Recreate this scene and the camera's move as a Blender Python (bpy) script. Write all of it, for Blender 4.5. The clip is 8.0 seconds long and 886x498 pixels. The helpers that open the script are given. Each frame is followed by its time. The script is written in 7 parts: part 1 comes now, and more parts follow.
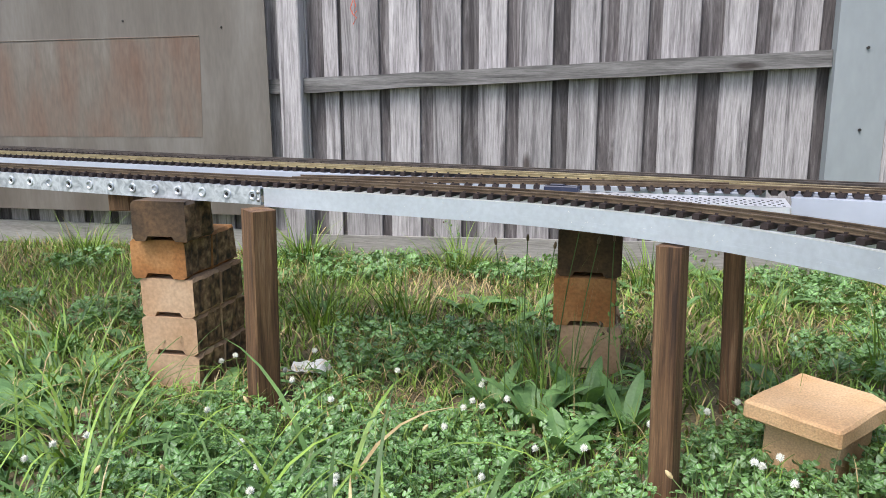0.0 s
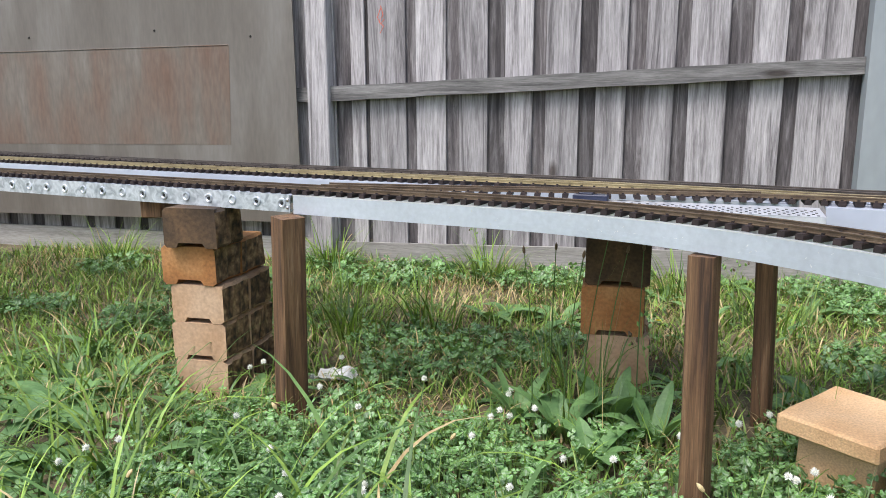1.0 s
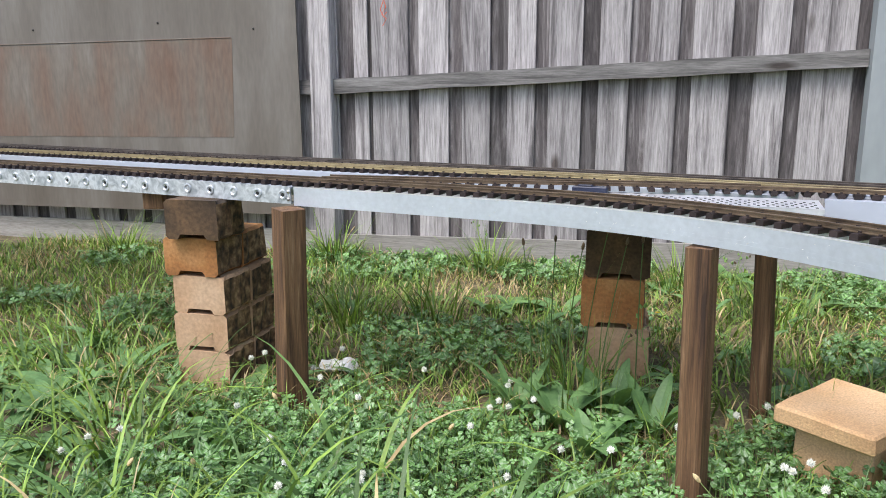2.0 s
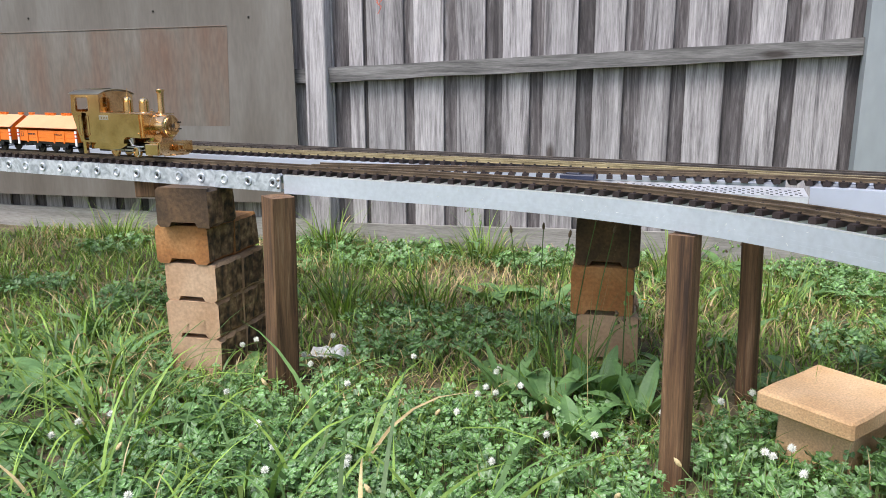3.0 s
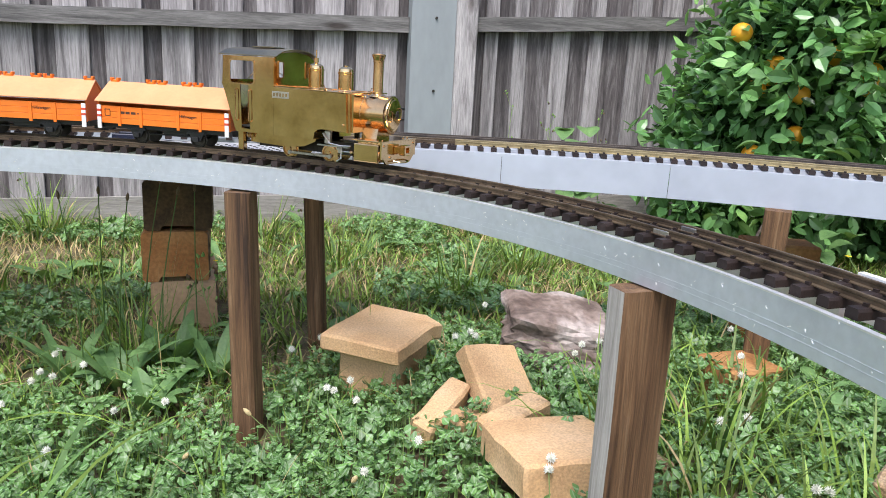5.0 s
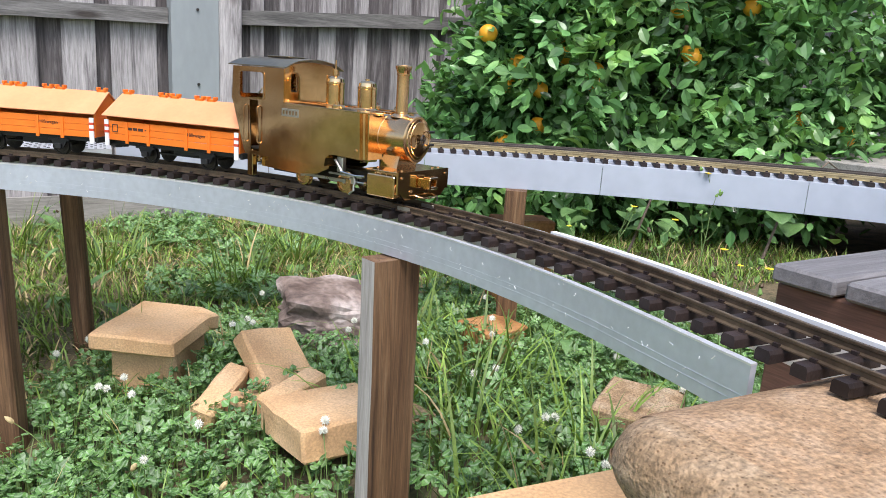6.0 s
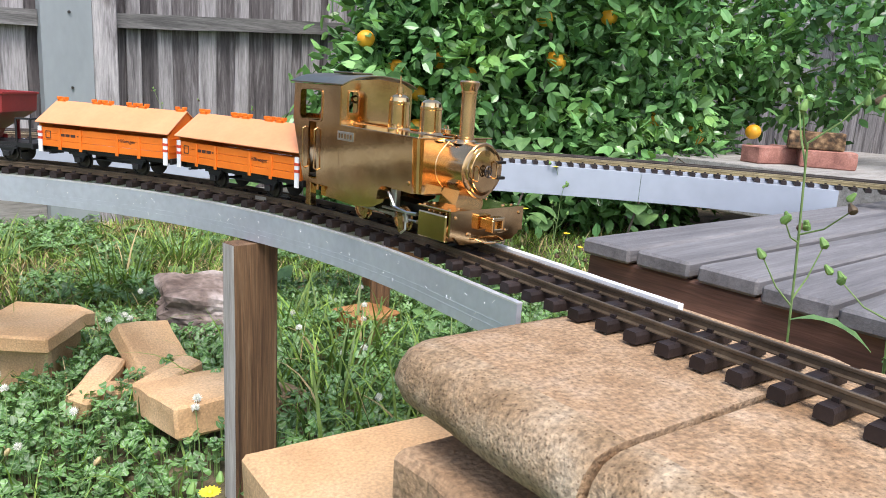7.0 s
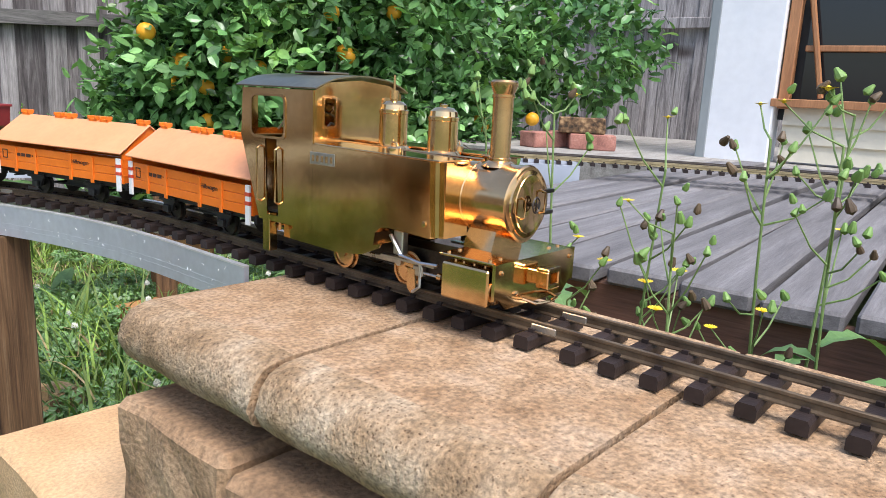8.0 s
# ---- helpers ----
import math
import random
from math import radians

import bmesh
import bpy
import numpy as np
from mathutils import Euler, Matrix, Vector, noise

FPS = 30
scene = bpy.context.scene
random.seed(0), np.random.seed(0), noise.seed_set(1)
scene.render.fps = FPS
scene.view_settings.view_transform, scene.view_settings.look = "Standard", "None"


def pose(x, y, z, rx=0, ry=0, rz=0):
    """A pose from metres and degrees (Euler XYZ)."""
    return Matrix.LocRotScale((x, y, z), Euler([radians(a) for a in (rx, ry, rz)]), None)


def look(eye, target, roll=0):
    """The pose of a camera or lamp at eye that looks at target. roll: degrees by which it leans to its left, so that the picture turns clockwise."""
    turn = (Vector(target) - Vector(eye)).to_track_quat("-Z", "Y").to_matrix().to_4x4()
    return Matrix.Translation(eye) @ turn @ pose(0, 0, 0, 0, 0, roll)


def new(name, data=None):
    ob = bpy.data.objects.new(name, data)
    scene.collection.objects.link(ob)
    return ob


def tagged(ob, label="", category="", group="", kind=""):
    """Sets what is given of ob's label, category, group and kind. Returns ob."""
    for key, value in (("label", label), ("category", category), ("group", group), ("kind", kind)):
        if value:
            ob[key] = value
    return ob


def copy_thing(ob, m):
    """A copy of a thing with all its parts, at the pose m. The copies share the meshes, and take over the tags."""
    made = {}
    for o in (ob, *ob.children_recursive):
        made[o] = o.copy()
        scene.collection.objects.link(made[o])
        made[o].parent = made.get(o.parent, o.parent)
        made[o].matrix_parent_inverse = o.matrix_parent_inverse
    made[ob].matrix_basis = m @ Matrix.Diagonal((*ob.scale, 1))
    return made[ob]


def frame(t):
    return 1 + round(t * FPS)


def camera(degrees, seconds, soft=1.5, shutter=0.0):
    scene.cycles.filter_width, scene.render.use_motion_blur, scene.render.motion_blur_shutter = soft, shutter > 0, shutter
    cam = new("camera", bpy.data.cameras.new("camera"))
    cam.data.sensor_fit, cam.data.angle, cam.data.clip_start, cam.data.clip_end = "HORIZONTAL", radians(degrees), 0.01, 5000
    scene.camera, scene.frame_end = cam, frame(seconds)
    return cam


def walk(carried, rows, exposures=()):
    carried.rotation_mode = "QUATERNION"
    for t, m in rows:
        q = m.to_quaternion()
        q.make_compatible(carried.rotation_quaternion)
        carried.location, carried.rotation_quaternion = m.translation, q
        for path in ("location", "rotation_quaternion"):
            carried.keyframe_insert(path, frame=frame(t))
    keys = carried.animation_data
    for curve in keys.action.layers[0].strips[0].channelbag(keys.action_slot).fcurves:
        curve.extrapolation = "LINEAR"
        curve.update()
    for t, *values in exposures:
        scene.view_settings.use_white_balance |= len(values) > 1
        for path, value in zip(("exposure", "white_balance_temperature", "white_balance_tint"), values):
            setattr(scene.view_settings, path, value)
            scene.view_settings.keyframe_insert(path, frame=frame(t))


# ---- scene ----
cam = camera(63.1, 8.0, soft=0.9)
PATH = [
    (0, (0.326, 0.4686, 0.6477), (-0.1297, 2.3767, 0.2587), -0.21),
    (0.5, (0.3193, 0.4664, 0.6494), (-0.183, 2.3662, 0.2773), -0.35),
    (1, (0.3154, 0.4662, 0.6502), (-0.2029, 2.3622, 0.2807), -0.24),
    (2.5, (0.3415, 0.4618, 0.6456), (-0.1915, 2.3473, 0.2447), -0.23),
    (3, (0.3578, 0.4608, 0.6449), (-0.1741, 2.3435, 0.2295), -0.19),
    (3.5, (0.3798, 0.4564, 0.6415), (-0.1268, 2.3423, 0.2093), -0.12),
    (4, (0.4155, 0.4587, 0.6333), (0.0969, 2.383, 0.191), 0.78),
    (4.5, (0.4279, 0.441, 0.6419), (0.5519, 2.3812, 0.1727), 2.72),
    (5, (0.4348, 0.4444, 0.6309), (0.9617, 2.3146, 0.1569), 3.02),
    (5.2, (0.4299, 0.4299, 0.6392), (1.112, 2.2474, 0.1581), 3.73),
    (6.3, (0.4245, 0.2935, 0.6368), (1.5689, 1.872, 0.1913), 3.40),
    (6.5, (0.4236, 0.2616, 0.6384), (1.6151, 1.8065, 0.1984), 3.55),
    (7, (0.4096, 0.19, 0.6381), (1.6927, 1.6627, 0.2086), 3.63),
    (7.5, (0.4063, 0.1099, 0.6376), (1.7994, 1.4804, 0.2124), 3.80),
    (8, (0.4048, 0.0429, 0.6347), (2.0109, 1.1595, 0.2179), 2.89),
]
walk(cam, [(t, look(eye, target, roll)) for t, eye, target, roll in PATH])

# ---- light ----
world = bpy.data.worlds.new("sky")
scene.world = world
world.use_nodes = True
wn = world.node_tree
sky = wn.nodes.new("ShaderNodeTexSky")
sky.sky_type, sky.sun_disc = "NISHITA", False
sky.sun_elevation, sky.sun_rotation = radians(62), radians(200)
sky.dust_density, sky.air_density, sky.ozone_density = 3.0, 1.0, 1.0
soft_sky = wn.nodes.new("ShaderNodeHueSaturation")
soft_sky.inputs["Saturation"].default_value = 1.0
wn.links.new(sky.outputs[0], soft_sky.inputs["Color"])
wn.links.new(soft_sky.outputs[0], wn.nodes["Background"].inputs[0])
wn.nodes["Background"].inputs[1].default_value = 0.128
sun = new("sun", bpy.data.lights.new("sun", "SUN"))
sun.data.energy, sun.data.angle, sun.data.color = 1.5, radians(28), (0.985, 0.975, 1.0)
sun.matrix_world = look((-2.0, -3.4, 7.5), (0, 0, 0))
scene.view_settings.exposure = 1.25


# ---- materials ----
def mat(name, stops, scale=8.0, detail=6.0, rough=0.7, metal=0.0, bump=0.2, bump_scale=None, stretch=(1, 1, 1), coat=0.0,
        fine=0.25, fine_scale=None, island=0.0, objects=0.0, spec=0.5, rough_var=0.1, distort=0.0, trans=0.0):
    """A surface whose colour runs over stops [(place, rgb)] by a stretched noise, with a finer grain over it and a bump."""
    m = bpy.data.materials.new(name)
    m.use_nodes = True
    t, n = m.node_tree, m.node_tree.nodes
    link = t.links.new
    bsdf = n["Principled BSDF"]
    co = n.new("ShaderNodeTexCoord")
    mp = n.new("ShaderNodeMapping")
    mp.inputs["Scale"].default_value = stretch
    link(co.outputs["Object"], mp.inputs[0])
    source = mp.outputs[0]
    if objects:
        oi = n.new("ShaderNodeObjectInfo")
        sh = n.new("ShaderNodeVectorMath")
        sh.operation = "MULTIPLY_ADD"
        sh.inputs[1].default_value = (17.0, 31.0, 13.0)
        link(oi.outputs["Random"], sh.inputs[0])
        link(mp.outputs[0], sh.inputs[2])
        source = sh.outputs[0]
    big = n.new("ShaderNodeTexNoise")
    big.inputs["Scale"].default_value, big.inputs["Detail"].default_value = scale, detail
    big.inputs["Distortion"].default_value = distort
    link(source, big.inputs["Vector"])
    ramp = n.new("ShaderNodeValToRGB")
    while len(ramp.color_ramp.elements) < len(stops):
        ramp.color_ramp.elements.new(0.5)
    for e, (p, c) in zip(ramp.color_ramp.elements, stops):
        e.position, e.color = p, (*c, 1)
    link(big.outputs["Fac"], ramp.inputs[0])
    grain = n.new("ShaderNodeTexNoise")
    grain.inputs["Scale"].default_value = fine_scale or scale * 9
    grain.inputs["Detail"].default_value = 4
    link(source, grain.inputs["Vector"])
    val = n.new("ShaderNodeMapRange")
    val.inputs["From Min"].default_value, val.inputs["From Max"].default_value = 0.3, 0.7
    val.inputs["To Min"].default_value, val.inputs["To Max"].default_value = 1 - fine, 1 + fine
    link(grain.outputs["Fac"], val.inputs[0])
    colour = n.new("ShaderNodeVectorMath")
    colour.operation = "SCALE"
    link(ramp.outputs[0], colour.inputs[0])
    link(val.outputs[0], colour.inputs["Scale"])
    out = colour.outputs[0]
    for amount, kind, socket in ((island, "ShaderNodeNewGeometry", "Random Per Island"), (objects, "ShaderNodeObjectInfo", "Random")):
        if amount:
            g = n.new(kind)
            r = n.new("ShaderNodeMapRange")
            r.inputs["To Min"].default_value, r.inputs["To Max"].default_value = 1 - amount, 1 + amount
            link(g.outputs[socket], r.inputs[0])
            s = n.new("ShaderNodeVectorMath")
            s.operation = "SCALE"
            link(out, s.inputs[0])
            link(r.outputs[0], s.inputs["Scale"])
            out = s.outputs[0]
    link(out, bsdf.inputs["Base Color"])
    rr = n.new("ShaderNodeMapRange")
    rr.inputs["To Min"].default_value, rr.inputs["To Max"].default_value = max(rough - rough_var, 0.02), min(rough + rough_var, 1)
    link(big.outputs["Fac"], rr.inputs[0])
    link(rr.outputs[0], bsdf.inputs["Roughness"])
    bsdf.inputs["Metallic"].default_value = metal
    bsdf.inputs["Specular IOR Level"].default_value = spec
    bsdf.inputs["Coat Weight"].default_value = coat
    if trans:
        bsdf.inputs["Transmission Weight"].default_value = 0.0
        bsdf.inputs["Subsurface Weight"].default_value = trans
        bsdf.inputs["Subsurface Radius"].default_value = (0.004, 0.008, 0.002)
        bsdf.inputs["Subsurface Scale"].default_value = 0.3
    if bump:
        b = n.new("ShaderNodeBump")
        b.inputs["Strength"].default_value, b.inputs["Distance"].default_value = bump, 0.002
        if bump_scale:
            bn = n.new("ShaderNodeTexNoise")
            bn.inputs["Scale"].default_value, bn.inputs["Detail"].default_value = bump_scale, 5
            link(source, bn.inputs["Vector"])
            link(bn.outputs["Fac"], b.inputs["Height"])
        else:
            link(grain.outputs["Fac"], b.inputs["Height"])
        link(b.outputs[0], bsdf.inputs["Normal"])
    return m


M_PALING = mat("weathered paling", [(0.3, (0.055, 0.049, 0.05)), (0.4, (0.16, 0.147, 0.148)), (0.5, (0.3, 0.281, 0.28)), (0.62, (0.375, 0.354, 0.352)), (0.78, (0.49, 0.464, 0.458))],
               scale=3.4, stretch=(5.5, 5.5, 0.3), rough=0.9, bump=0.8, fine=0.46, fine_scale=34, objects=0.22, distort=0.9)
# Same weathered timber; shade between the front palings is put into its darker colour.
M_PALING_BACK = mat("weathered back paling with recess shade", [(0.3, (0.03, 0.026, 0.027)), (0.5, (0.1, 0.088, 0.088)), (0.7, (0.25, 0.235, 0.235))],
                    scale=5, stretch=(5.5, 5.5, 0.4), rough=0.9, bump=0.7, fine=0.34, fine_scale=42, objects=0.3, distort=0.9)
M_RAIL_WOOD = mat("weathered rail", [(0.3, (0.05, 0.048, 0.046)), (0.5, (0.17, 0.162, 0.155)), (0.72, (0.3, 0.29, 0.28))],
                  scale=6, stretch=(0.4, 6, 6), rough=0.9, bump=0.6, fine=0.35, fine_scale=45, objects=0.15)
M_PLINTH = mat("weathered plinth", [(0.3, (0.187, 0.17, 0.153)), (0.5, (0.306, 0.289, 0.264)), (0.75, (0.399, 0.383, 0.357))],
               scale=5, stretch=(0.4, 5, 5), rough=0.9, bump=0.5, fine=0.25, fine_scale=40, objects=0.12)
M_SHEET = mat("weathered steel sheet", [(0.3, (0.11, 0.0938, 0.0762)), (0.5, (0.137, 0.121, 0.102)), (0.7, (0.181, 0.167, 0.147))],
              scale=2.2, stretch=(2.5, 1, 0.5), rough=0.5, bump=0.05, fine=0.08, fine_scale=30, spec=0.4)
M_RUST = mat("rusty patch", [(0.32, (0.135, 0.083, 0.058)), (0.45, (0.145, 0.104, 0.078)), (0.58, (0.143, 0.12, 0.097)), (0.75, (0.185, 0.165, 0.143))],
             scale=2.6, stretch=(2.5, 1, 0.6), rough=0.5, bump=0.05, fine=0.14, fine_scale=26, spec=0.4)
M_STEELPOST = mat("grey painted steel", [(0.3, (0.23, 0.255, 0.264)), (0.7, (0.306, 0.332, 0.34))], scale=3, stretch=(1, 1, 0.4), rough=0.5, bump=0.05, fine=0.06)
M_POST = mat("brown treated pine", [(0.34, (0.0285, 0.0133, 0.00595)), (0.46, (0.095, 0.0475, 0.0204)), (0.58, (0.162, 0.0902, 0.0425)), (0.72, (0.257, 0.166, 0.0935))],
             scale=7, stretch=(9, 9, 0.3), rough=0.8, bump=0.7, fine=0.4, fine_scale=60, objects=0.12, distort=0.5)
M_POSTGREY = mat("bleached post face", [(0.3, (0.2, 0.18, 0.16)), (0.5, (0.36, 0.33, 0.3)), (0.75, (0.5, 0.47, 0.43))],
                 scale=7, stretch=(8, 8, 0.35), rough=0.85, bump=0.5, fine=0.3, fine_scale=60)
M_ALU = mat("scratched aluminium", [(0.3, (0.57, 0.61, 0.7)), (0.7, (0.69, 0.73, 0.82))], scale=6, stretch=(1, 1, 1), rough=0.32, metal=0.6,
            bump=0.04, fine=0.06, fine_scale=90)
M_ALULIP = mat("worn aluminium edge", [(0.3, (0.72, 0.73, 0.75)), (0.7, (0.85, 0.86, 0.88))], scale=20, rough=0.35, metal=0.6, bump=0.03, fine=0.05)
M_SCRATCH = mat("bare scratch", [(0.3, (0.8, 0.8, 0.82)), (0.7, (0.9, 0.9, 0.9))], scale=20, rough=0.5, metal=0.2, bump=0)
M_GALV = mat("spangled galvanised steel", [(0.35, (0.34, 0.37, 0.4)), (0.5, (0.5, 0.53, 0.56)), (0.62, (0.62, 0.65, 0.68))], scale=38, detail=2,
             rough=0.45, metal=0.55, bump=0.03, fine=0.08, fine_scale=120, distort=1.2)
M_FARBAR = mat("grey painted aluminium", [(0.3, (0.39, 0.42, 0.49)), (0.7, (0.46, 0.5, 0.57))], scale=2.5, rough=0.45, metal=0.15, bump=0.03, fine=0.05)
M_RAILBROWN = mat("brown oxidised rail", [(0.3, (0.075, 0.051, 0.0338)), (0.6, (0.15, 0.109, 0.0713))], scale=30, rough=0.5, metal=0.55, bump=0.1, fine=0.15)
M_RAILDARK = mat("dark rail", [(0.3, (0.05, 0.04, 0.035)), (0.6, (0.11, 0.09, 0.075))], scale=30, rough=0.5, metal=0.4, bump=0.1, fine=0.15)
M_RAILBRASS = mat("tarnished brass rail", [(0.3, (0.25, 0.2, 0.11)), (0.6, (0.4, 0.33, 0.19))], scale=30, rough=0.45, metal=0.6, bump=0.1, fine=0.15)
M_TIE = mat("brown plastic sleeper", [(0.3, (0.0168, 0.0114, 0.0102)), (0.7, (0.033, 0.0228, 0.021))], scale=40, rough=0.5, bump=0.15, fine=0.12, objects=0.2, spec=0.3)
M_BLOCK = mat("stained concrete block", [(0.3, (0.196, 0.0765, 0.0237)), (0.48, (0.352, 0.153, 0.0474)), (0.65, (0.489, 0.26, 0.105)), (0.8, (0.411, 0.23, 0.105))],
              scale=6, rough=0.92, bump=0.6, fine=0.22, fine_scale=120, objects=0.25)
# Block colour darkened to hold the shade below the track.
M_BLOCKSHADED = mat("concrete block with painted shade", [(0.3, (0.0292, 0.0175, 0.0091)), (0.5, (0.065, 0.039, 0.0195)), (0.72, (0.13, 0.0748, 0.0358))],
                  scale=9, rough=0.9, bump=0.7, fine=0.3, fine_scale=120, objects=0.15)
M_BLOCKDIRTY = mat("dirty brown concrete block", [(0.3, (0.14, 0.085, 0.045)), (0.5, (0.29, 0.18, 0.1)), (0.68, (0.42, 0.29, 0.18))],
                   scale=9, rough=0.92, bump=0.9, fine=0.35, fine_scale=200, objects=0.1)
M_BLOCKPALE = mat("pale concrete block", [(0.3, (0.3, 0.168, 0.08)), (0.5, (0.4, 0.255, 0.15)), (0.75, (0.45, 0.315, 0.205))],
                  scale=6, rough=0.92, bump=0.5, fine=0.15, fine_scale=120, objects=0.1)
# Split faces: mottled from dark to light brown, with a rough bump.
M_BLOCKSPLIT = mat("mottled brown split face", [(0.34, (0.035, 0.024, 0.014)), (0.5, (0.15, 0.085, 0.042)), (0.68, (0.36, 0.23, 0.12))],
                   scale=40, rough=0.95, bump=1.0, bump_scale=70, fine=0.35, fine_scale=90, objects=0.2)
M_SAND = mat("sandy paver", [(0.3, (0.45, 0.265, 0.128)), (0.5, (0.56, 0.355, 0.185)), (0.7, (0.62, 0.425, 0.25))],
             scale=7, rough=0.92, bump=0.7, bump_scale=300, fine=0.2, fine_scale=260, objects=0.1)
M_ROCK = mat("broken dark rock", [(0.35, (0.0898, 0.0607, 0.0492)), (0.5, (0.205, 0.155, 0.133)), (0.66, (0.436, 0.378, 0.352)), (0.8, (0.641, 0.594, 0.562))],
             scale=9, rough=0.95, bump=0.9, bump_scale=60, fine=0.3, fine_scale=80)
M_DECK = mat("weathered grey decking", [(0.3, (0.08, 0.076, 0.078)), (0.5, (0.15, 0.143, 0.146)), (0.72, (0.225, 0.218, 0.222))],
             scale=5, stretch=(0.4, 6, 6), rough=0.75, bump=0.5, fine=0.2, fine_scale=50, objects=0.14)
M_FASCIA = mat("dark red timber", [(0.3, (0.08, 0.04, 0.027)), (0.6, (0.17, 0.085, 0.058))], scale=5, stretch=(6, 0.4, 6), rough=0.7, bump=0.4, fine=0.25)
M_REDBRICK = mat("red brick", [(0.3, (0.2, 0.085, 0.065)), (0.6, (0.33, 0.15, 0.115)), (0.8, (0.42, 0.25, 0.2))], scale=18, rough=0.9, bump=0.4, fine=0.2, objects=0.25)
M_SOIL = mat("earth and leaf litter", [(0.3, (0.03, 0.022, 0.012)), (0.42, (0.07, 0.06, 0.025)), (0.54, (0.15, 0.115, 0.065)), (0.66, (0.05, 0.05, 0.02))],
             scale=6, rough=0.95, bump=1.0, fine=0.4, fine_scale=130)
M_LAWN = mat("mown lawn", [(0.3, (0.04, 0.06, 0.02)), (0.5, (0.085, 0.115, 0.035)), (0.7, (0.17, 0.16, 0.075))], scale=3, rough=0.9, bump=1.0, fine=0.4, fine_scale=60)
M_WHITEWALL = mat("white painted timber", [(0.3, (0.703, 0.722, 0.76)), (0.7, (0.798, 0.807, 0.827))], scale=3, rough=0.5, bump=0.05, fine=0.03)
M_CREAM = mat("cream painted weatherboard", [(0.3, (0.6, 0.55, 0.43)), (0.7, (0.7, 0.65, 0.52))], scale=3, rough=0.55, bump=0.05, fine=0.05)
M_WINDOWWOOD = mat("varnished window timber", [(0.3, (0.3, 0.13, 0.055)), (0.7, (0.42, 0.2, 0.09))], scale=6, stretch=(4, 4, 0.5), rough=0.45, bump=0.1, fine=0.15)
M_BLACK = mat("black plastic", [(0.3, (0.008, 0.008, 0.009)), (0.7, (0.018, 0.018, 0.019))], scale=30, rough=0.45, bump=0.05, fine=0.1)
M_NAVY = mat("navy plastic", [(0.3, (0.008, 0.012, 0.03)), (0.7, (0.015, 0.02, 0.045))], scale=30, rough=0.35, bump=0.05, fine=0.1)
M_BRASS = mat("tarnished brass", [(0.3, (0.52, 0.32, 0.14)), (0.5, (0.7, 0.46, 0.23)), (0.7, (0.8, 0.57, 0.31))], scale=16, rough=0.11, metal=1.0,
              bump=0.015, fine=0.08, fine_scale=140, rough_var=0.07)
M_BRASSROOF = mat("dull brass roof", [(0.3, (0.2, 0.16, 0.1)), (0.6, (0.34, 0.28, 0.18))], scale=22, rough=0.35, metal=1.0, bump=0.04, fine=0.1)
M_COPPER = mat("polished bronze", [(0.3, (0.57, 0.352, 0.17)), (0.7, (0.741, 0.493, 0.272))], scale=20, rough=0.2, metal=1.0, bump=0.02, fine=0.05)
M_STEEL = mat("bright steel", [(0.3, (0.4, 0.39, 0.38)), (0.7, (0.6, 0.59, 0.58))], scale=40, rough=0.3, metal=1.0, bump=0.03, fine=0.1)
M_DARKSTEEL = mat("oily dark steel", [(0.3, (0.03, 0.027, 0.025)), (0.7, (0.08, 0.07, 0.065))], scale=40, rough=0.4, metal=0.8, bump=0.05, fine=0.2)
M_ORANGE = mat("orange plastic", [(0.3, (0.736, 0.156, 0.011)), (0.7, (0.828, 0.198, 0.0166))], scale=30, rough=0.42, bump=0.03, fine=0.03)
M_ORANGELID = mat("sun-faded orange lid", [(0.3, (0.66, 0.27, 0.115)), (0.7, (0.72, 0.32, 0.15))], scale=18, rough=0.5, bump=0.03, fine=0.04)
M_WHITE = mat("white plastic", [(0.3, (0.74, 0.74, 0.74)), (0.7, (0.82, 0.82, 0.82))], scale=30, rough=0.45, bump=0.02, fine=0.02)
M_REDSTRIPE = mat("red stripe", [(0.3, (0.55, 0.06, 0.03)), (0.7, (0.62, 0.08, 0.04))], scale=30, rough=0.45, bump=0.0, fine=0.03)
M_HOPPER = mat("dark red wagon paint", [(0.3, (0.2, 0.018, 0.018)), (0.7, (0.27, 0.03, 0.028))], scale=20, rough=0.4, bump=0.04, fine=0.06)
M_INK = mat("dark print", [(0.3, (0.05, 0.02, 0.012)), (0.7, (0.07, 0.03, 0.02))], scale=30, rough=0.6, bump=0, fine=0.02)
M_SILVER = mat("etched nickel plate", [(0.3, (0.42, 0.4, 0.36)), (0.7, (0.55, 0.52, 0.47))], scale=60, rough=0.35, metal=0.9, bump=0.1, fine=0.1)
M_PAPER = mat("crumpled litter", [(0.3, (0.5, 0.5, 0.47)), (0.7, (0.75, 0.75, 0.72))], scale=20, rough=0.5, bump=0.3, fine=0.1)
M_GLASS = bpy.data.materials.new("dark window glass")
M_GLASS.use_nodes = True
gb = M_GLASS.node_tree.nodes["Principled BSDF"]
gb.inputs["Base Color"].default_value = (0.012, 0.014, 0.018, 1)
gb.inputs["Roughness"].default_value = 0.06
M_LEAD = mat("red string", [(0.3, (0.6, 0.1, 0.05)), (0.7, (0.7, 0.14, 0.07))], scale=20, rough=0.8, bump=0, fine=0.05)


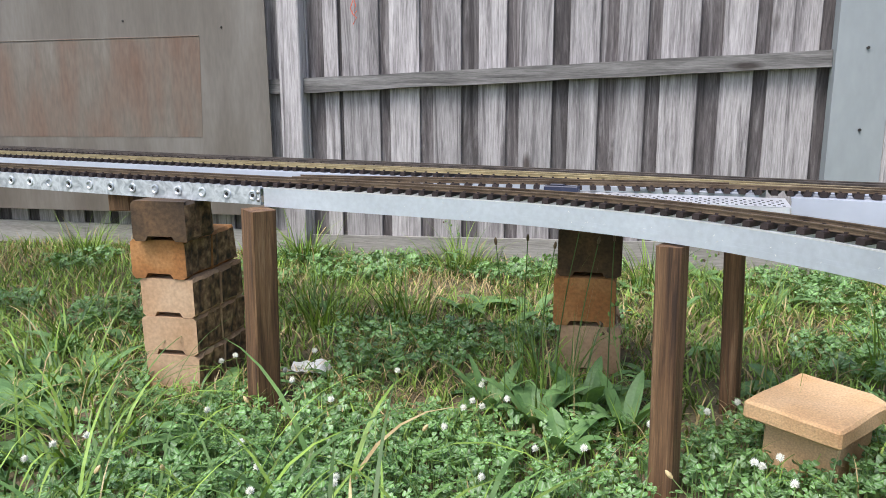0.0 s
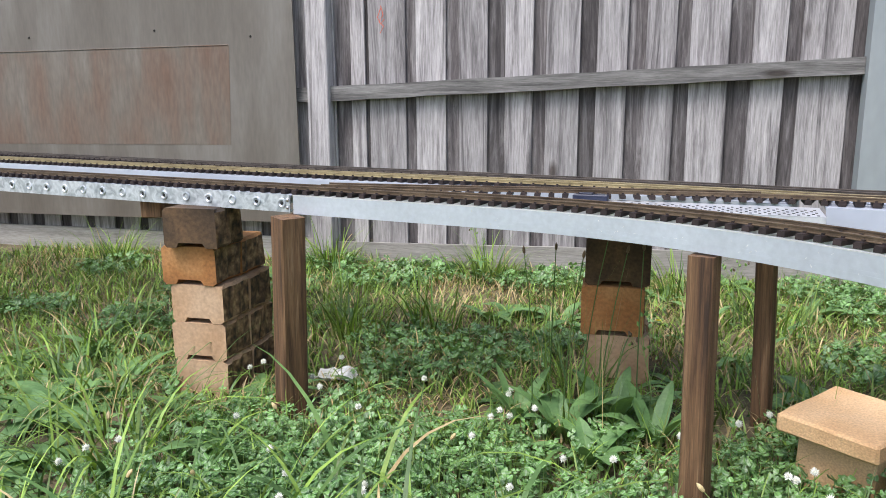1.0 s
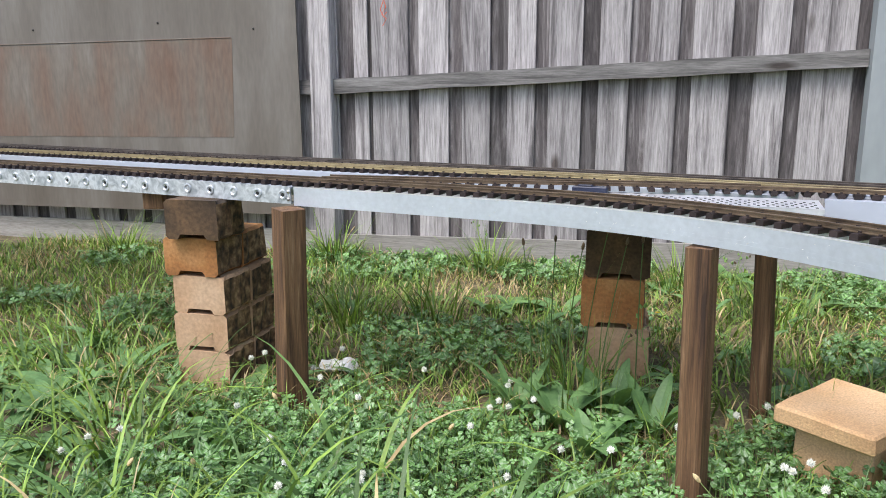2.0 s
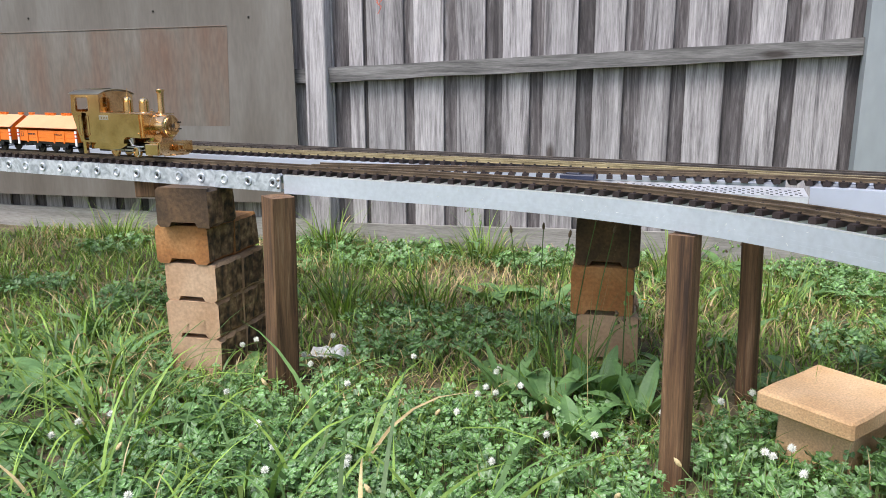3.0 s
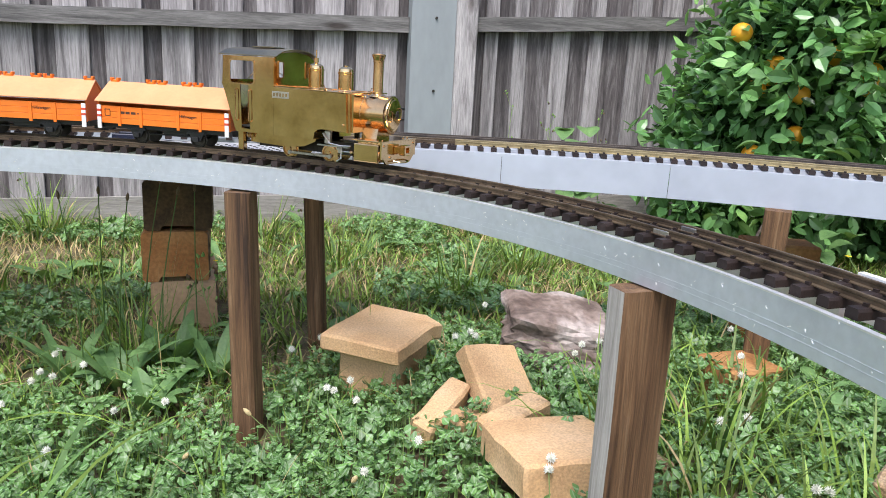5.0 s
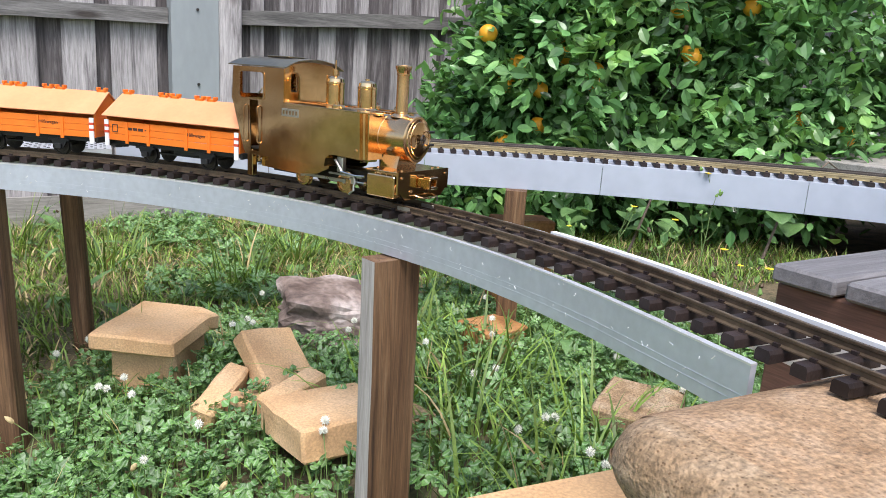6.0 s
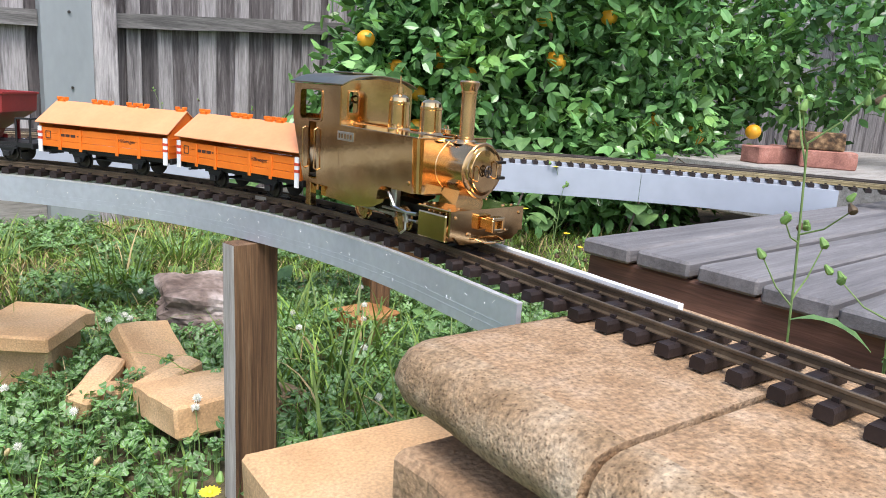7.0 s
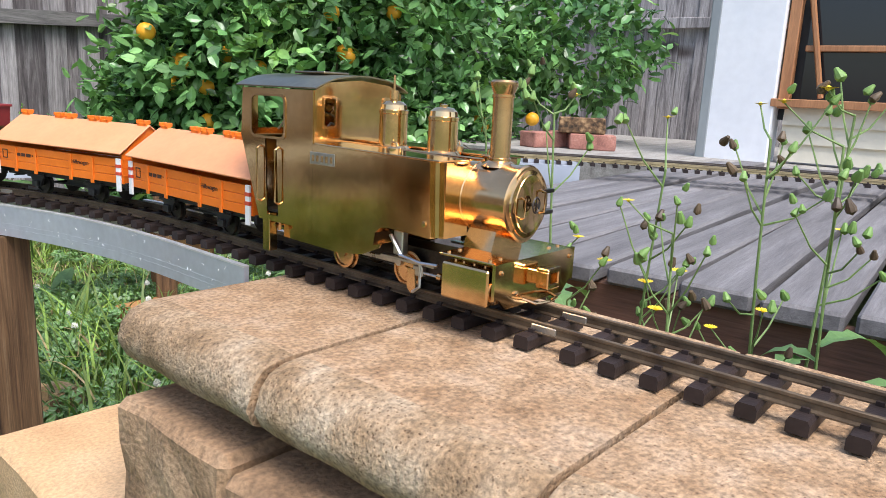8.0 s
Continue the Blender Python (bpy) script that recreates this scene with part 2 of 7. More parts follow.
def knots(m, stretch, size=0.16, tint=(0.3, 0.26, 0.24)):
    """Dark oval knots strewn over a timber."""
    n, link = m.node_tree.nodes, m.node_tree.links.new
    bsdf = n["Principled BSDF"]
    src = bsdf.inputs["Base Color"].links[0].from_socket
    co, mp, oi, sh, vo = (n.new("ShaderNode" + k) for k in ("TexCoord", "Mapping", "ObjectInfo", "VectorMath", "TexVoronoi"))
    mp.inputs["Scale"].default_value = stretch
    link(co.outputs["Object"], mp.inputs[0])
    sh.operation = "MULTIPLY_ADD"
    sh.inputs[1].default_value = (11.0, 0.0, 23.0)
    link(oi.outputs["Random"], sh.inputs[0])
    link(mp.outputs[0], sh.inputs[2])
    vo.inputs["Scale"].default_value = 1.0
    link(sh.outputs[0], vo.inputs["Vector"])
    edge = n.new("ShaderNodeMapRange")
    edge.inputs["From Min"].default_value, edge.inputs["From Max"].default_value = size * 0.4, size
    edge.inputs["To Min"].default_value, edge.inputs["To Max"].default_value = 1.0, 0.0
    link(vo.outputs["Distance"], edge.inputs[0])
    mix = n.new("ShaderNodeMix")
    mix.data_type, mix.blend_type = "RGBA", "MULTIPLY"
    link(edge.outputs[0], mix.inputs["Factor"])
    link(src, mix.inputs["A"])
    mix.inputs["B"].default_value = (*tint, 1)
    link(mix.outputs["Result"], bsdf.inputs["Base Color"])


for timber in (M_PALING, M_PALING_BACK, M_RAIL_WOOD, M_PLINTH, M_POST, M_POSTGREY, M_DECK):
    for node in timber.node_tree.nodes:
        if node.bl_idname == "ShaderNodeTexNoise":
            node.inputs["Roughness"].default_value, node.inputs["Detail"].default_value = 0.7, 10
for timber in (M_PALING, M_PALING_BACK):
    knots(timber, (6.0, 0.5, 2.6))
knots(M_RAIL_WOOD, (2.6, 0.5, 9.0), 0.2)


# ---- mesh helpers ----
def part(name, bm, material, parent=None, label="", smooth=False):
    me = bpy.data.meshes.new(name)
    bm.normal_update()
    if smooth:
        for f in bm.faces:
            f.smooth = True
        for e in bm.edges:
            if len(e.link_faces) == 2 and e.calc_face_angle(0) > 0.7:
                e.smooth = False
    bm.to_mesh(me)
    bm.free()
    for one in material if isinstance(material, (list, tuple)) else (material,):
        me.materials.append(one)
    ob = new(name, me)
    if parent:
        ob.parent = parent
    if label:
        tagged(ob, label)
    return ob


def thing(name, label, category, m=None, group="", kind=""):
    ob = new(name)
    ob.empty_display_size = 0.05
    if m is not None:
        ob.matrix_basis = m
    return tagged(ob, label, category, group, kind)


def box(bm, c, s, m=None, bevel=0.0, idx=0, jitter=0.0):
    """A box with centre c and size s, laid by m, with its edges cut by bevel."""
    made = bmesh.ops.create_cube(bm, size=1.0)["verts"]
    for v in made:
        v.co = Vector((c[0] + v.co.x * s[0], c[1] + v.co.y * s[1], c[2] + v.co.z * s[2]))
        if jitter:
            v.co += Vector([random.uniform(-jitter, jitter) for _ in range(3)])
    faces = list({f for v in made for f in v.link_faces})
    if bevel:
        edges = list({e for v in made for e in v.link_edges})
        got = bmesh.ops.bevel(bm, geom=edges, offset=bevel, segments=1, affect="EDGES")
        made = list({v for v in got["verts"]} | {v for f in faces if f.is_valid for v in f.verts})
    if m is not None:
        bmesh.ops.transform(bm, matrix=m, verts=made)
    if idx:
        for f in {f for v in made for f in v.link_faces}:
            f.material_index = idx
    return made


def prism(bm, outline, depth, m=None, idx=0):
    """A flat outline in x and z, given depth along y (centred), laid by m."""
    a = [bm.verts.new((x, -depth / 2, z)) for x, z in outline]
    b = [bm.verts.new((x, depth / 2, z)) for x, z in outline]
    faces = [bm.faces.new(a), bm.faces.new(b[::-1])]
    k = len(a)
    for i in range(k):
        faces.append(bm.faces.new((a[i], b[i], b[(i + 1) % k], a[(i + 1) % k])))
    for f in faces:
        f.material_index = idx
    bmesh.ops.recalc_face_normals(bm, faces=faces)
    if m is not None:
        bmesh.ops.transform(bm, matrix=m, verts=a + b)
    return a + b


def rod(bm, p, q, r, r2=None, n=10, caps=True, idx=0):
    """A round bar from p to q."""
    p, q = Vector(p), Vector(q)
    turn = (q - p).to_track_quat("Z", "Y").to_matrix().to_4x4()
    got = bmesh.ops.create_cone(bm, cap_ends=caps, segments=n, radius1=r, radius2=r if r2 is None else r2, depth=(q - p).length,
                                matrix=Matrix.Translation((p + q) / 2) @ turn)["verts"]
    if idx:
        for f in {f for v in got for f in v.link_faces}:
            f.material_index = idx
    return got


def lathe(bm, profile, n=24, m=None, idx=0):
    """Rows (radius, height) turned round z."""
    rings = []
    for r, z in profile:
        if r < 1e-6:
            rings.append([bm.verts.new((0, 0, z))])
        else:
            rings.append([bm.verts.new((r * math.cos(2 * math.pi * i / n), r * math.sin(2 * math.pi * i / n), z)) for i in range(n)])
    faces = []
    for a, b in zip(rings, rings[1:]):
        for i in range(n):
            j = (i + 1) % n
            if len(a) == 1:
                faces.append(bm.faces.new((a[0], b[i], b[j])))
            elif len(b) == 1:
                faces.append(bm.faces.new((a[i], b[0], a[j])))
            else:
                faces.append(bm.faces.new((a[i], b[i], b[j], a[j])))
    for f in faces:
        f.material_index = idx
    bmesh.ops.recalc_face_normals(bm, faces=faces)
    vs = [v for r in rings for v in r]
    if m is not None:
        bmesh.ops.transform(bm, matrix=m, verts=vs)
    return vs


def tube(bm, points, r, n=6, taper=1.0):
    """A bent round bar along points, its radius falling to taper of r."""
    rings = []
    for i, p in enumerate(points):
        p = Vector(p)
        d = (Vector(points[min(i + 1, len(points) - 1)]) - Vector(points[max(i - 1, 0)])).normalized()
        turn = d.to_track_quat("Z", "Y").to_matrix()
        rr = r * (1 + (taper - 1) * i / (len(points) - 1))
        rings.append([bm.verts.new(p + turn @ Vector((rr * math.cos(2 * math.pi * k / n), rr * math.sin(2 * math.pi * k / n), 0))) for k in range(n)])
    for a, b in zip(rings, rings[1:]):
        for k in range(n):
            bm.faces.new((a[k], a[(k + 1) % n], b[(k + 1) % n], b[k]))
    for ring in (rings[0][::-1], rings[-1]):
        bm.faces.new(ring)


def sweep(bm, points, profile, z0=0.0, idx=0):
    """A profile (side, up) carried along points; side is to the left of the way; z0 is a height or a rule for it."""
    high = z0 if callable(z0) else (lambda x, y: z0)
    rings = []
    k = len(points)
    for i in range(k):
        a, b = points[max(i - 1, 0)], points[min(i + 1, k - 1)]
        d = Vector((b[0] - a[0], b[1] - a[1])).normalized()
        left = Vector((-d.y, d.x))
        rings.append([bm.verts.new((points[i][0] + left.x * s, points[i][1] + left.y * s, high(points[i][0], points[i][1]) + u)) for s, u in profile])
    faces = []
    n = len(profile)
    for a, b in zip(rings, rings[1:]):
        for j in range(n):
            faces.append(bm.faces.new((a[j], a[(j + 1) % n], b[(j + 1) % n], b[j])))
    faces += [bm.faces.new(rings[0][::-1]), bm.faces.new(rings[-1])]
    for f in faces:
        f.material_index = idx
    bmesh.ops.recalc_face_normals(bm, faces=faces)


def from_arrays(name, verts, faces, materials, parent=None, index=None):
    me = bpy.data.meshes.new(name)
    me.from_pydata(verts, [], faces)
    for one in materials:
        me.materials.append(one)
    if index is not None:
        me.polygons.foreach_set("material_index", index)
    me.update()
    ob = new(name, me)
    if parent:
        ob.parent = parent
    return ob


# ---- ways of the tracks ----
TOP = 0.45      # top of the near beams and of the cap stones
FAR_TOP = 0.465
H1, H2 = radians(-10.2), radians(-95.2)


def straight(p, q, step=0.01):
    p, q = Vector(p), Vector(q)
    k = max(int((q - p).length / step), 1)
    return [p + (q - p) * i / k for i in range(k + 1)]


def near_way(offset, x0=-6.0, y1=-1.3):
    """The near line: straight, then a right-hand bend, then straight over the cap stones; offset is to the outside."""
    d1, d2 = Vector((math.cos(H1), math.sin(H1))), Vector((math.cos(H2), math.sin(H2)))
    n1, n2 = Vector((-d1.y, d1.x)), Vector((-d2.y, d2.x))
    p1, p2 = Vector((0, 1.897)) + n1 * offset, Vector((0.879, 0.6)) + n2 * offset
    den = d1.x * d2.y - d1.y * d2.x
    u = ((p2 - p1).x * d2.y - (p2 - p1).y * d2.x) / den
    corner = p1 + d1 * u
    r = 1.05 + offset
    tl = r * math.tan((H1 - H2) / 2)
    a, b = corner - d1 * tl, corner + d2 * tl
    c = a - n1 * r
    start = p1 + d1 * ((x0 - p1.x) / d1.x)
    end = p2 + d2 * ((y1 - p2.y) / d2.y)
    k = int((H1 - H2) * r / 0.01)
    arc = [c + Vector((-math.sin(h), math.cos(h))) * r for h in (H1 + (H2 - H1) * i / k for i in range(k + 1))]
    return straight(start, a)[:-1] + arc + straight(b, end)[1:]


FAR_A, FAR_H, FAR_R = Vector((0.67, 2.02)), radians(-9.8), 2.1


def far_way(offset, slope=None, x0=-3.2, h_end=-82.0, tail=1.6):
    """The far lines on their beam: a long right-hand bend, then straight on over the deck."""
    n = Vector((-math.sin(FAR_H), math.cos(FAR_H)))
    c = FAR_A - n * FAR_R
    r = FAR_R + offset
    k = 90
    hs = [FAR_H + (radians(h_end) - FAR_H) * i / k for i in range(k + 1)]
    arc = [c + Vector((-math.sin(h), math.cos(h))) * r for h in hs]
    d = Vector((math.cos(hs[-1]), math.sin(hs[-1])))
    pts = arc + straight(arc[-1], arc[-1] + d * tail)[1:]
    if slope is not None:
        pts = straight((x0, arc[0].y - slope * (x0 - arc[0].x) * -1), arc[0])[:-1] + pts
    return pts


def measure_way(pts):
    s = [0.0]
    for a, b in zip(pts, pts[1:]):
        s.append(s[-1] + (b - a).length)
    return s


def on_way(pts, s, at):
    """The place and heading at the length at."""
    at = min(max(at, 0), s[-1] - 1e-4)
    lo, hi = 0, len(s) - 1
    while hi - lo > 1:
        mid = (lo + hi) // 2
        lo, hi = (mid, hi) if s[mid] <= at else (lo, mid)
    f = (at - s[lo]) / (s[hi] - s[lo])
    p = pts[lo].lerp(pts[hi], f)
    d = pts[hi] - pts[lo]
    return p, math.atan2(d.y, d.x)


NEAR = near_way(0.052)
NEAR_S = measure_way(NEAR)
CAP_S = min((abs(p.y - 0.6) + (9 if p.x < 0.5 else 0), q) for p, q in zip(NEAR, NEAR_S))[1]


def near_z(x, y):
    """The near line falls gently to the cap stones."""
    if y < 0.6 and x > 0:
        return TOP + 0.002
    i = min(range(0, len(NEAR), 4), key=lambda j: (NEAR[j].x - x) ** 2 + (NEAR[j].y - y) ** 2)
    return TOP + 0.002 + 0.006 * max(CAP_S - NEAR_S[i], 0)


def far_z(x, y=0):
    return FAR_TOP + 0.004 * max(0.75 - x, 0)


def ground_z(x, y):
    rise = 0.07 * (0.5 + 0.5 * math.tanh((x - 0.62) / 0.16)) * (0.5 + 0.5 * math.tanh((2.4 - y) / 0.5))
    rise += 0.03 * (0.5 + 0.5 * math.tanh((x - 0.8) / 0.08)) * (0.5 + 0.5 * math.tanh((1.75 - y) / 0.15))
    hollow = 0.012 * math.exp(-((x - 0.42) ** 2 + (y - 1.6) ** 2) / 0.09)
    return -0.07 - hollow + 0.006 * (min(max(y, 0), 4) - 1.7) + rise + 0.012 * noise.noise((x * 1.6, y * 1.6, 0.3)) + 0.006 * noise.noise((x * 6, y * 6, 1.3))


# ---- ground ----
def build_ground():
    xs = sorted({round(-4.6 + 0.08 * i, 3) for i in range(125)} | {-40, -20, -10, -7, 6, 7, 10, 20, 40})
    ys = sorted({round(-1.6 + 0.08 * i, 3) for i in range(66)} | {-40, -20, -10, -5, -3, 4, 5, 7, 12, 25, 40})
    verts = [(x, y, ground_z(x, y)) for y in ys for x in xs]
    w = len(xs)
    faces = [(j * w + i, j * w + i + 1, (j + 1) * w + i + 1, (j + 1) * w + i) for j in range(len(ys) - 1) for i in range(w - 1)]
    ob = from_arrays("ground", verts, faces, [M_SOIL, M_LAWN])
    for p in ob.data.polygons:
        p.use_smooth = True
        p.material_index = 1 if p.center.y < 0.75 or p.center.x < -4.4 else 0
    return tagged(ob, "bare brown earth with dry leaf litter under the weeds", "ground", kind="structure")


build_ground()


# ---- fence ----
FENCE_Y = 3.70
FRONTS = [(-1.125, -1.09), (-1.013, -0.942), (-0.92, -0.742), (-0.693, -0.553), (-0.489, -0.36), (-0.283, -0.16), (-0.1, 0.044), (0.112, 0.238),
          (0.313, 0.433), (0.497, 0.647), (0.727, 0.853), (0.911, 1.094), (1.502, 1.566), (1.643, 1.712), (1.831, 1.92), (2.018, 2.091), (2.228, 2.33)]


def build_fence():
    rng = random.Random(4)
    fence = thing("timber_fence", "weathered grey lapped-paling fence with rails and plinth board", "fence", kind="structure")
    fronts = list(FRONTS)
    x = 2.39
    while x < 11:
        w = rng.uniform(0.1, 0.14)
        fronts.append((x, x + w))
        x += w + rng.uniform(0.05, 0.08)
    x = -1.2
    while x > -5.2:
        w = rng.uniform(0.1, 0.14)
        fronts.append((x - w, x))
        x -= w + rng.uniform(0.05, 0.08)
    fronts.sort()
    for a, b in fronts:
        bm = bmesh.new()
        lean = rng.uniform(-0.006, 0.006)
        top = 1.62 + rng.uniform(-0.01, 0.01)
        box(bm, (0, 0, (top - 0.06) / 2), (b - a, 0.014, top + 0.06), bevel=0.002)
        ob = part("paling", bm, M_PALING, fence)
        ob.matrix_basis = pose((a + b) / 2, FENCE_Y + 0.007 + rng.uniform(0, 0.004), 0, 0, math.degrees(lean), rng.uniform(-1.2, 1.2))
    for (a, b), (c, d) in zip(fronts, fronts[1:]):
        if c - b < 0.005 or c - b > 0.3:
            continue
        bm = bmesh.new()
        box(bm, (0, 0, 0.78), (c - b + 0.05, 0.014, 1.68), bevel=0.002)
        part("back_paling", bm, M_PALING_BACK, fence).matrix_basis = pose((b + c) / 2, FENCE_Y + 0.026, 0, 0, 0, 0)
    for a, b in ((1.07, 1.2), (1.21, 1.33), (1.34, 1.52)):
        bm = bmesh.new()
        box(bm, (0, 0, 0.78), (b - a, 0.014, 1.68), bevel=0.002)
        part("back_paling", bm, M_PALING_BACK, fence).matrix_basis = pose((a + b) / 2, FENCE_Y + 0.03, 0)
    for name, x0, x1, zl, zr, h, mtl, y in (("rail", -1.1, 1.135, 0.742, 0.826, 0.065, M_RAIL_WOOD, 3.68), ("rail", 1.44, 4.4, 0.847, 1.05, 0.065, M_RAIL_WOOD, 3.68), ("rail", 4.5, 10.9, 0.95, 1.0, 0.065, M_RAIL_WOOD, 3.68),
                                            ("rail", -5.2, -1.206, 0.7, 0.74, 0.065, M_RAIL_WOOD, 3.68),
                                            ("plinth", -5.2, -1.206, -0.01, -0.02, 0.135, M_PLINTH, 3.688), ("plinth", -1.1, 1.135, -0.028, 0.01, 0.13, M_PLINTH, 3.688),
                                            ("plinth", 1.44, 10.9, 0.01, 0.04, 0.13, M_PLINTH, 3.688)):
        bm = bmesh.new()
        k = 24
        d = 0.04 if name == "rail" else 0.018
        ups = [zl + (zr - zl) * i / k + h / 2 + 0.004 * noise.noise((i * 0.5, zl * 9, 1)) for i in range(k + 1)]
        downs = [zl + (zr - zl) * i / k - h / 2 + 0.004 * noise.noise((i * 0.5, zl * 9, 5)) for i in range(k + 1)]
        span = [x0 + (x1 - x0) * i / k for i in range(k + 1)]
        outline = list(zip(span, downs)) + list(zip(span[::-1], ups[::-1]))
        prism(bm, outline, d, Matrix.Translation((0, y, 0)))
        part(name, bm, mtl, fence, "grey timber rail" if name == "rail" else "pale bleached plinth board")
    for x, w, y, mtl in ((-1.153, 0.105, 3.665, M_PALING), (1.388, 0.104, 3.665, M_PALING), (4.45, 0.1, 3.665, M_PALING), (7.2, 0.1, 3.665, M_PALING)):
        bm = bmesh.new()
        box(bm, (0, 0, 0.75), (w, 0.07, 1.95), bevel=0.004)
        part("fence_post", bm, mtl, fence).matrix_basis = pose(x, y, 0)
    return fence


def build_side_fence():
    """The paling fence that turns the corner behind the citrus bush."""
    rng = random.Random(9)
    fence = thing("side_fence", "pale grey timber paling fence behind the bush and house", "fence", kind="structure")
    y = 3.62
    while y > -2.4:
        w = rng.uniform(0.1, 0.13)
        bm = bmesh.new()
        box(bm, (0, 0, 0.84), (0.014, w, 1.74), bevel=0.002)
        part("paling", bm, M_PALING, fence).matrix_basis = pose(5.6 + rng.choice((0, 0.016)), y - w / 2, 0)
        y -= w - 0.008
    for z in (0.35, 1.2):
        bm = bmesh.new()
        box(bm, (5.57, 0.6, z), (0.04, 6.0, 0.07), bevel=0.003)
        part("rail", bm, M_PALING, fence, "grey timber rail")
    return fence


build_side_fence()


build_fence()


def build_steel_post():
    post = thing("steel_post", "grey painted steel channel post beside the timber fence", "post", pose(1.236, 3.645, 0), kind="structure")
    bm = bmesh.new()
    prism(bm, [(-0.099, -0.024), (0.099, -0.024), (0.099, 0.05), (0.093, 0.05), (0.093, -0.016), (-0.093, -0.016), (-0.093, 0.05), (-0.099, 0.05)], 2.1, pose(0, 0, 0.75, -90))
    part("channel", bm, M_STEELPOST, post)
    for z in (0.86, 0.55):
        bm = bmesh.new()
        rod(bm, (0.01, -0.031, z), (0.01, -0.024, z), 0.006, n=8)
        part("bolt", bm, M_DARKSTEEL, post)


build_steel_post()


def build_sheet():
    sheet = thing("steel_sheet", "large weathered grey-brown steel sheet with a rusty patch leaning on the fence", "metal sheet", pose(0, 3.622, 0), kind="structure")
    bm = bmesh.new()
    prism(bm, [(-5.3, 0.115), (-1.42, 0.132), (-1.25, 0.2), (-1.253, 0.43), (-1.266, 1.9), (-5.3, 1.9)], 0.006)
    part("sheet", bm, M_SHEET, sheet)
    bm = bmesh.new()
    prism(bm, [(-5.2, 0.495), (-1.614, 0.504), (-1.596, 0.971), (-2.9, 0.965), (-5.2, 0.96)], 0.001, Matrix.Translation((0, -0.0036, 0)))
    part("rust_patch", bm, M_RUST, sheet, "rust-brown rectangular patch")
    bm = bmesh.new()
    box(bm, (-2.4, -0.004, 0.974), (1.6, 0.005, 0.005), bevel=0.001)
    part("seam", bm, M_RUST, sheet)
    for x in (-2.75, -2.0, -1.48):
        bm = bmesh.new()
        lathe(bm, [(0.0, 0.0), (0.006, 0.0), (0.004, 0.004), (0, 0.005)], 8, pose(x, -0.003, 1.03 + 0.03 * math.sin(x * 9), 90))
        part("rivet", bm, M_DARKSTEEL, sheet)


build_sheet()


# ---- beams ----
def trim(pts, keep):
    return [p for p in pts if keep(p)]


def build_galv_beam():
    beam = thing("galvanised_beam", "dimpled galvanised steel channel carrying the near track", "beam")
    pts = trim(near_way(0), lambda p: p.x < -0.46)
    bm = bmesh.new()
    sweep(bm, pts, [(0, 0), (0.004, 0), (0.004, -0.037), (0.02, -0.037), (0.02, -0.041), (0, -0.041)], near_z)
    part("face", bm, M_GALV, beam)
    bm = bmesh.new()
    sweep(bm, pts, [(0.004, -0.001), (0.15, -0.001), (0.15, -0.005), (0.004, -0.005)], near_z)
    part("top_plate", bm, M_FARBAR, beam, "pale flat top plate")
    s = measure_way(pts)
    at = s[-1] - 0.022
    n = 0
    while at > 0.2:
        p, h = on_way(pts, s, at)
        m = pose(p.x, p.y, near_z(p.x, p.y) - 0.02, 90, 0, math.degrees(h))
        bm = bmesh.new()
        lathe(bm, [(0.0125, 0.0), (0.0115, 0.0022), (0.0085, 0.0026), (0.0062, 0.0006), (0.0048, -0.001), (0.0, -0.001)], 14, m)
        part("dimple", bm, M_GALV, beam, smooth=True)
        if (n * 7) % 5 < 3:
            bm = bmesh.new()
            lathe(bm, [(0.0, 0.0012), (0.0042, 0.0012), (0.0044, 0.0)], 10, m)
            part("hole", bm, M_BLACK, beam, "dark punched hole")
        at -= 0.0745
        n += 1
    p, h = on_way(pts, s, s[-1] - 0.006)
    for dz in (-0.012, -0.03):
        bm = bmesh.new()
        lathe(bm, [(0.0045, 0), (0.0042, 0.002), (0.0022, 0.0035), (0, 0.004)], 10, pose(p.x, p.y, near_z(p.x, p.y) + dz, 90, 0, math.degrees(h)))
        part("screw", bm, M_STEEL, beam, smooth=True)


build_galv_beam()


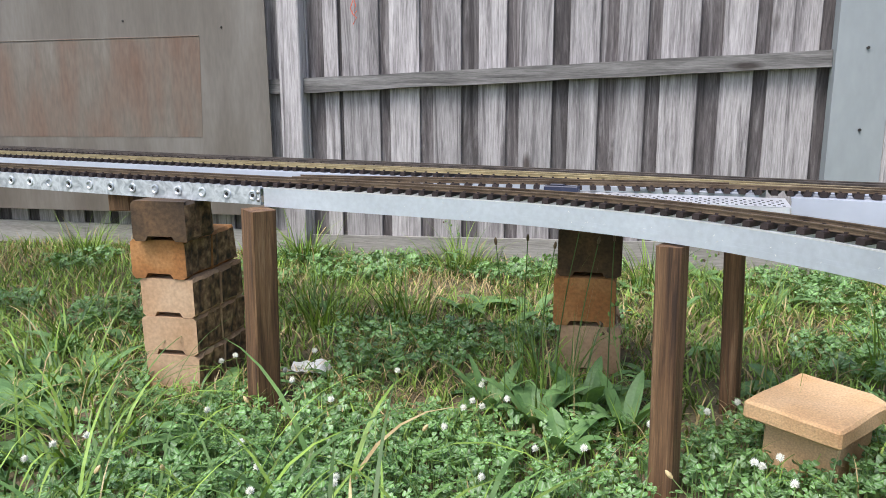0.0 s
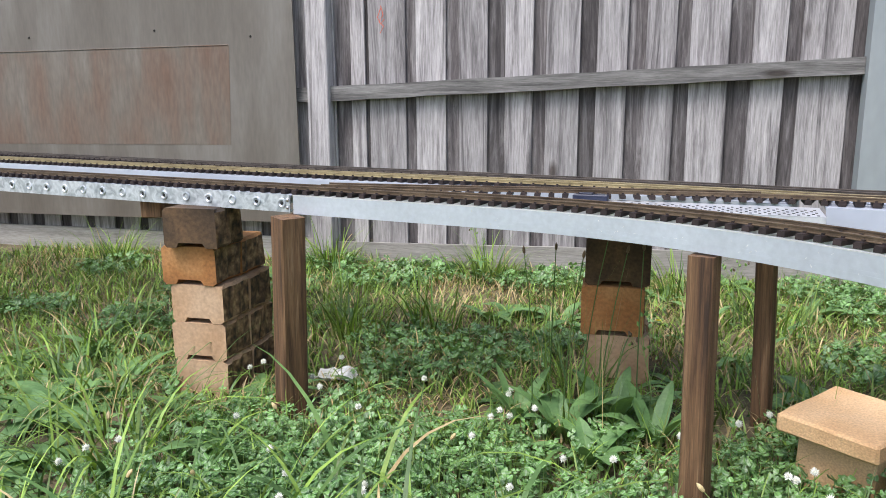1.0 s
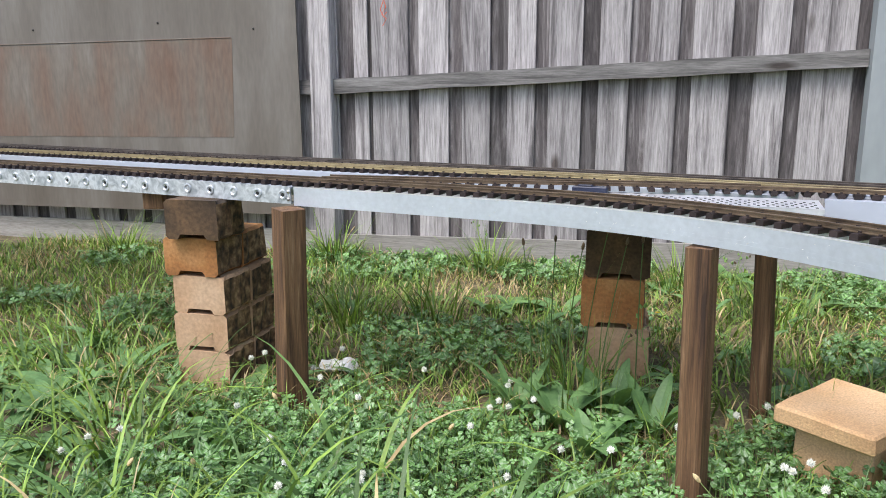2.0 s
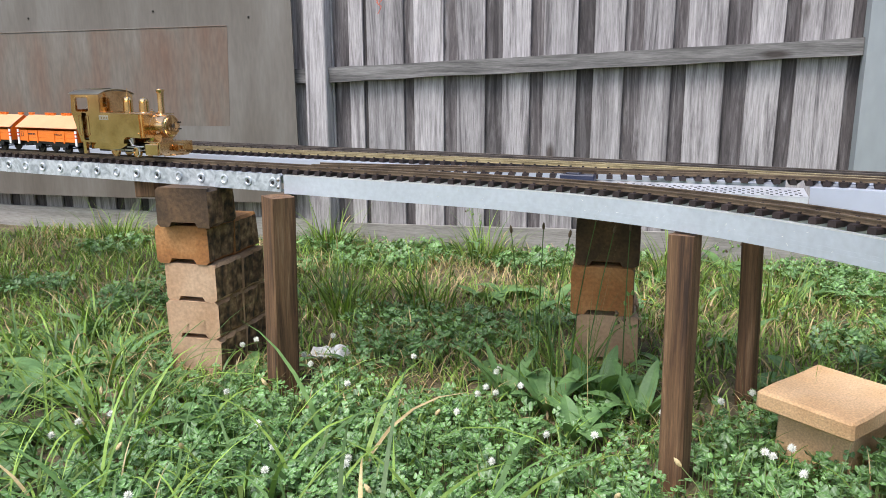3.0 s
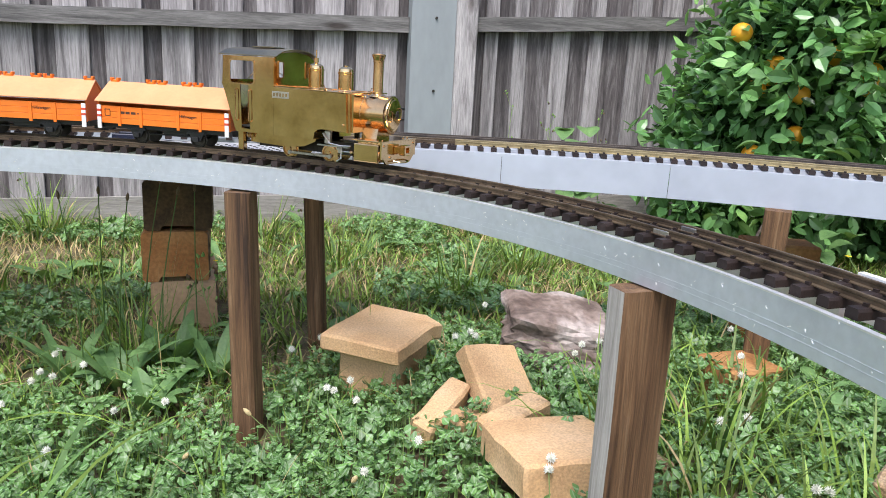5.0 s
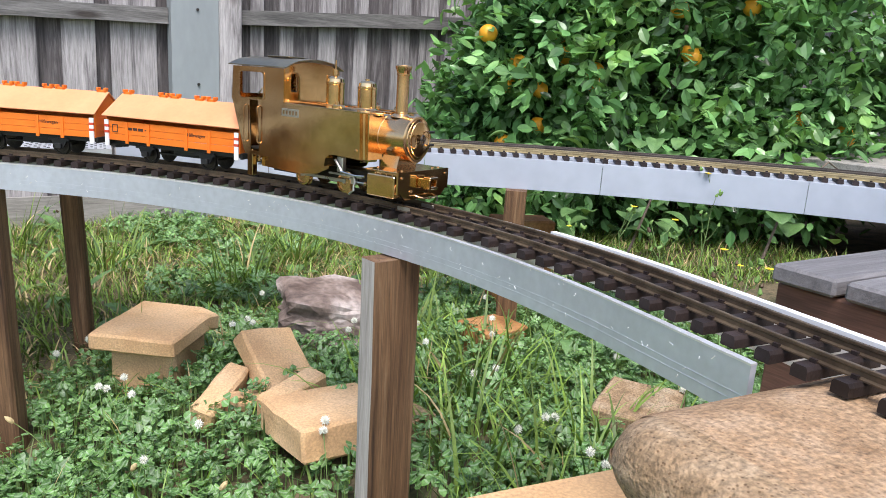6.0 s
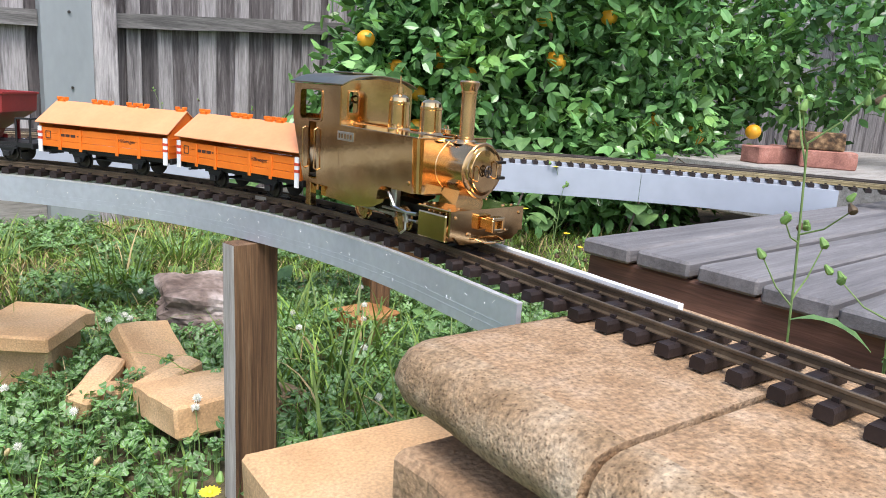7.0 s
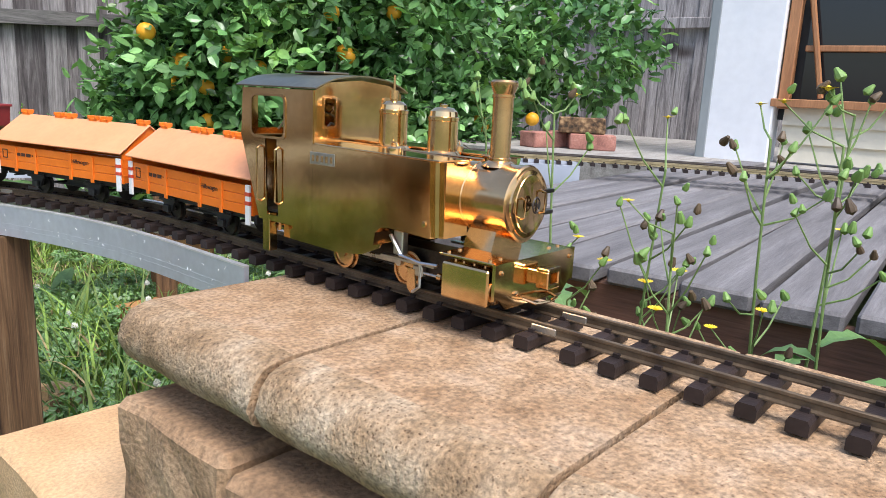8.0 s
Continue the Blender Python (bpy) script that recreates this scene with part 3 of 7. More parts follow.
def build_near_beam():
    beam = thing("aluminium_beam", "curved scratched aluminium bars carrying the near track", "beam")
    pts = trim(near_way(0), lambda p: p.x >= -0.46 and (p.y > 0.615 or p.x < 0))
    bm = bmesh.new()
    sweep(bm, pts, [(0, -0.0015), (0.006, -0.0015), (0.006, -0.044), (0, -0.044)], near_z)
    part("bar", bm, M_ALU, beam)
    bm = bmesh.new()
    sweep(bm, pts, [(-0.0003, 0), (0.0065, 0), (0.0065, -0.0018), (-0.0003, -0.0018)], near_z)
    part("top_edge", bm, M_ALULIP, beam, "bright worn top edge")
    for u, w in ((-0.0262, 0.0005), (-0.0325, 0.0005)):
        bm = bmesh.new()
        sweep(bm, pts, [(-0.00022, u), (0.001, u), (0.001, u - w), (-0.00022, u - w)], near_z)
        part("groove", bm, M_ALU, beam)
    out = trim(near_way(0.096), lambda p: p.x >= -0.46 and (p.y > 0.98 or p.x < 0))
    bm = bmesh.new()
    sweep(bm, out, [(0, 0.011), (0.008, 0.011), (0.008, -0.036), (0, -0.036)], near_z)
    part("outer_bar", bm, M_ALULIP, beam)
    edge = trim(near_way(0.0985), lambda p: p.x > 0.5 and 0.505 < p.y < 0.98)
    bm = bmesh.new()
    sweep(bm, edge, [(0, 0.0145), (0.008, 0.0145), (0.008, -0.03), (0, -0.03)], near_z)
    part("edge_strip", bm, M_WHITE, beam, "bright white edge strip beside the track")
    s = measure_way(pts)
    rng = random.Random(8)
    for _ in range(95):
        p, h = on_way(pts, s, s[-1] * rng.uniform(0.15, 1))
        w, t = rng.uniform(0.001, 0.005), rng.uniform(0.0004, 0.0012)
        bm = bmesh.new()
        box(bm, (0, 0, 0), (w, 0.0005, t), pose(p.x, p.y, near_z(p.x, p.y) - rng.uniform(0.003, 0.038), 0, rng.uniform(-70, 70), math.degrees(h)))
        part("scratch", bm, M_SCRATCH, beam)
    return beam


build_near_beam()


def build_far_beam():
    beam = thing("far_beam", "grey painted aluminium fascia beam carrying the far tracks", "beam")
    pts = [p for p in far_way(0, tail=0.02) if p.y > 0.85]
    bm = bmesh.new()
    s = measure_way(pts)
    cuts = [0.0, 0.32, 0.68, 1.1, 1.55, s[-1]]
    for a, b in zip(cuts, cuts[1:]):
        seg = [on_way(pts, s, a + 0.0006 + (b - a - 0.0012) * i / 24)[0] for i in range(25)]
        bm = bmesh.new()
        sweep(bm, seg, [(0, 0), (0.006, 0), (0.006, -0.072), (0, -0.072)], far_z)
        part("fascia", bm, M_FARBAR, beam)
    bm = bmesh.new()
    sweep(bm, pts, [(0.004, -0.001), (0.24, -0.001), (0.24, -0.006), (0.004, -0.006)], FAR_TOP)
    part("bed", bm, M_FARBAR, beam)
    return beam


build_far_beam()


def build_plate():
    """The perforated tray between the near and the far tracks."""
    tray = thing("perforated_tray", "galvanised perforated steel tray between the tracks", "tray")
    z = 0.462
    a, b = Vector((-0.5, 2.04)), Vector((0.645, 1.9))
    d = (b - a).normalized()
    n = Vector((-d.y, d.x))
    L = (b - a).length
    m = Matrix(((d.x, n.x, 0, a.x), (d.y, n.y, 0, a.y), (0, 0, 1, z), (0, 0, 0, 1)))
    bm = bmesh.new()
    box(bm, (L / 2, 0.07, -0.001), (L, 0.14, 0.002), m)
    box(bm, (L / 2, 0.001, -0.012), (L, 0.002, 0.022), m)
    box(bm, (L - 0.001, 0.07, -0.012), (0.002, 0.14, 0.022), m)
    part("sheet", bm, M_ALULIP, tray)
    slot = bpy.data.meshes.new("slot")
    bm = bmesh.new()
    box(bm, (0, 0, 0), (0.0048, 0.0095, 0.0008))
    bm.to_mesh(slot)
    bm.free()
    slot.materials.append(M_BLACK)
    for i in range(int(L / 0.0165)):
        for j in range(5):
            if len(tray.children) > 290:
                break
            ob = new("slot", slot)
            ob.parent = tray
            ob.matrix_basis = m @ pose(L - 0.012 - i * 0.0165 - (j % 2) * 0.007, 0.012 + j * 0.02, 0.0003)
    return tray


build_plate()


# ---- tracks ----
GAUGE = 0.0455


def sleeper_mesh(length, material):
    me = bpy.data.meshes.new("sleeper")
    bm = bmesh.new()
    prism(bm, [(-0.0065, 0), (0.0065, 0), (0.0065, 0.007), (0.005, 0.0098), (-0.005, 0.0098), (-0.0065, 0.007)], length)
    for side in (-1, 1):
        for off in (-0.0042, 0.0042):
            box(bm, (0, side * GAUGE / 2 + off, 0.0112), (0.005, 0.0028, 0.003))
    bm.to_mesh(me)
    bm.free()
    me.materials.append(material)
    return me


def build_track(name, label, way, z, rail_mat, pitch=0.0308, length=0.082, s0=0.0, s1=None, gaps=()):
    track = thing(name, label, "railway track")
    s = measure_way(way)
    s1 = s1 or s[-1]
    k = int((s1 - s0) / 0.012)
    pts = [on_way(way, s, s0 + (s1 - s0) * i / k)[0] for i in range(k + 1)]
    prof = [(-0.0040, 0), (0.0040, 0), (0.0040, 0.0011), (0.0009, 0.002), (0.0009, 0.0055), (0.0017, 0.0062), (0.0017, 0.0082), (0.0012, 0.0086),
            (-0.0012, 0.0086), (-0.0017, 0.0082), (-0.0017, 0.0062), (-0.0009, 0.0055), (-0.0009, 0.002), (-0.0040, 0.0011)]
    for side in (-1, 1):
        bm = bmesh.new()
        sweep(bm, pts, [(o + side * GAUGE / 2, u) for o, u in [(o, u + 0.0098) for o, u in prof]], z)
        part("rail", bm, rail_mat, track)
    me = sleeper_mesh(length, M_TIE)
    at = s0 + 0.01
    rng = random.Random(3)
    while at < s1 - 0.01:
        p, h = on_way(way, s, at)
        ob = new("sleeper", me)
        ob.parent = track
        ob.matrix_basis = pose(p.x, p.y, z(p.x, p.y) + rng.uniform(-0.0004, 0.0004), 0, 0, math.degrees(h) + rng.uniform(-1.2, 1.2))
        step = pitch + (0.0095 if any(abs(at - g) < pitch / 2 for g in gaps) else 0)
        at += step
    return track


i_gap = min(range(len(NEAR)), key=lambda i: abs(NEAR[i].y - 0.288) + (9 if NEAR[i].x < 0 else 0))
near_track = build_track("near_track", "brown-railed garden railway track curving over the beam and cap stones", NEAR, near_z, M_RAILBROWN, s0=0.05, gaps=(NEAR_S[i_gap],))
for gs in (NEAR_S[i_gap] + 0.015, NEAR_S[i_gap] - 0.87):
    for side in (-1, 1):
        p, h = on_way(NEAR, NEAR_S, gs)
        bm = bmesh.new()
        box(bm, (0, side * GAUGE / 2, near_z(p.x, p.y) + 0.0135), (0.022, 0.0052, 0.0055), pose(p.x, p.y, 0, 0, 0, math.degrees(h)), bevel=0.0006)
        part("rail_joiner", bm, M_SILVER, near_track, "bright metal rail joiner")


def bend(points, arc):
    """A smooth way through a few points, then along arc."""
    ctrl = [Vector(p) for p in points] + [arc[0], arc[2]]
    out = []
    for i in range(len(ctrl) - 2):
        a = ctrl[i - 1] if i else ctrl[0] * 2 - ctrl[1]
        b, c, d = ctrl[i], ctrl[i + 1], ctrl[i + 2]
        for k in range(40):
            u = k / 40
            out.append(0.5 * (2 * b + (c - a) * u + (2 * a - 5 * b + 4 * c - d) * u * u + (3 * b - a - 3 * c + d) * u ** 3))
    return out + arc


G_WAY = bend([(-3.2, 3.2), (-2.3, 2.98), (-1.0, 2.64), (-0.2, 2.46), (0.4, 2.3)], far_way(0.185)[4:])
F_WAY = bend([(-3.2, 2.95), (-2.0, 2.69), (-0.9, 2.45), (-0.16, 2.31), (0.3, 2.22)], far_way(0.07)[8:])
for way in (F_WAY, G_WAY):
    shelf = thing("track_shelf", "pale flat metal strip carrying a far track", "beam", group="far track shelves")
    bm = bmesh.new()
    sweep(bm, [q for q in way if q.x < 0.68][::3], [(-0.06, -0.001), (0.06, -0.001), (0.06, -0.02), (-0.06, -0.02)], far_z)
    part("strip", bm, M_FARBAR, shelf)
build_track("back_track", "dark-railed garden railway track on the far beam", G_WAY, far_z, M_RAILDARK)
build_track("middle_track", "tarnished brass-railed garden railway track on the far beam", F_WAY, far_z, M_RAILBRASS)


def link_way():
    a, _ = on_way(NEAR, NEAR_S, min(NEAR_S, key=lambda q: abs(on_way(NEAR, NEAR_S, q)[0].x + 0.7)))
    p0, p3 = a, Vector((0.9, F_WAY[min(range(len(F_WAY)), key=lambda i: abs(F_WAY[i].x - 0.9))].y))
    d0, d3 = Vector((math.cos(H1), math.sin(H1))), Vector((math.cos(radians(-16)), math.sin(radians(-16))))
    p1, p2 = p0 + d0 * 0.6, p3 - d3 * 0.6
    return [p0 * (1 - u) ** 3 + p1 * 3 * u * (1 - u) ** 2 + p2 * 3 * u * u * (1 - u) + p3 * u ** 3 for u in (i / 80 for i in range(81))]


build_track("turnout_track", "brown-railed turnout track linking near and far lines", link_way(), far_z, M_RAILBROWN, length=0.07, s0=0.3)


def build_point_motor():
    motor = thing("point_motor", "small navy-black plastic point motor box beside the turnout", "point motor", pose(0.215, 2.04, 0.4625, 0, 0, -8))
    bm = bmesh.new()
    box(bm, (0, 0, 0.008), (0.075, 0.022, 0.015), bevel=0.002)
    part("case", bm, M_NAVY, motor)
    bm = bmesh.new()
    box(bm, (-0.01, 0.0, 0.017), (0.03, 0.012, 0.004), bevel=0.001)
    part("lid", bm, M_NAVY, motor)
    for x in (-0.033, 0.033):
        bm = bmesh.new()
        rod(bm, (x, -0.005, 0.0155), (x, -0.005, 0.0175), 0.002, n=8)
        part("screw", bm, M_STEEL, motor)


build_point_motor()


# ---- posts under the beams ----
def build_post(m, w, d, top, label, grey=False):
    post = thing("timber_post", label, "post", m, group="posts under the track")
    bm = bmesh.new()
    k = 8
    rings = []
    for i in range(k + 1):
        z = -0.25 + (top + 0.25) * i / k
        o = [0.0015 * noise.noise((z * 9, j * 3.1, m.translation.x * 5)) for j in range(4)]
        b = 0.004
        rings.append([bm.verts.new((x, y, z)) for x, y in ((-w / 2 + b + o[0], -d / 2), (w / 2 - b, -d / 2 + o[1]), (w / 2 + o[1], -d / 2 + b), (w / 2 + o[2], d / 2 - b),
                                                           (w / 2 - b, d / 2), (-w / 2 + b, d / 2), (-w / 2 + o[3], d / 2 - b), (-w / 2 + o[3], -d / 2 + b))])
    for a, b2 in zip(rings, rings[1:]):
        for j in range(8):
            f = bm.faces.new((a[j], a[(j + 1) % 8], b2[(j + 1) % 8], b2[j]))
            f.material_index = 1 if grey and j in (0, 7) else 0
    bm.faces.new(rings[-1])
    bm.faces.new(rings[0][::-1])
    part("shaft", bm, [M_POST, M_POSTGREY], post)
    return post


build_post(pose(-0.47, 1.955, 0, 0, 2.8, -38), 0.06, 0.06, 0.421, "square brown treated-pine post under the beam joint")
build_post(pose(0.434, 1.74, 0, 0, -1.0, -24), 0.044, 0.046, 0.412, "weathered brown square timber post under the curved beam")
build_post(pose(0.6, 2.12, 0, 0, -2.2, -28), 0.037, 0.037, FAR_TOP - 0.072, "slim reddish-brown timber post behind the near beam")
build_post(pose(0.866, 1.13, 0, 0, -0.6, -82), 0.038, 0.072, 0.409, "stout timber post with one bleached grey face under the bend", grey=True)
build_post(pose(1.49, 1.67, 0, 0, 0, -38), 0.05, 0.05, FAR_TOP - 0.072, "dark grey timber post under the far beam")


def build_bearer():
    bearer = thing("timber_bearer", "short reddish-brown timber cross bearer under the galvanised beam", "bearer", pose(-0.98, 2.26, 0.404, 0, 0, 17))
    bm = bmesh.new()
    box(bm, (0.0, 0.0, 0), (0.055, 0.36, 0.045), bevel=0.003)
    part("timber", bm, M_POST, bearer)


build_bearer()


# ---- stacked retaining blocks ----
def block_bm(w, d, h, notch=True, split=True, seed=0):
    """One moulded concrete block, front along x; its underside is notched, its end faces are split rough."""
    rng = random.Random(seed)
    bm = bmesh.new()
    n = w * 0.27
    c = 0.008
    if notch:
        out = [(-w / 2 + c, 0), (-n, 0), (-n + 0.008, 0.012), (n - 0.008, 0.012), (n, 0), (w / 2 - c, 0), (w / 2, c), (w / 2, h - c), (w / 2 - c, h), (-w / 2 + c, h), (-w / 2, h - c), (-w / 2, c)]
    else:
        out = [(-w / 2 + c, 0), (w / 2 - c, 0), (w / 2, c), (w / 2, h - c), (w / 2 - c, h), (-w / 2 + c, h), (-w / 2, h - c), (-w / 2, c)]
    k = 7
    rows = [[bm.verts.new((x, -d / 2 + d * j / k, z)) for x, z in out] for j in range(k + 1)]
    m = len(out)
    for a, b in zip(rows, rows[1:]):
        for i in range(m):
            f = bm.faces.new((a[i], b[i], b[(i + 1) % m], a[(i + 1) % m]))
            xs = [v.co.x for v in f.verts]
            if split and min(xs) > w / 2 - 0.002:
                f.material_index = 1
    bm.faces.new(rows[0])
    bm.faces.new(rows[-1][::-1])
    if split:
        for v in bm.verts:
            if v.co.x > w / 2 - c - 0.001:
                v.co.x += rng.uniform(-0.006, 0.005)
    for v in bm.verts:
        v.co += Vector((0.0025 * noise.noise(v.co * 30 + Vector((seed, 0, 0))), 0.003 * noise.noise(v.co * 24 + Vector((0, seed, 0))), 0.002 * noise.noise(v.co * 30)))
    bmesh.ops.recalc_face_normals(bm, faces=bm.faces[:])
    return bm


def stack(name_seed, m, courses, w, d, h, labels):
    z = 0
    for i, (dx, dy, rz, pale, count) in enumerate(courses):
        for j in range(count):
            ob = thing("concrete_block", labels[int(pale)], "concrete block", m @ pose(dx + 0.003 * j, dy + j * (d + 0.003), z, 0, 0, rz), group="stacked blocks under the track")
            part("block", block_bm(w, d, h, seed=name_seed + i * 3 + j), [(M_BLOCK, M_BLOCKPALE, M_BLOCKSHADED)[int(pale)], M_BLOCKSPLIT], ob)
        z += h + 0.001


# The third tone, for top courses, has shade under the beams painted in.
LAB = ("orange-brown stained concrete retaining block with a split side face", "pale tan concrete retaining block with a split side face", "brown concrete block at the top of the stack, coloured dark for shade")
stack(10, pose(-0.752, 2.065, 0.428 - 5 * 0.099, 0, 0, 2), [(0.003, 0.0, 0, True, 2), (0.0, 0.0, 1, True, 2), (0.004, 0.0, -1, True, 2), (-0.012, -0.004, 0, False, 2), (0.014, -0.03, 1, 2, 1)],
      0.146, 0.125, 0.098, LAB)
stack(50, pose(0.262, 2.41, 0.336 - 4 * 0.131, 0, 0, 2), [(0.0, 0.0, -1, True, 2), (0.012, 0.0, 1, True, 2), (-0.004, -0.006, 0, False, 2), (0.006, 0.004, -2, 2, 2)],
      0.16, 0.125, 0.13, LAB)


def build_brick_spacer():
    ob = thing("packing_block", "small black packing piece on top of the block stack", "packing", pose(0.31, 2.4, 0.3365))
    bm = bmesh.new()
    box(bm, (0, 0, 0.015), (0.07, 0.06, 0.03), bevel=0.003)
    part("packing", bm, M_BLACK, ob)


build_brick_spacer()


# ---- cap stones and the wall below ----
def cap_bm(w, d, h, seed, end_round=False):
    """A cap stone: front at x = 0 with a bull nose, w along y, d deep along x, top at z = 0."""
    bm = bmesh.new()
    prof = [(d, -h), (0.018, -h), (0.006, -h + 0.006), (0.0, -h + 0.018), (0.0, -0.026), (0.004, -0.014), (0.012, -0.005), (0.024, -0.001), (0.04, 0.0), (d * 0.7, 0), (d, 0)]
    k = 14
    rows = []
    for j in range(k + 1):
        y = w * j / k
        row = []
        for x, z in prof:
            e = 0.0
            if end_round and j > k - 4:
                u = (j - (k - 3)) / 3
                e = 0.02 * u * u
            if (j in (0, k)) and z > -0.03:
                e = max(e, 0.002)
            row.append(bm.verts.new((x + (e if x < 0.04 else 0), y, z - (e * 0.7 if z > -0.03 else 0))))
        rows.append(row)
    m = len(prof)
    for a, b in zip(rows, rows[1:]):
        for i in range(m):
            bm.faces.new((a[i], a[(i + 1) % m], b[(i + 1) % m], b[i]))
    bm.faces.new(rows[0][::-1])
    bm.faces.new(rows[-1])
    bmesh.ops.recalc_face_normals(bm, faces=bm.faces[:])
    for v in bm.verts:
        q = v.co * 22 + Vector((seed * 3.3, 0, 0))
        v.co.x += 0.002 * noise.noise(q)
        if v.co.z < -0.006:
            v.co.z += 0.002 * noise.noise(q * 1.3)
    return bm


M_CAP = mat("sandy cap stone", [(0.3, (0.25, 0.147, 0.074)), (0.5, (0.35, 0.228, 0.13)), (0.7, (0.395, 0.28, 0.182))], scale=30, detail=9, rough=0.92, bump=1.0, bump_scale=420, fine=0.42, fine_scale=260, objects=0.06)
M_CAPNOSE = mat("lichen-grey worn stone nose", [(0.3, (0.2, 0.128, 0.066)), (0.44, (0.3, 0.2, 0.112)), (0.58, (0.36, 0.262, 0.165)), (0.75, (0.43, 0.345, 0.245))],
                scale=26, detail=10, rough=0.95, bump=1.0, bump_scale=420, fine=0.42, fine_scale=260, objects=0.06)


def pits(m, scale, size, tint):
    """Small dark pits between the grains of a stone."""
    n, link = m.node_tree.nodes, m.node_tree.links.new
    bsdf = n["Principled BSDF"]
    src = bsdf.inputs["Base Color"].links[0].from_socket
    co, vo, edge, mix = (n.new("ShaderNode" + k) for k in ("TexCoord", "TexVoronoi", "MapRange", "Mix"))
    vo.inputs["Scale"].default_value = scale
    link(co.outputs["Object"], vo.inputs["Vector"])
    edge.inputs["From Min"].default_value, edge.inputs["From Max"].default_value = size * 0.5, size
    edge.inputs["To Min"].default_value, edge.inputs["To Max"].default_value = 1.0, 0.0
    link(vo.outputs["Distance"], edge.inputs[0])
    mix.data_type, mix.blend_type = "RGBA", "MULTIPLY"
    link(edge.outputs[0], mix.inputs["Factor"])
    link(src, mix.inputs["A"])
    mix.inputs["B"].default_value = (*tint, 1)
    link(mix.outputs["Result"], bsdf.inputs["Base Color"])


pits(M_CAP, 230, 0.22, (0.6, 0.52, 0.46))
pits(M_CAPNOSE, 260, 0.27, (0.5, 0.44, 0.4))
for i, y in enumerate((0.0, -0.223, -0.446, -0.669, -0.892, -1.115, -1.338)):
    cap = thing("cap_stone", "sandy yellow bull-nosed cap stone with a grey weathered front edge", "cap stone", pose(0.737, 0.405, TOP, 0, 0, -5.2) @ pose(-0.032, y, 0, 0, 0, 0.5 * math.sin(i * 5)), group="cap stones under the track")
    bm = cap_bm(0.2175, 0.3, 0.05, i, i == 0)
    for f in bm.faces:
        if max(v.co.x for v in f.verts) < 0.041:
            f.material_index = 1
    part("stone", bm, [M_CAP, M_CAPNOSE], cap, smooth=True)
WALL = [(-0.04, 0.015, 0.16, 0.26, 0.245, 0.376, 1), (-0.046, -0.145, 0.155, 0.25, 0.24, 0.374, 2)]
WALL += [(-0.04, -0.385 - 0.24 * j, 0.235, 0.25, 0.24, 0.375, 3 + j) for j in range(4)]
WALL += [(-0.02, -0.4 - 0.24 * j, 0.235, 0.25, z, z + 0.158, 10 + j) for z in (-0.08, 0.08) for j in range(4)]
WALL += [(-0.03, -0.145, 0.155, 0.25, z, z + 0.158, 20) for z in (-0.08, 0.08)]
for i, (x, y, w, dd, z0, z1, sd) in enumerate(WALL):
    blk = thing("wall_block", "rough tan concrete wall block below the cap stones", "concrete block", pose(0.737, 0.405, 0, 0, 0, -5.2) @ pose(x, y, z0), group="blocks of the low wall")
    bm = bmesh.new()
    box(bm, (dd / 2, w / 2, (z1 - z0) / 2), (dd, w - 0.003, z1 - z0), bevel=0.007)
    bmesh.ops.subdivide_edges(bm, edges=bm.edges[:], cuts=3, use_grid_fill=True)
    for v in bm.verts:
        q = v.co * 25 + Vector((sd * 7.7, 0, 0))
        v.co += Vector((0.006 * noise.noise(q), 0.003 * noise.noise(q + Vector((9, 0, 0))), 0.0015 * noise.noise(q + Vector((0, 9, 0)))))
    part("block", bm, [M_BLOCKDIRTY], blk)


# ---- pavers, broken bricks and rocks in the clover ----
def slab_bm(w, d, h, seed, chip=0.0):
    bm = bmesh.new()
    box(bm, (0, 0, h / 2), (w, d, h), bevel=0.005)
    bmesh.ops.subdivide_edges(bm, edges=[e for e in bm.edges if e.calc_length() > 0.03], cuts=4, use_grid_fill=True)
    for v in bm.verts:
        q = v.co * 20 + Vector((seed * 5.1, 0, 0))
        edge = 1.0 if abs(v.co.x) > w / 2 - 0.012 or abs(v.co.y) > d / 2 - 0.012 else 0.3
        v.co += Vector((0.004 * noise.noise(q), 0.004 * noise.noise(q + Vector((3, 7, 0))), 0.002 * noise.noise(q + Vector((0, 5, 9))))) * edge
        if chip and v.co.x > w / 2 - chip and v.co.y > d / 2 - chip:
            v.co.z -= 0.012
    return bm


def put_slab(m, size, seed, label, material=None, name="paver", chip=0.0):
    ob = thing(name, label, "paver", m, group="loose pavers in the clover")
    part("slab", slab_bm(*size, seed, chip), material or M_SAND, ob)
    return ob


put_slab(pose(0.71, 1.847, 0.078, 1, 1, -39), (0.177, 0.212, 0.036), 1, "square sandy-yellow paver lying on another block", chip=0.03)
put_slab(pose(0.716, 1.858, -0.1, 0, 0, -37), (0.135, 0.15, 0.176), 2, "sandy block half hidden in clover under a paver")
put_slab(pose(0.886, 1.645, 0.052, 38, 10, 18), (0.125, 0.15, 0.04), 3, "tilted sandy paver leaning among broken pieces")
put_slab(pose(0.765, 1.588, 0.02, 14, -12, 47), (0.15, 0.045, 0.05), 4, "broken sandy paver edge lying in clover")
put_slab(pose(0.806, 1.545, 0.0, 6, 4, 8), (0.085, 0.05, 0.055), 13, "small broken sandy brick end lying in clover")
put_slab(pose(0.875, 1.5, 0.03, 6, -8, 24), (0.135, 0.05, 0.055), 5, "broken sandy brick piece lying in clover")
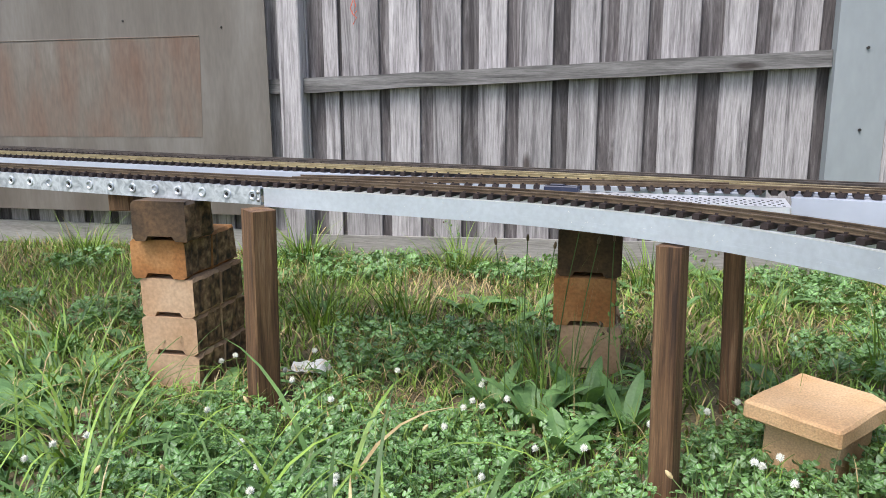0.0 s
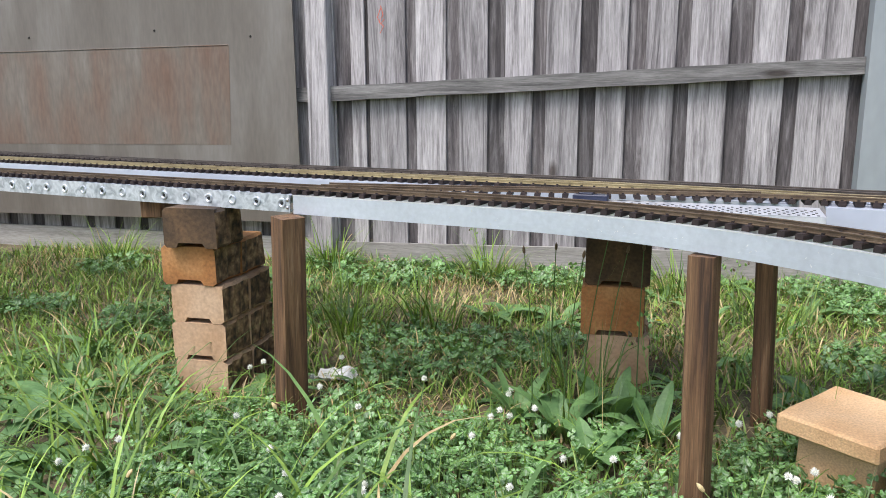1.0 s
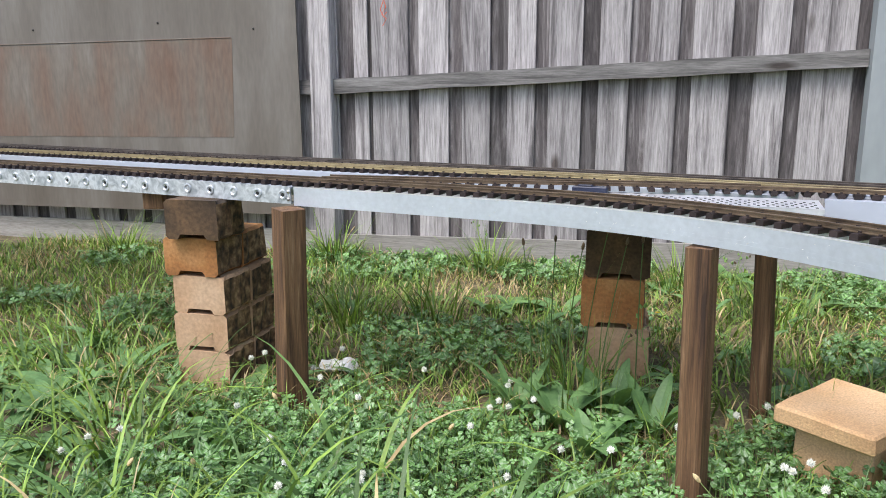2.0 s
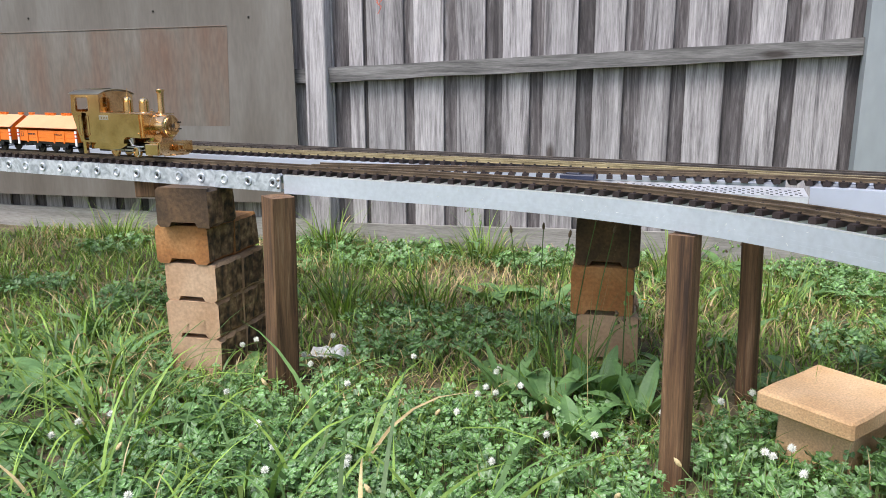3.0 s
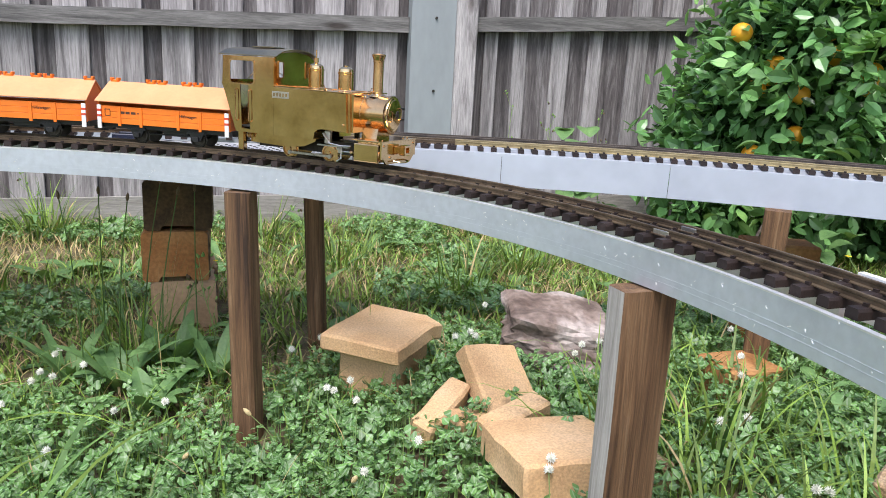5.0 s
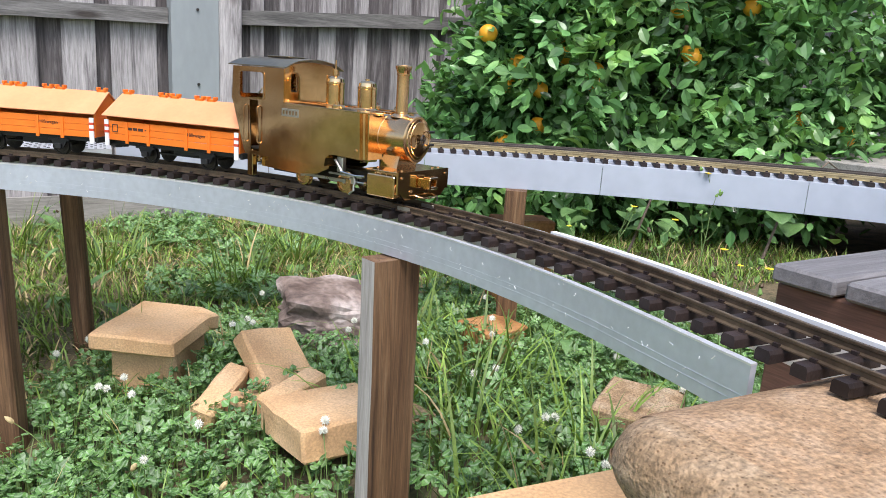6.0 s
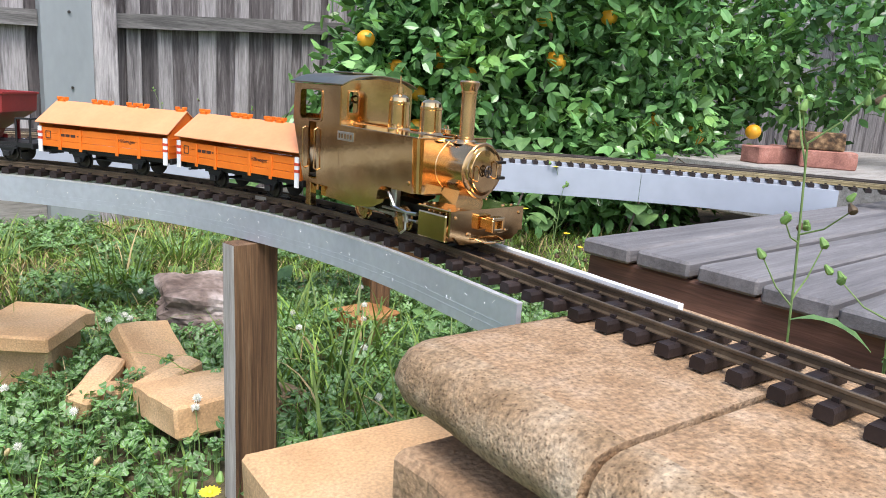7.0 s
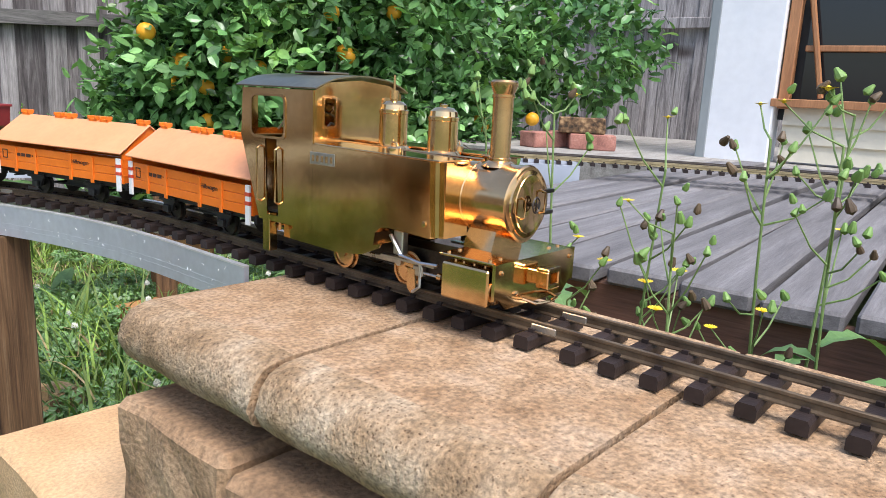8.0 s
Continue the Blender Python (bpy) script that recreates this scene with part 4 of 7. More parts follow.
put_slab(pose(0.885, 1.345, 0.048, -7, 2, 2), (0.185, 0.18, 0.057), 6, "square sandy paver tilted in the clover")
put_slab(pose(0.95, 0.6, -0.08, 0, 0, -8), (0.52, 0.44, 0.325), 7, "broad sandy footing slab at the foot of the wall")
put_slab(pose(1.41, 1.16, -0.03, 0, 0, 30), (0.17, 0.14, 0.12), 8, "rough speckled stone block in the weeds", M_CAPNOSE)
put_slab(pose(1.4, 1.62, -0.04, 4, 5, 14), (0.15, 0.1, 0.13), 9, "orange-brown brick half hidden behind weeds", M_BLOCK)
put_slab(pose(1.67, 1.86, -0.03, 0, 0, -20), (0.16, 0.1, 0.31), 11, "orange-brown rough stone at the foot of the far post", M_BLOCK)
put_slab(pose(1.02, 1.33, -0.01, 0, 0, 20), (0.08, 0.07, 0.08), 12, "small pale sandy stone in the grass", M_CAPNOSE)


def build_rock(m, size, seed, label):
    ob = thing("rock", label, "rock", m, group="dark broken rocks")
    bm = bmesh.new()
    bmesh.ops.create_icosphere(bm, subdivisions=4, radius=1.0)
    for v in bm.verts:
        n = v.co.normalized()
        k = 1 / max(abs(n.x), abs(n.y), abs(n.z)) ** 0.72
        q = n * 1.7 + Vector((seed, 0, 0))
        f = k * (0.78 + 0.16 * noise.noise(q) + 0.1 * abs(noise.noise(q * 3)) + 0.03 * noise.noise(q * 9))
        v.co = Vector((n.x * size[0], n.y * size[1], n.z * size[2])) * f * 0.72
    part("rock", bm, M_ROCK, ob)


build_rock(pose(1.085, 1.83, 0.1, 10, 6, -18), (0.2, 0.14, 0.085), 3, "dark purple-brown broken rock with a pale worn top edge")
build_rock(pose(1.09, 1.75, 0.02, 0, 0, -20), (0.17, 0.14, 0.06), 8, "dark brown broken rock lying under another")


# ---- deck, bricks and house ----
def build_deck():
    deck = thing("timber_deck", "weathered grey plank deck with a dark red fascia", "deck", pose(1.262, 0.0, 0.428), kind="structure")
    me = bpy.data.meshes.new("plank")
    bm = bmesh.new()
    box(bm, (1.1, 0, -0.011), (2.2, 0.0855, 0.024), bevel=0.004)
    bm.to_mesh(me)
    bm.free()
    me.materials.append(M_DECK)
    rng = random.Random(5)
    y = 0.83
    for i in range(30):
        ob = new("plank", me)
        ob.parent = deck
        ob.matrix_basis = pose(0.03 * y + rng.uniform(-0.014, 0.012), y, rng.uniform(-0.002, 0.002), 0, rng.uniform(-0.15, 0.15), rng.uniform(-1.2, -0.6))
        y -= 0.0965
    bm = bmesh.new()
    box(bm, (0.055, -0.5, -0.13), (0.03, 2.75, 0.21), pose(-0.02, 0, 0, 0, 0, -1.7), bevel=0.003)
    part("fascia", bm, M_FASCIA, deck, "dark red-brown fascia board")
    bm = bmesh.new()
    box(bm, (1.3, 0.83, -0.13), (2.1, 0.03, 0.21), pose(0, 0, 0, 0, 0, -1), bevel=0.003)
    part("side_fascia", bm, M_FASCIA, deck, "dark red-brown fascia board")
    for x, y in ((0.1, 0.7), (0.1, -0.5), (0.1, -1.7), (2.0, 0.7), (2.0, -1.7)):
        bm = bmesh.new()
        box(bm, (x, y, -0.28), (0.09, 0.09, 0.5), bevel=0.003)
        part("stump", bm, M_FASCIA, deck)


build_deck()


def build_red_bricks():
    k = 0
    for x, y, z, rz in ((3.62, 1.71, 0.41, -18), (3.72, 1.5, 0.41, -60), (3.8, 1.68, 0.41, 60), (3.7, 1.55, 0.487, -62)):
        ob = thing("red_brick", "worn red clay brick with mortar stains in a small pile" if k < 3 else "red brick with a pale mortar-coated face on top of the pile", "brick", pose(x, y, z, 0, 0, rz), group="pile of red bricks")
        part("brick", slab_bm(0.22, 0.11, 0.075, 30 + k), M_REDBRICK if k < 3 else M_BLOCKSPLIT, ob)
        k += 1
    pad = thing("concrete_pad", "grey concrete paving beside the house", "paving", pose(3.75, 0.9, 0.2), kind="structure")
    bm = bmesh.new()
    box(bm, (0.9, 0, 0.105), (2.6, 3.0, 0.21), bevel=0.004)
    part("slab", bm, M_PLINTH, pad)


build_red_bricks()


def build_house():
    house = thing("house", "house corner with white corner board, cream weatherboards and a timber window", "house", pose(3.98, 0.0, 0.4), kind="structure")
    bm = bmesh.new()
    box(bm, (0, 0.875, 1.2), (0.16, 0.28, 2.4), bevel=0.006)
    part("corner_board", bm, M_WHITEWALL, house, "white corner board")
    bm = bmesh.new()
    box(bm, (-0.06, 1.03, 1.2), (0.05, 0.045, 2.4), bevel=0.004)
    part("corner_trim", bm, M_STEELPOST, house)
    for z in (0.02, 0.1, 0.18):
        bm = bmesh.new()
        prism(bm, [(-0.03, z), (0.03, z), (0.03, z + 0.085), (-0.01, z + 0.085)], 2.4, pose(0, -0.5, 0))
        part("weatherboard", bm, M_CREAM, house)
    bm = bmesh.new()
    box(bm, (0.06, -0.7, 1.3), (0.05, 3.0, 2.2))
    part("wall_behind", bm, M_BLACK, house)
    win = new("window")
    win.parent = house
    tagged(win, "timber-framed sash window with dark glass")
    for nm, c, s in (("stile", (-0.02, 0.705, 0.9), (0.06, 0.045, 1.3)), ("stile", (-0.02, -0.75, 0.9), (0.06, 0.045, 1.3)), ("sill", (-0.04, -0.0, 0.275), (0.09, 1.5, 0.035)), ("glazing_bar", (-0.01, -0.05, 0.51), (0.04, 1.4, 0.025)),
                     ("head", (-0.02, -0.05, 1.55), (0.06, 1.4, 0.06))):
        bm = bmesh.new()
        box(bm, c, s, bevel=0.003)
        part(nm, bm, M_WINDOWWOOD, win)
    bm = bmesh.new()
    rod(bm, (-0.035, 0.66, 0.78), (-0.035, 0.56, 0.30), 0.012, n=6)
    part("stay", bm, M_WINDOWWOOD, win)
    bm = bmesh.new()
    box(bm, (0.012, -0.05, 0.9), (0.006, 1.4, 1.25))
    part("pane", bm, M_GLASS, win)
    return house


build_house()


# ---- train ----
K = 0.94  # the train's own scale


LONG = {"x": 1.0}  # the orange wagons are drawn out in length


SHAPE = {"loco": False}


def loco_x(x):
    """A compact cab, long tanks and a short nose."""
    if x < -0.057:
        return -0.068 + (x + 0.057) * 0.86
    if x < 0.08:
        return -0.068 + (x + 0.057) * 0.16 / 0.137
    return x + 0.012 * max(0.0, 1 - (x - 0.08) / 0.03)


def loco_shape(v):
    """The short, broad proportions of the engine: a short, low cab, deep tanks set well out, a fat boiler."""
    lift = 0.011 * min(max((v.co.z - 0.055) / 0.05, 0.0), 1.0)
    if v.co.x < -0.045 and v.co.z > 0.114:
        v.co.z = 0.114 + (v.co.z - 0.114) * 0.83
    v.co.z += lift
    out = min(max((abs(v.co.y) - 0.018) / 0.012, 0.0), 1.0) * 0.0065
    v.co.y += math.copysign(out, v.co.y)


def tpart(name, bm, material, parent, label="", smooth=False):
    if SHAPE["loco"]:
        low, high = min(v.co.x for v in bm.verts), max(v.co.x for v in bm.verts)
        middle = (low + high) / 2
        for v in bm.verts:
            loco_shape(v)
            v.co.x = v.co.x + loco_x(middle) - middle if high - low < 0.04 else loco_x(v.co.x)
    bmesh.ops.scale(bm, vec=(K * LONG["x"], K, K), verts=bm.verts[:])
    return part(name, bm, material, parent, label, smooth)


def wheelset(parent, x, r, mtl, tread):
    """Two wheels on their axle, turning about the axle."""
    ws = new("wheelset")
    ws.parent = parent
    ws.matrix_basis = pose(x * K, 0, r * K)
    for side in (-1, 1):
        bm = bmesh.new()
        lathe(bm, [(0, 0.003), (0.003, 0.003), (0.0035, 0.001), (r * 0.78, 0.0008), (r * 0.82, 0.0025), (r, 0.0022), (r * 0.99, -0.002), (r + 0.0022, -0.0025), (r + 0.0022, -0.0035), (0, -0.0035)], 24,
              Matrix.Translation((0, side * GAUGE / 2 / K, 0)) @ pose(0, 0, 0, 90 if side < 0 else -90))
        tpart("wheel", bm, mtl, ws, "", smooth=True)
    bm = bmesh.new()
    rod(bm, (0, -GAUGE / 2 / K, 0), (0, GAUGE / 2 / K, 0), 0.002, n=8)
    tpart("axle", bm, M_DARKSTEEL, ws)
    return ws


def cell_panel(bm, xs, zs, holes, y, th):
    """A plate of cells in x and z at y, with the cells in holes left out."""
    for i in range(len(xs) - 1):
        for j in range(len(zs) - 1):
            if (i, j) in holes:
                continue
            box(bm, ((xs[i] + xs[i + 1]) / 2, y, (zs[j] + zs[j + 1]) / 2), (xs[i + 1] - xs[i], th, zs[j + 1] - zs[j]))


def ring(bm, outline, w, y, th):
    """A thin raised frame along a closed outline in x and z."""
    n = len(outline)
    cx, cz = sum(p[0] for p in outline) / n, sum(p[1] for p in outline) / n
    inner = [(cx + (x - cx) * (1 - w), cz + (z - cz) * (1 - w)) for x, z in outline]
    for i in range(n):
        j = (i + 1) % n
        a = [bm.verts.new((p[0], y + s * th / 2, p[1])) for s in (-1, 1) for p in (outline[i], outline[j], inner[j], inner[i])]
        for q in ((0, 1, 2, 3), (7, 6, 5, 4), (0, 4, 5, 1), (2, 6, 7, 3)):
            bm.faces.new([a[k] for k in q])
    bmesh.ops.recalc_face_normals(bm, faces=bm.faces[:])


def rounded(x0, x1, z0, z1, r, n=4):
    out = []
    for cx, cz, a0 in ((x1 - r, z1 - r, 0), (x0 + r, z1 - r, 90), (x0 + r, z0 + r, 180), (x1 - r, z0 + r, 270)):
        for i in range(n + 1):
            a = radians(a0 + 90 * i / n)
            out.append((cx + r * math.cos(a), cz + r * math.sin(a)))
    return out


def build_loco():
    loco = thing("steam_locomotive", "polished brass tank locomotive model running on the near track", "locomotive")
    P = lambda name, bm, mtl=M_BRASS, label="", smooth=False, parent=None: tpart(name, bm, mtl, parent or loco, label, smooth)
    # cab
    cab = new("cab")
    cab.parent = loco
    tagged(cab, "open-sided brass cab with a curved roof")
    for side in (-1, 1):
        bm = bmesh.new()
        xs, zs = [-0.188, -0.171, -0.144, -0.122, -0.106, -0.057], [0.040, 0.046, 0.110, 0.114, 0.164, 0.172]
        cell_panel(bm, xs, zs, {(1, 3), (2, 3), (3, 3), (2, 1), (2, 2)}, side * 0.0520, 0.0016)
        for v in bm.verts:
            if v.co.x < -0.18:
                v.co.x = -0.188 - 0.004 * (0.172 - v.co.z) / 0.058 if v.co.z > 0.113 else -0.192 + 0.036 * (0.114 - v.co.z) / 0.074
            elif v.co.x < -0.16 and v.co.z < 0.112:
                v.co.x += 0.018 * (0.114 - v.co.z) / 0.074
            elif v.co.x < -0.11 and v.co.z < 0.112:
                v.co.x += 0.004 * (0.114 - v.co.z) / 0.074
        P("side_panel", bm, parent=cab)
        bm = bmesh.new()
        ring(bm, rounded(-0.1725, -0.1045, 0.1125, 0.1655, 0.008), 0.1, side * 0.0530, 0.0012)
        P("window_frame", bm, M_COPPER, parent=cab)
        for x in (-0.1525, -0.1175):
            bm = bmesh.new()
            tube(bm, [(x, side * 0.0528, 0.058), (x, side * 0.0575, 0.060), (x, side * 0.0575, 0.103), (x, side * 0.0528, 0.105)], 0.0012, 6)
            P("handrail", bm, M_COPPER, parent=cab)
    bm = bmesh.new()
    cell_panel(bm, [-0.0515, -0.041, -0.027, 0.027, 0.041, 0.0515], [0.049, 0.130, 0.166, 0.172], {(1, 1), (3, 1)}, 0, 0.0016)
    prism(bm, [(-0.0515, 0.172), (0.0515, 0.172), (0.035, 0.1815), (0.0, 0.186), (-0.035, 0.1815)], 0.0016)
    bmesh.ops.transform(bm, matrix=Matrix.Translation((-0.057, 0, 0)) @ pose(0, 0, 0, 0, 0, 90), verts=bm.verts[:])
    bmesh.ops.remove_doubles(bm, verts=bm.verts[:], dist=1e-5)
    P("front_panel", bm, parent=cab)
    for y in (-0.034, 0.034):
        bm = bmesh.new()
        ring(bm, rounded(-0.0075, 0.0075, 0.129, 0.167, 0.003), 0.16, 0, 0.0022)
        bmesh.ops.transform(bm, matrix=Matrix.Translation((-0.056, y, 0)) @ pose(0, 0, 0, 0, 0, 90), verts=bm.verts[:])
        P("spectacle_frame", bm, M_COPPER, parent=cab)
    bm = bmesh.new()
    cell_panel(bm, [-0.0515, -0.034, 0.034, 0.0515], [0.114, 0.122, 0.162, 0.172], {(1, 1)}, 0, 0.0016)
    bmesh.ops.transform(bm, matrix=Matrix.Translation((-0.1895, 0, 0)) @ pose(0, 0, 0, 0, 0, 90), verts=bm.verts[:])
    P("back_panel", bm, parent=cab)
    bm = bmesh.new()
    box(bm, (-0.173, 0, 0.078), (0.0016, 0.103, 0.082), pose(-0.173, 0, 0.078) @ pose(0, 0, 0, 0, -26) @ pose(0.173, 0, -0.078))
    P("bunker_plate", bm, parent=cab)
    bm = bmesh.new()
    out = [(0.0555 * math.sin(radians(a)) / math.sin(radians(32)), 0.1735 + 0.0165 * (math.cos(radians(a)) - math.cos(radians(32))) / (1 - math.cos(radians(32)))) for a in range(-32, 33, 4)]
    prism(bm, [(x, z) for x, z in out] + [(x, z + 0.0016) for x, z in out[::-1]], 0.147, Matrix.Translation((-0.124, 0, 0)) @ pose(0, 0, 0, 0, 0, 90))
    P("roof", bm, M_BRASSROOF, parent=cab, label="dull tarnished brass roof", smooth=True)
    bm = bmesh.new()
    box(bm, (-0.125, 0, 0.1935), (0.056, 0.034, 0.003), bevel=0.001)
    P("roof_hatch", bm, M_BRASSROOF, parent=cab)
    bm = bmesh.new()
    box(bm, (-0.108, 0, 0.05), (0.1, 0.1, 0.002))
    P("floor", bm, M_DARKSTEEL, parent=cab)
    bm = bmesh.new()
    lathe(bm, [(0, 0.0), (0.026, 0.0), (0.026, 0.012), (0, 0.012)], 20, Matrix.Translation((-0.07, 0, 0.09)) @ pose(0, 0, 0, 0, 90))
    P("backhead", bm, M_DARKSTEEL, parent=cab)
    for y, x, z in ((-0.03, -0.1, 0.136), (0.005, -0.096, 0.144), (0.02, -0.1, 0.128)):
        bm = bmesh.new()
        tube(bm, [(-0.075, y, z - 0.02), (x, y, z - 0.006), (x - 0.02, y - 0.01, z + 0.004), (x - 0.035, y - 0.012, z - 0.012)], 0.0013, 6)
        P("control_rod", bm, M_STEEL, parent=cab)
    bm = bmesh.new()
    lathe(bm, [(0.005, 0), (0.0065, 0.001), (0.005, 0.002), (0.0035, 0.001), (0.005, 0)], 14, Matrix.Translation((-0.09, -0.016, 0.152)) @ pose(0, 0, 0, 0, 90))
    P("pressure_gauge", bm, M_COPPER, parent=cab)
    # tanks
    for side in (-1, 1):
        bm = bmesh.new()
        prism(bm, [(-0.0568, 0.040), (0.016, 0.040), (0.018, 0.052), (0.024, 0.057), (0.032, 0.058), (0.074, 0.0565), (0.080, 0.0565), (0.080, 0.1095), (-0.0568, 0.1125)], 0.034, Matrix.Translation((0, side * 0.0358, 0)))
        edges = [e for e in bm.edges if abs(e.verts[0].co.x - 0.080) < 1e-4 and abs(e.verts[1].co.x - 0.080) < 1e-4 and abs(e.verts[0].co.z - e.verts[1].co.z) > 0.01 and abs(e.verts[0].co.y) > 0.04]
        bmesh.ops.bevel(bm, geom=edges, offset=0.009, segments=5, affect="EDGES")
        P("side_tank", bm, label="polished brass side tank", smooth=True)
        bm = bmesh.new()
        box(bm, (0.012, side * 0.0358, 0.1120), (0.135, 0.036, 0.0018), pose(0, 0, 0, 0, 0.8), bevel=0.0006)
        P("tank_top", bm)
        bm = bmesh.new()
        lathe(bm, [(0.007, 0), (0.007, 0.004), (0.0055, 0.0052), (0, 0.0056)], 16, Matrix.Translation((0.022, side * 0.037, 0.112)))
        tube(bm, [(0.018, side * 0.037, 0.117), (0.019, side * 0.037, 0.121), (0.025, side * 0.037, 0.121), (0.026, side * 0.037, 0.117)], 0.0008, 5)
        P("tank_filler", bm, smooth=True)
        bm = bmesh.new()
        box(bm, (-0.044, side * 0.0534, 0.1005), (0.036, 0.001, 0.0095), bevel=0.0004)
        plate = P("nameplate", bm, M_SILVER, "etched metal nameplate")
        for i in range(5):
            bm = bmesh.new()
            box(bm, (-0.0552 + i * 0.0056, side * 0.0541, 0.1005), (0.0028, 0.0006, 0.0048))
            tpart("letter_bar", bm, M_COPPER, plate)
        bm = bmesh.new()
        lathe(bm, [(0.0022, 0), (0.0022, 0.0012), (0, 0.0014)], 10, Matrix.Translation((0.068, side * 0.0528, 0.066)) @ pose(0, 0, 0, 90 if side < 0 else -90))
        P("plug", bm, M_COPPER)
        bm = bmesh.new()
        prism(bm, [(-0.13, 0.022), (-0.04, 0.020), (-0.01, 0.024), (0.01, 0.034), (0.016, 0.049), (-0.13, 0.049)], 0.0016, Matrix.Translation((0, side * 0.037, 0)))
        P("frame_plate", bm)
        bm = bmesh.new()
        box(bm, (-0.145, side * 0.046, 0.027), (0.012, 0.010, 0.040), bevel=0.0006)
        P("rear_step", bm)
        bm = bmesh.new()
        rod(bm, (-0.128, side * 0.045, 0.042), (-0.128, side * 0.045, 0.030), 0.0022, n=8)
        rod(bm, (-0.128, side * 0.039, 0.036), (-0.128, side * 0.051, 0.036), 0.0016, n=8)
        P("injector", bm, M_COPPER)
    # boiler
    turn = pose(0, 0, 0, 0, 90)
    bm = bmesh.new()
    lathe(bm, [(0.0262, -0.056), (0.0262, 0.084)], 32, Matrix.Translation((0, 0, 0.083)) @ turn)
    P("boiler", bm, smooth=True)
    bm = bmesh.new()
    lathe(bm, [(0, 0.078), (0.0268, 0.078), (0.0274, 0.079), (0.0274, 0.081), (0.0268, 0.082), (0.0268, 0.135), (0.0276, 0.1355), (0.0276, 0.1385), (0.0262, 0.140), (0, 0.140)], 36, Matrix.Translation((0, 0, 0.083)) @ turn)
    smoke = P("smokebox", bm, M_COPPER, "rounded bronze smokebox", True)
    bm = bmesh.new()
    lathe(bm, [(0.0238, 0.140), (0.0234, 0.1415), (0.0205, 0.142), (0.02, 0.1428), (0.009, 0.1438), (0, 0.144)], 32, Matrix.Translation((0, 0, 0.083)) @ turn)
    P("smokebox_door", bm, M_BRASS, smooth=True, parent=smoke)
    bm = bmesh.new()
    m = Matrix.Translation((0.1465, 0, 0.083)) @ turn
    lathe(bm, [(0.0052, 0.0015), (0.006, 0.0022), (0.0052, 0.003), (0.0045, 0.0022), (0.0052, 0.0015)], 16, m)
    lathe(bm, [(0, 0.004), (0.0014, 0.004), (0.0014, -0.002), (0, -0.002)], 8, m)
    for i in range(3):
        box(bm, (0, 0, 0.0022), (0.0105, 0.0009, 0.0009), m @ pose(0, 0, 0, 0, 0, 60 * i))
    P("door_wheel", bm, M_DARKSTEEL, parent=smoke)
    bm = bmesh.new()
    tube(bm, [(0.1430, 0.014, 0.092), (0.1475, 0.0145, 0.091), (0.1475, 0.0145, 0.077), (0.1430, 0.014, 0.076)], 0.0009, 5)
    tube(bm, [(0.1430, -0.014, 0.088), (0.1475, -0.0145, 0.087), (0.1475, -0.0145, 0.075), (0.1430, -0.014, 0.074)], 0.0009, 5)
    P("door_handle", bm, M_COPPER, parent=smoke)
    for z in (0.091, 0.076):
        bm = bmesh.new()
        box(bm, (0.143, 0.0235, z), (0.005, 0.008, 0.0028), bevel=0.0005)
        P("hinge", bm, M_DARKSTEEL, parent=smoke)
    bm = bmesh.new()
    prism(bm, [(-0.0215, 0.045), (0.0215, 0.045), (0.017, 0.063), (0.0, 0.060), (-0.017, 0.063)], 0.03, Matrix.Translation((0.105, 0, 0)) @ pose(0, 0, 0, 0, 0, 90))
    P("saddle", bm, M_COPPER)
    # chimney and domes
    bm = bmesh.new()
    lathe(bm, [(0.0165, 0.1065), (0.0135, 0.1095), (0.0098, 0.1115), (0.0098, 0.1135), (0.0088, 0.114), (0.0088, 0.164), (0.0097, 0.1645), (0.0097, 0.1665), (0.009, 0.167), (0.0118, 0.1745), (0.0118, 0.1768), (0.0102, 0.1785), (0.0075, 0.1785), (0.0072, 0.14)], 28,
          Matrix.Translation((0.107, 0, 0)))
    P("chimney", bm, M_COPPER, "tall flared chimney", True)
    for x, top, label in ((0.038, 0.1535, "sand dome"), (-0.016, 0.1565, "steam dome")):
        bm = bmesh.new()
        lathe(bm, [(0.0185, 0.105), (0.0175, 0.1115), (0.0138, 0.1145), (0.0135, top - 0.0125), (0.0142, top - 0.012), (0.0142, top - 0.009), (0.0132, top - 0.0085), (0.0125, top - 0.004), (0.009, top - 0.001), (0.0035, top), (0.0035, top + 0.002), (0, top + 0.003)], 28,
              Matrix.Translation((x, 0, 0)))
        P("dome", bm, M_BRASS, "capped brass " + label, True)
    bm = bmesh.new()
    rod(bm, (-0.016, 0, 0.158), (-0.016, 0, 0.166), 0.0042, n=10)
    rod(bm, (-0.016, 0, 0.166), (-0.016, 0, 0.180), 0.0011, n=6)
    P("safety_valve", bm, M_COPPER)
    bm = bmesh.new()
    lathe(bm, [(0.009, 0.106), (0.009, 0.114), (0.0075, 0.1155), (0, 0.1158)], 16, Matrix.Translation((0.084, 0.006, 0)))
    tube(bm, [(0.08, 0.006, 0.1155), (0.081, 0.006, 0.1195), (0.087, 0.006, 0.1195), (0.088, 0.006, 0.1155)], 0.0008, 5)
    P("boiler_filler", bm, smooth=True)
    for side in (-1, 1):
        bm = bmesh.new()
        tube(bm, [(-0.056, side * 0.014, 0.1135), (0.04, side * 0.0165, 0.1125), (0.1, side * 0.0165, 0.1125)], 0.0012, 6)
        P("boiler_rail", bm, M_COPPER)
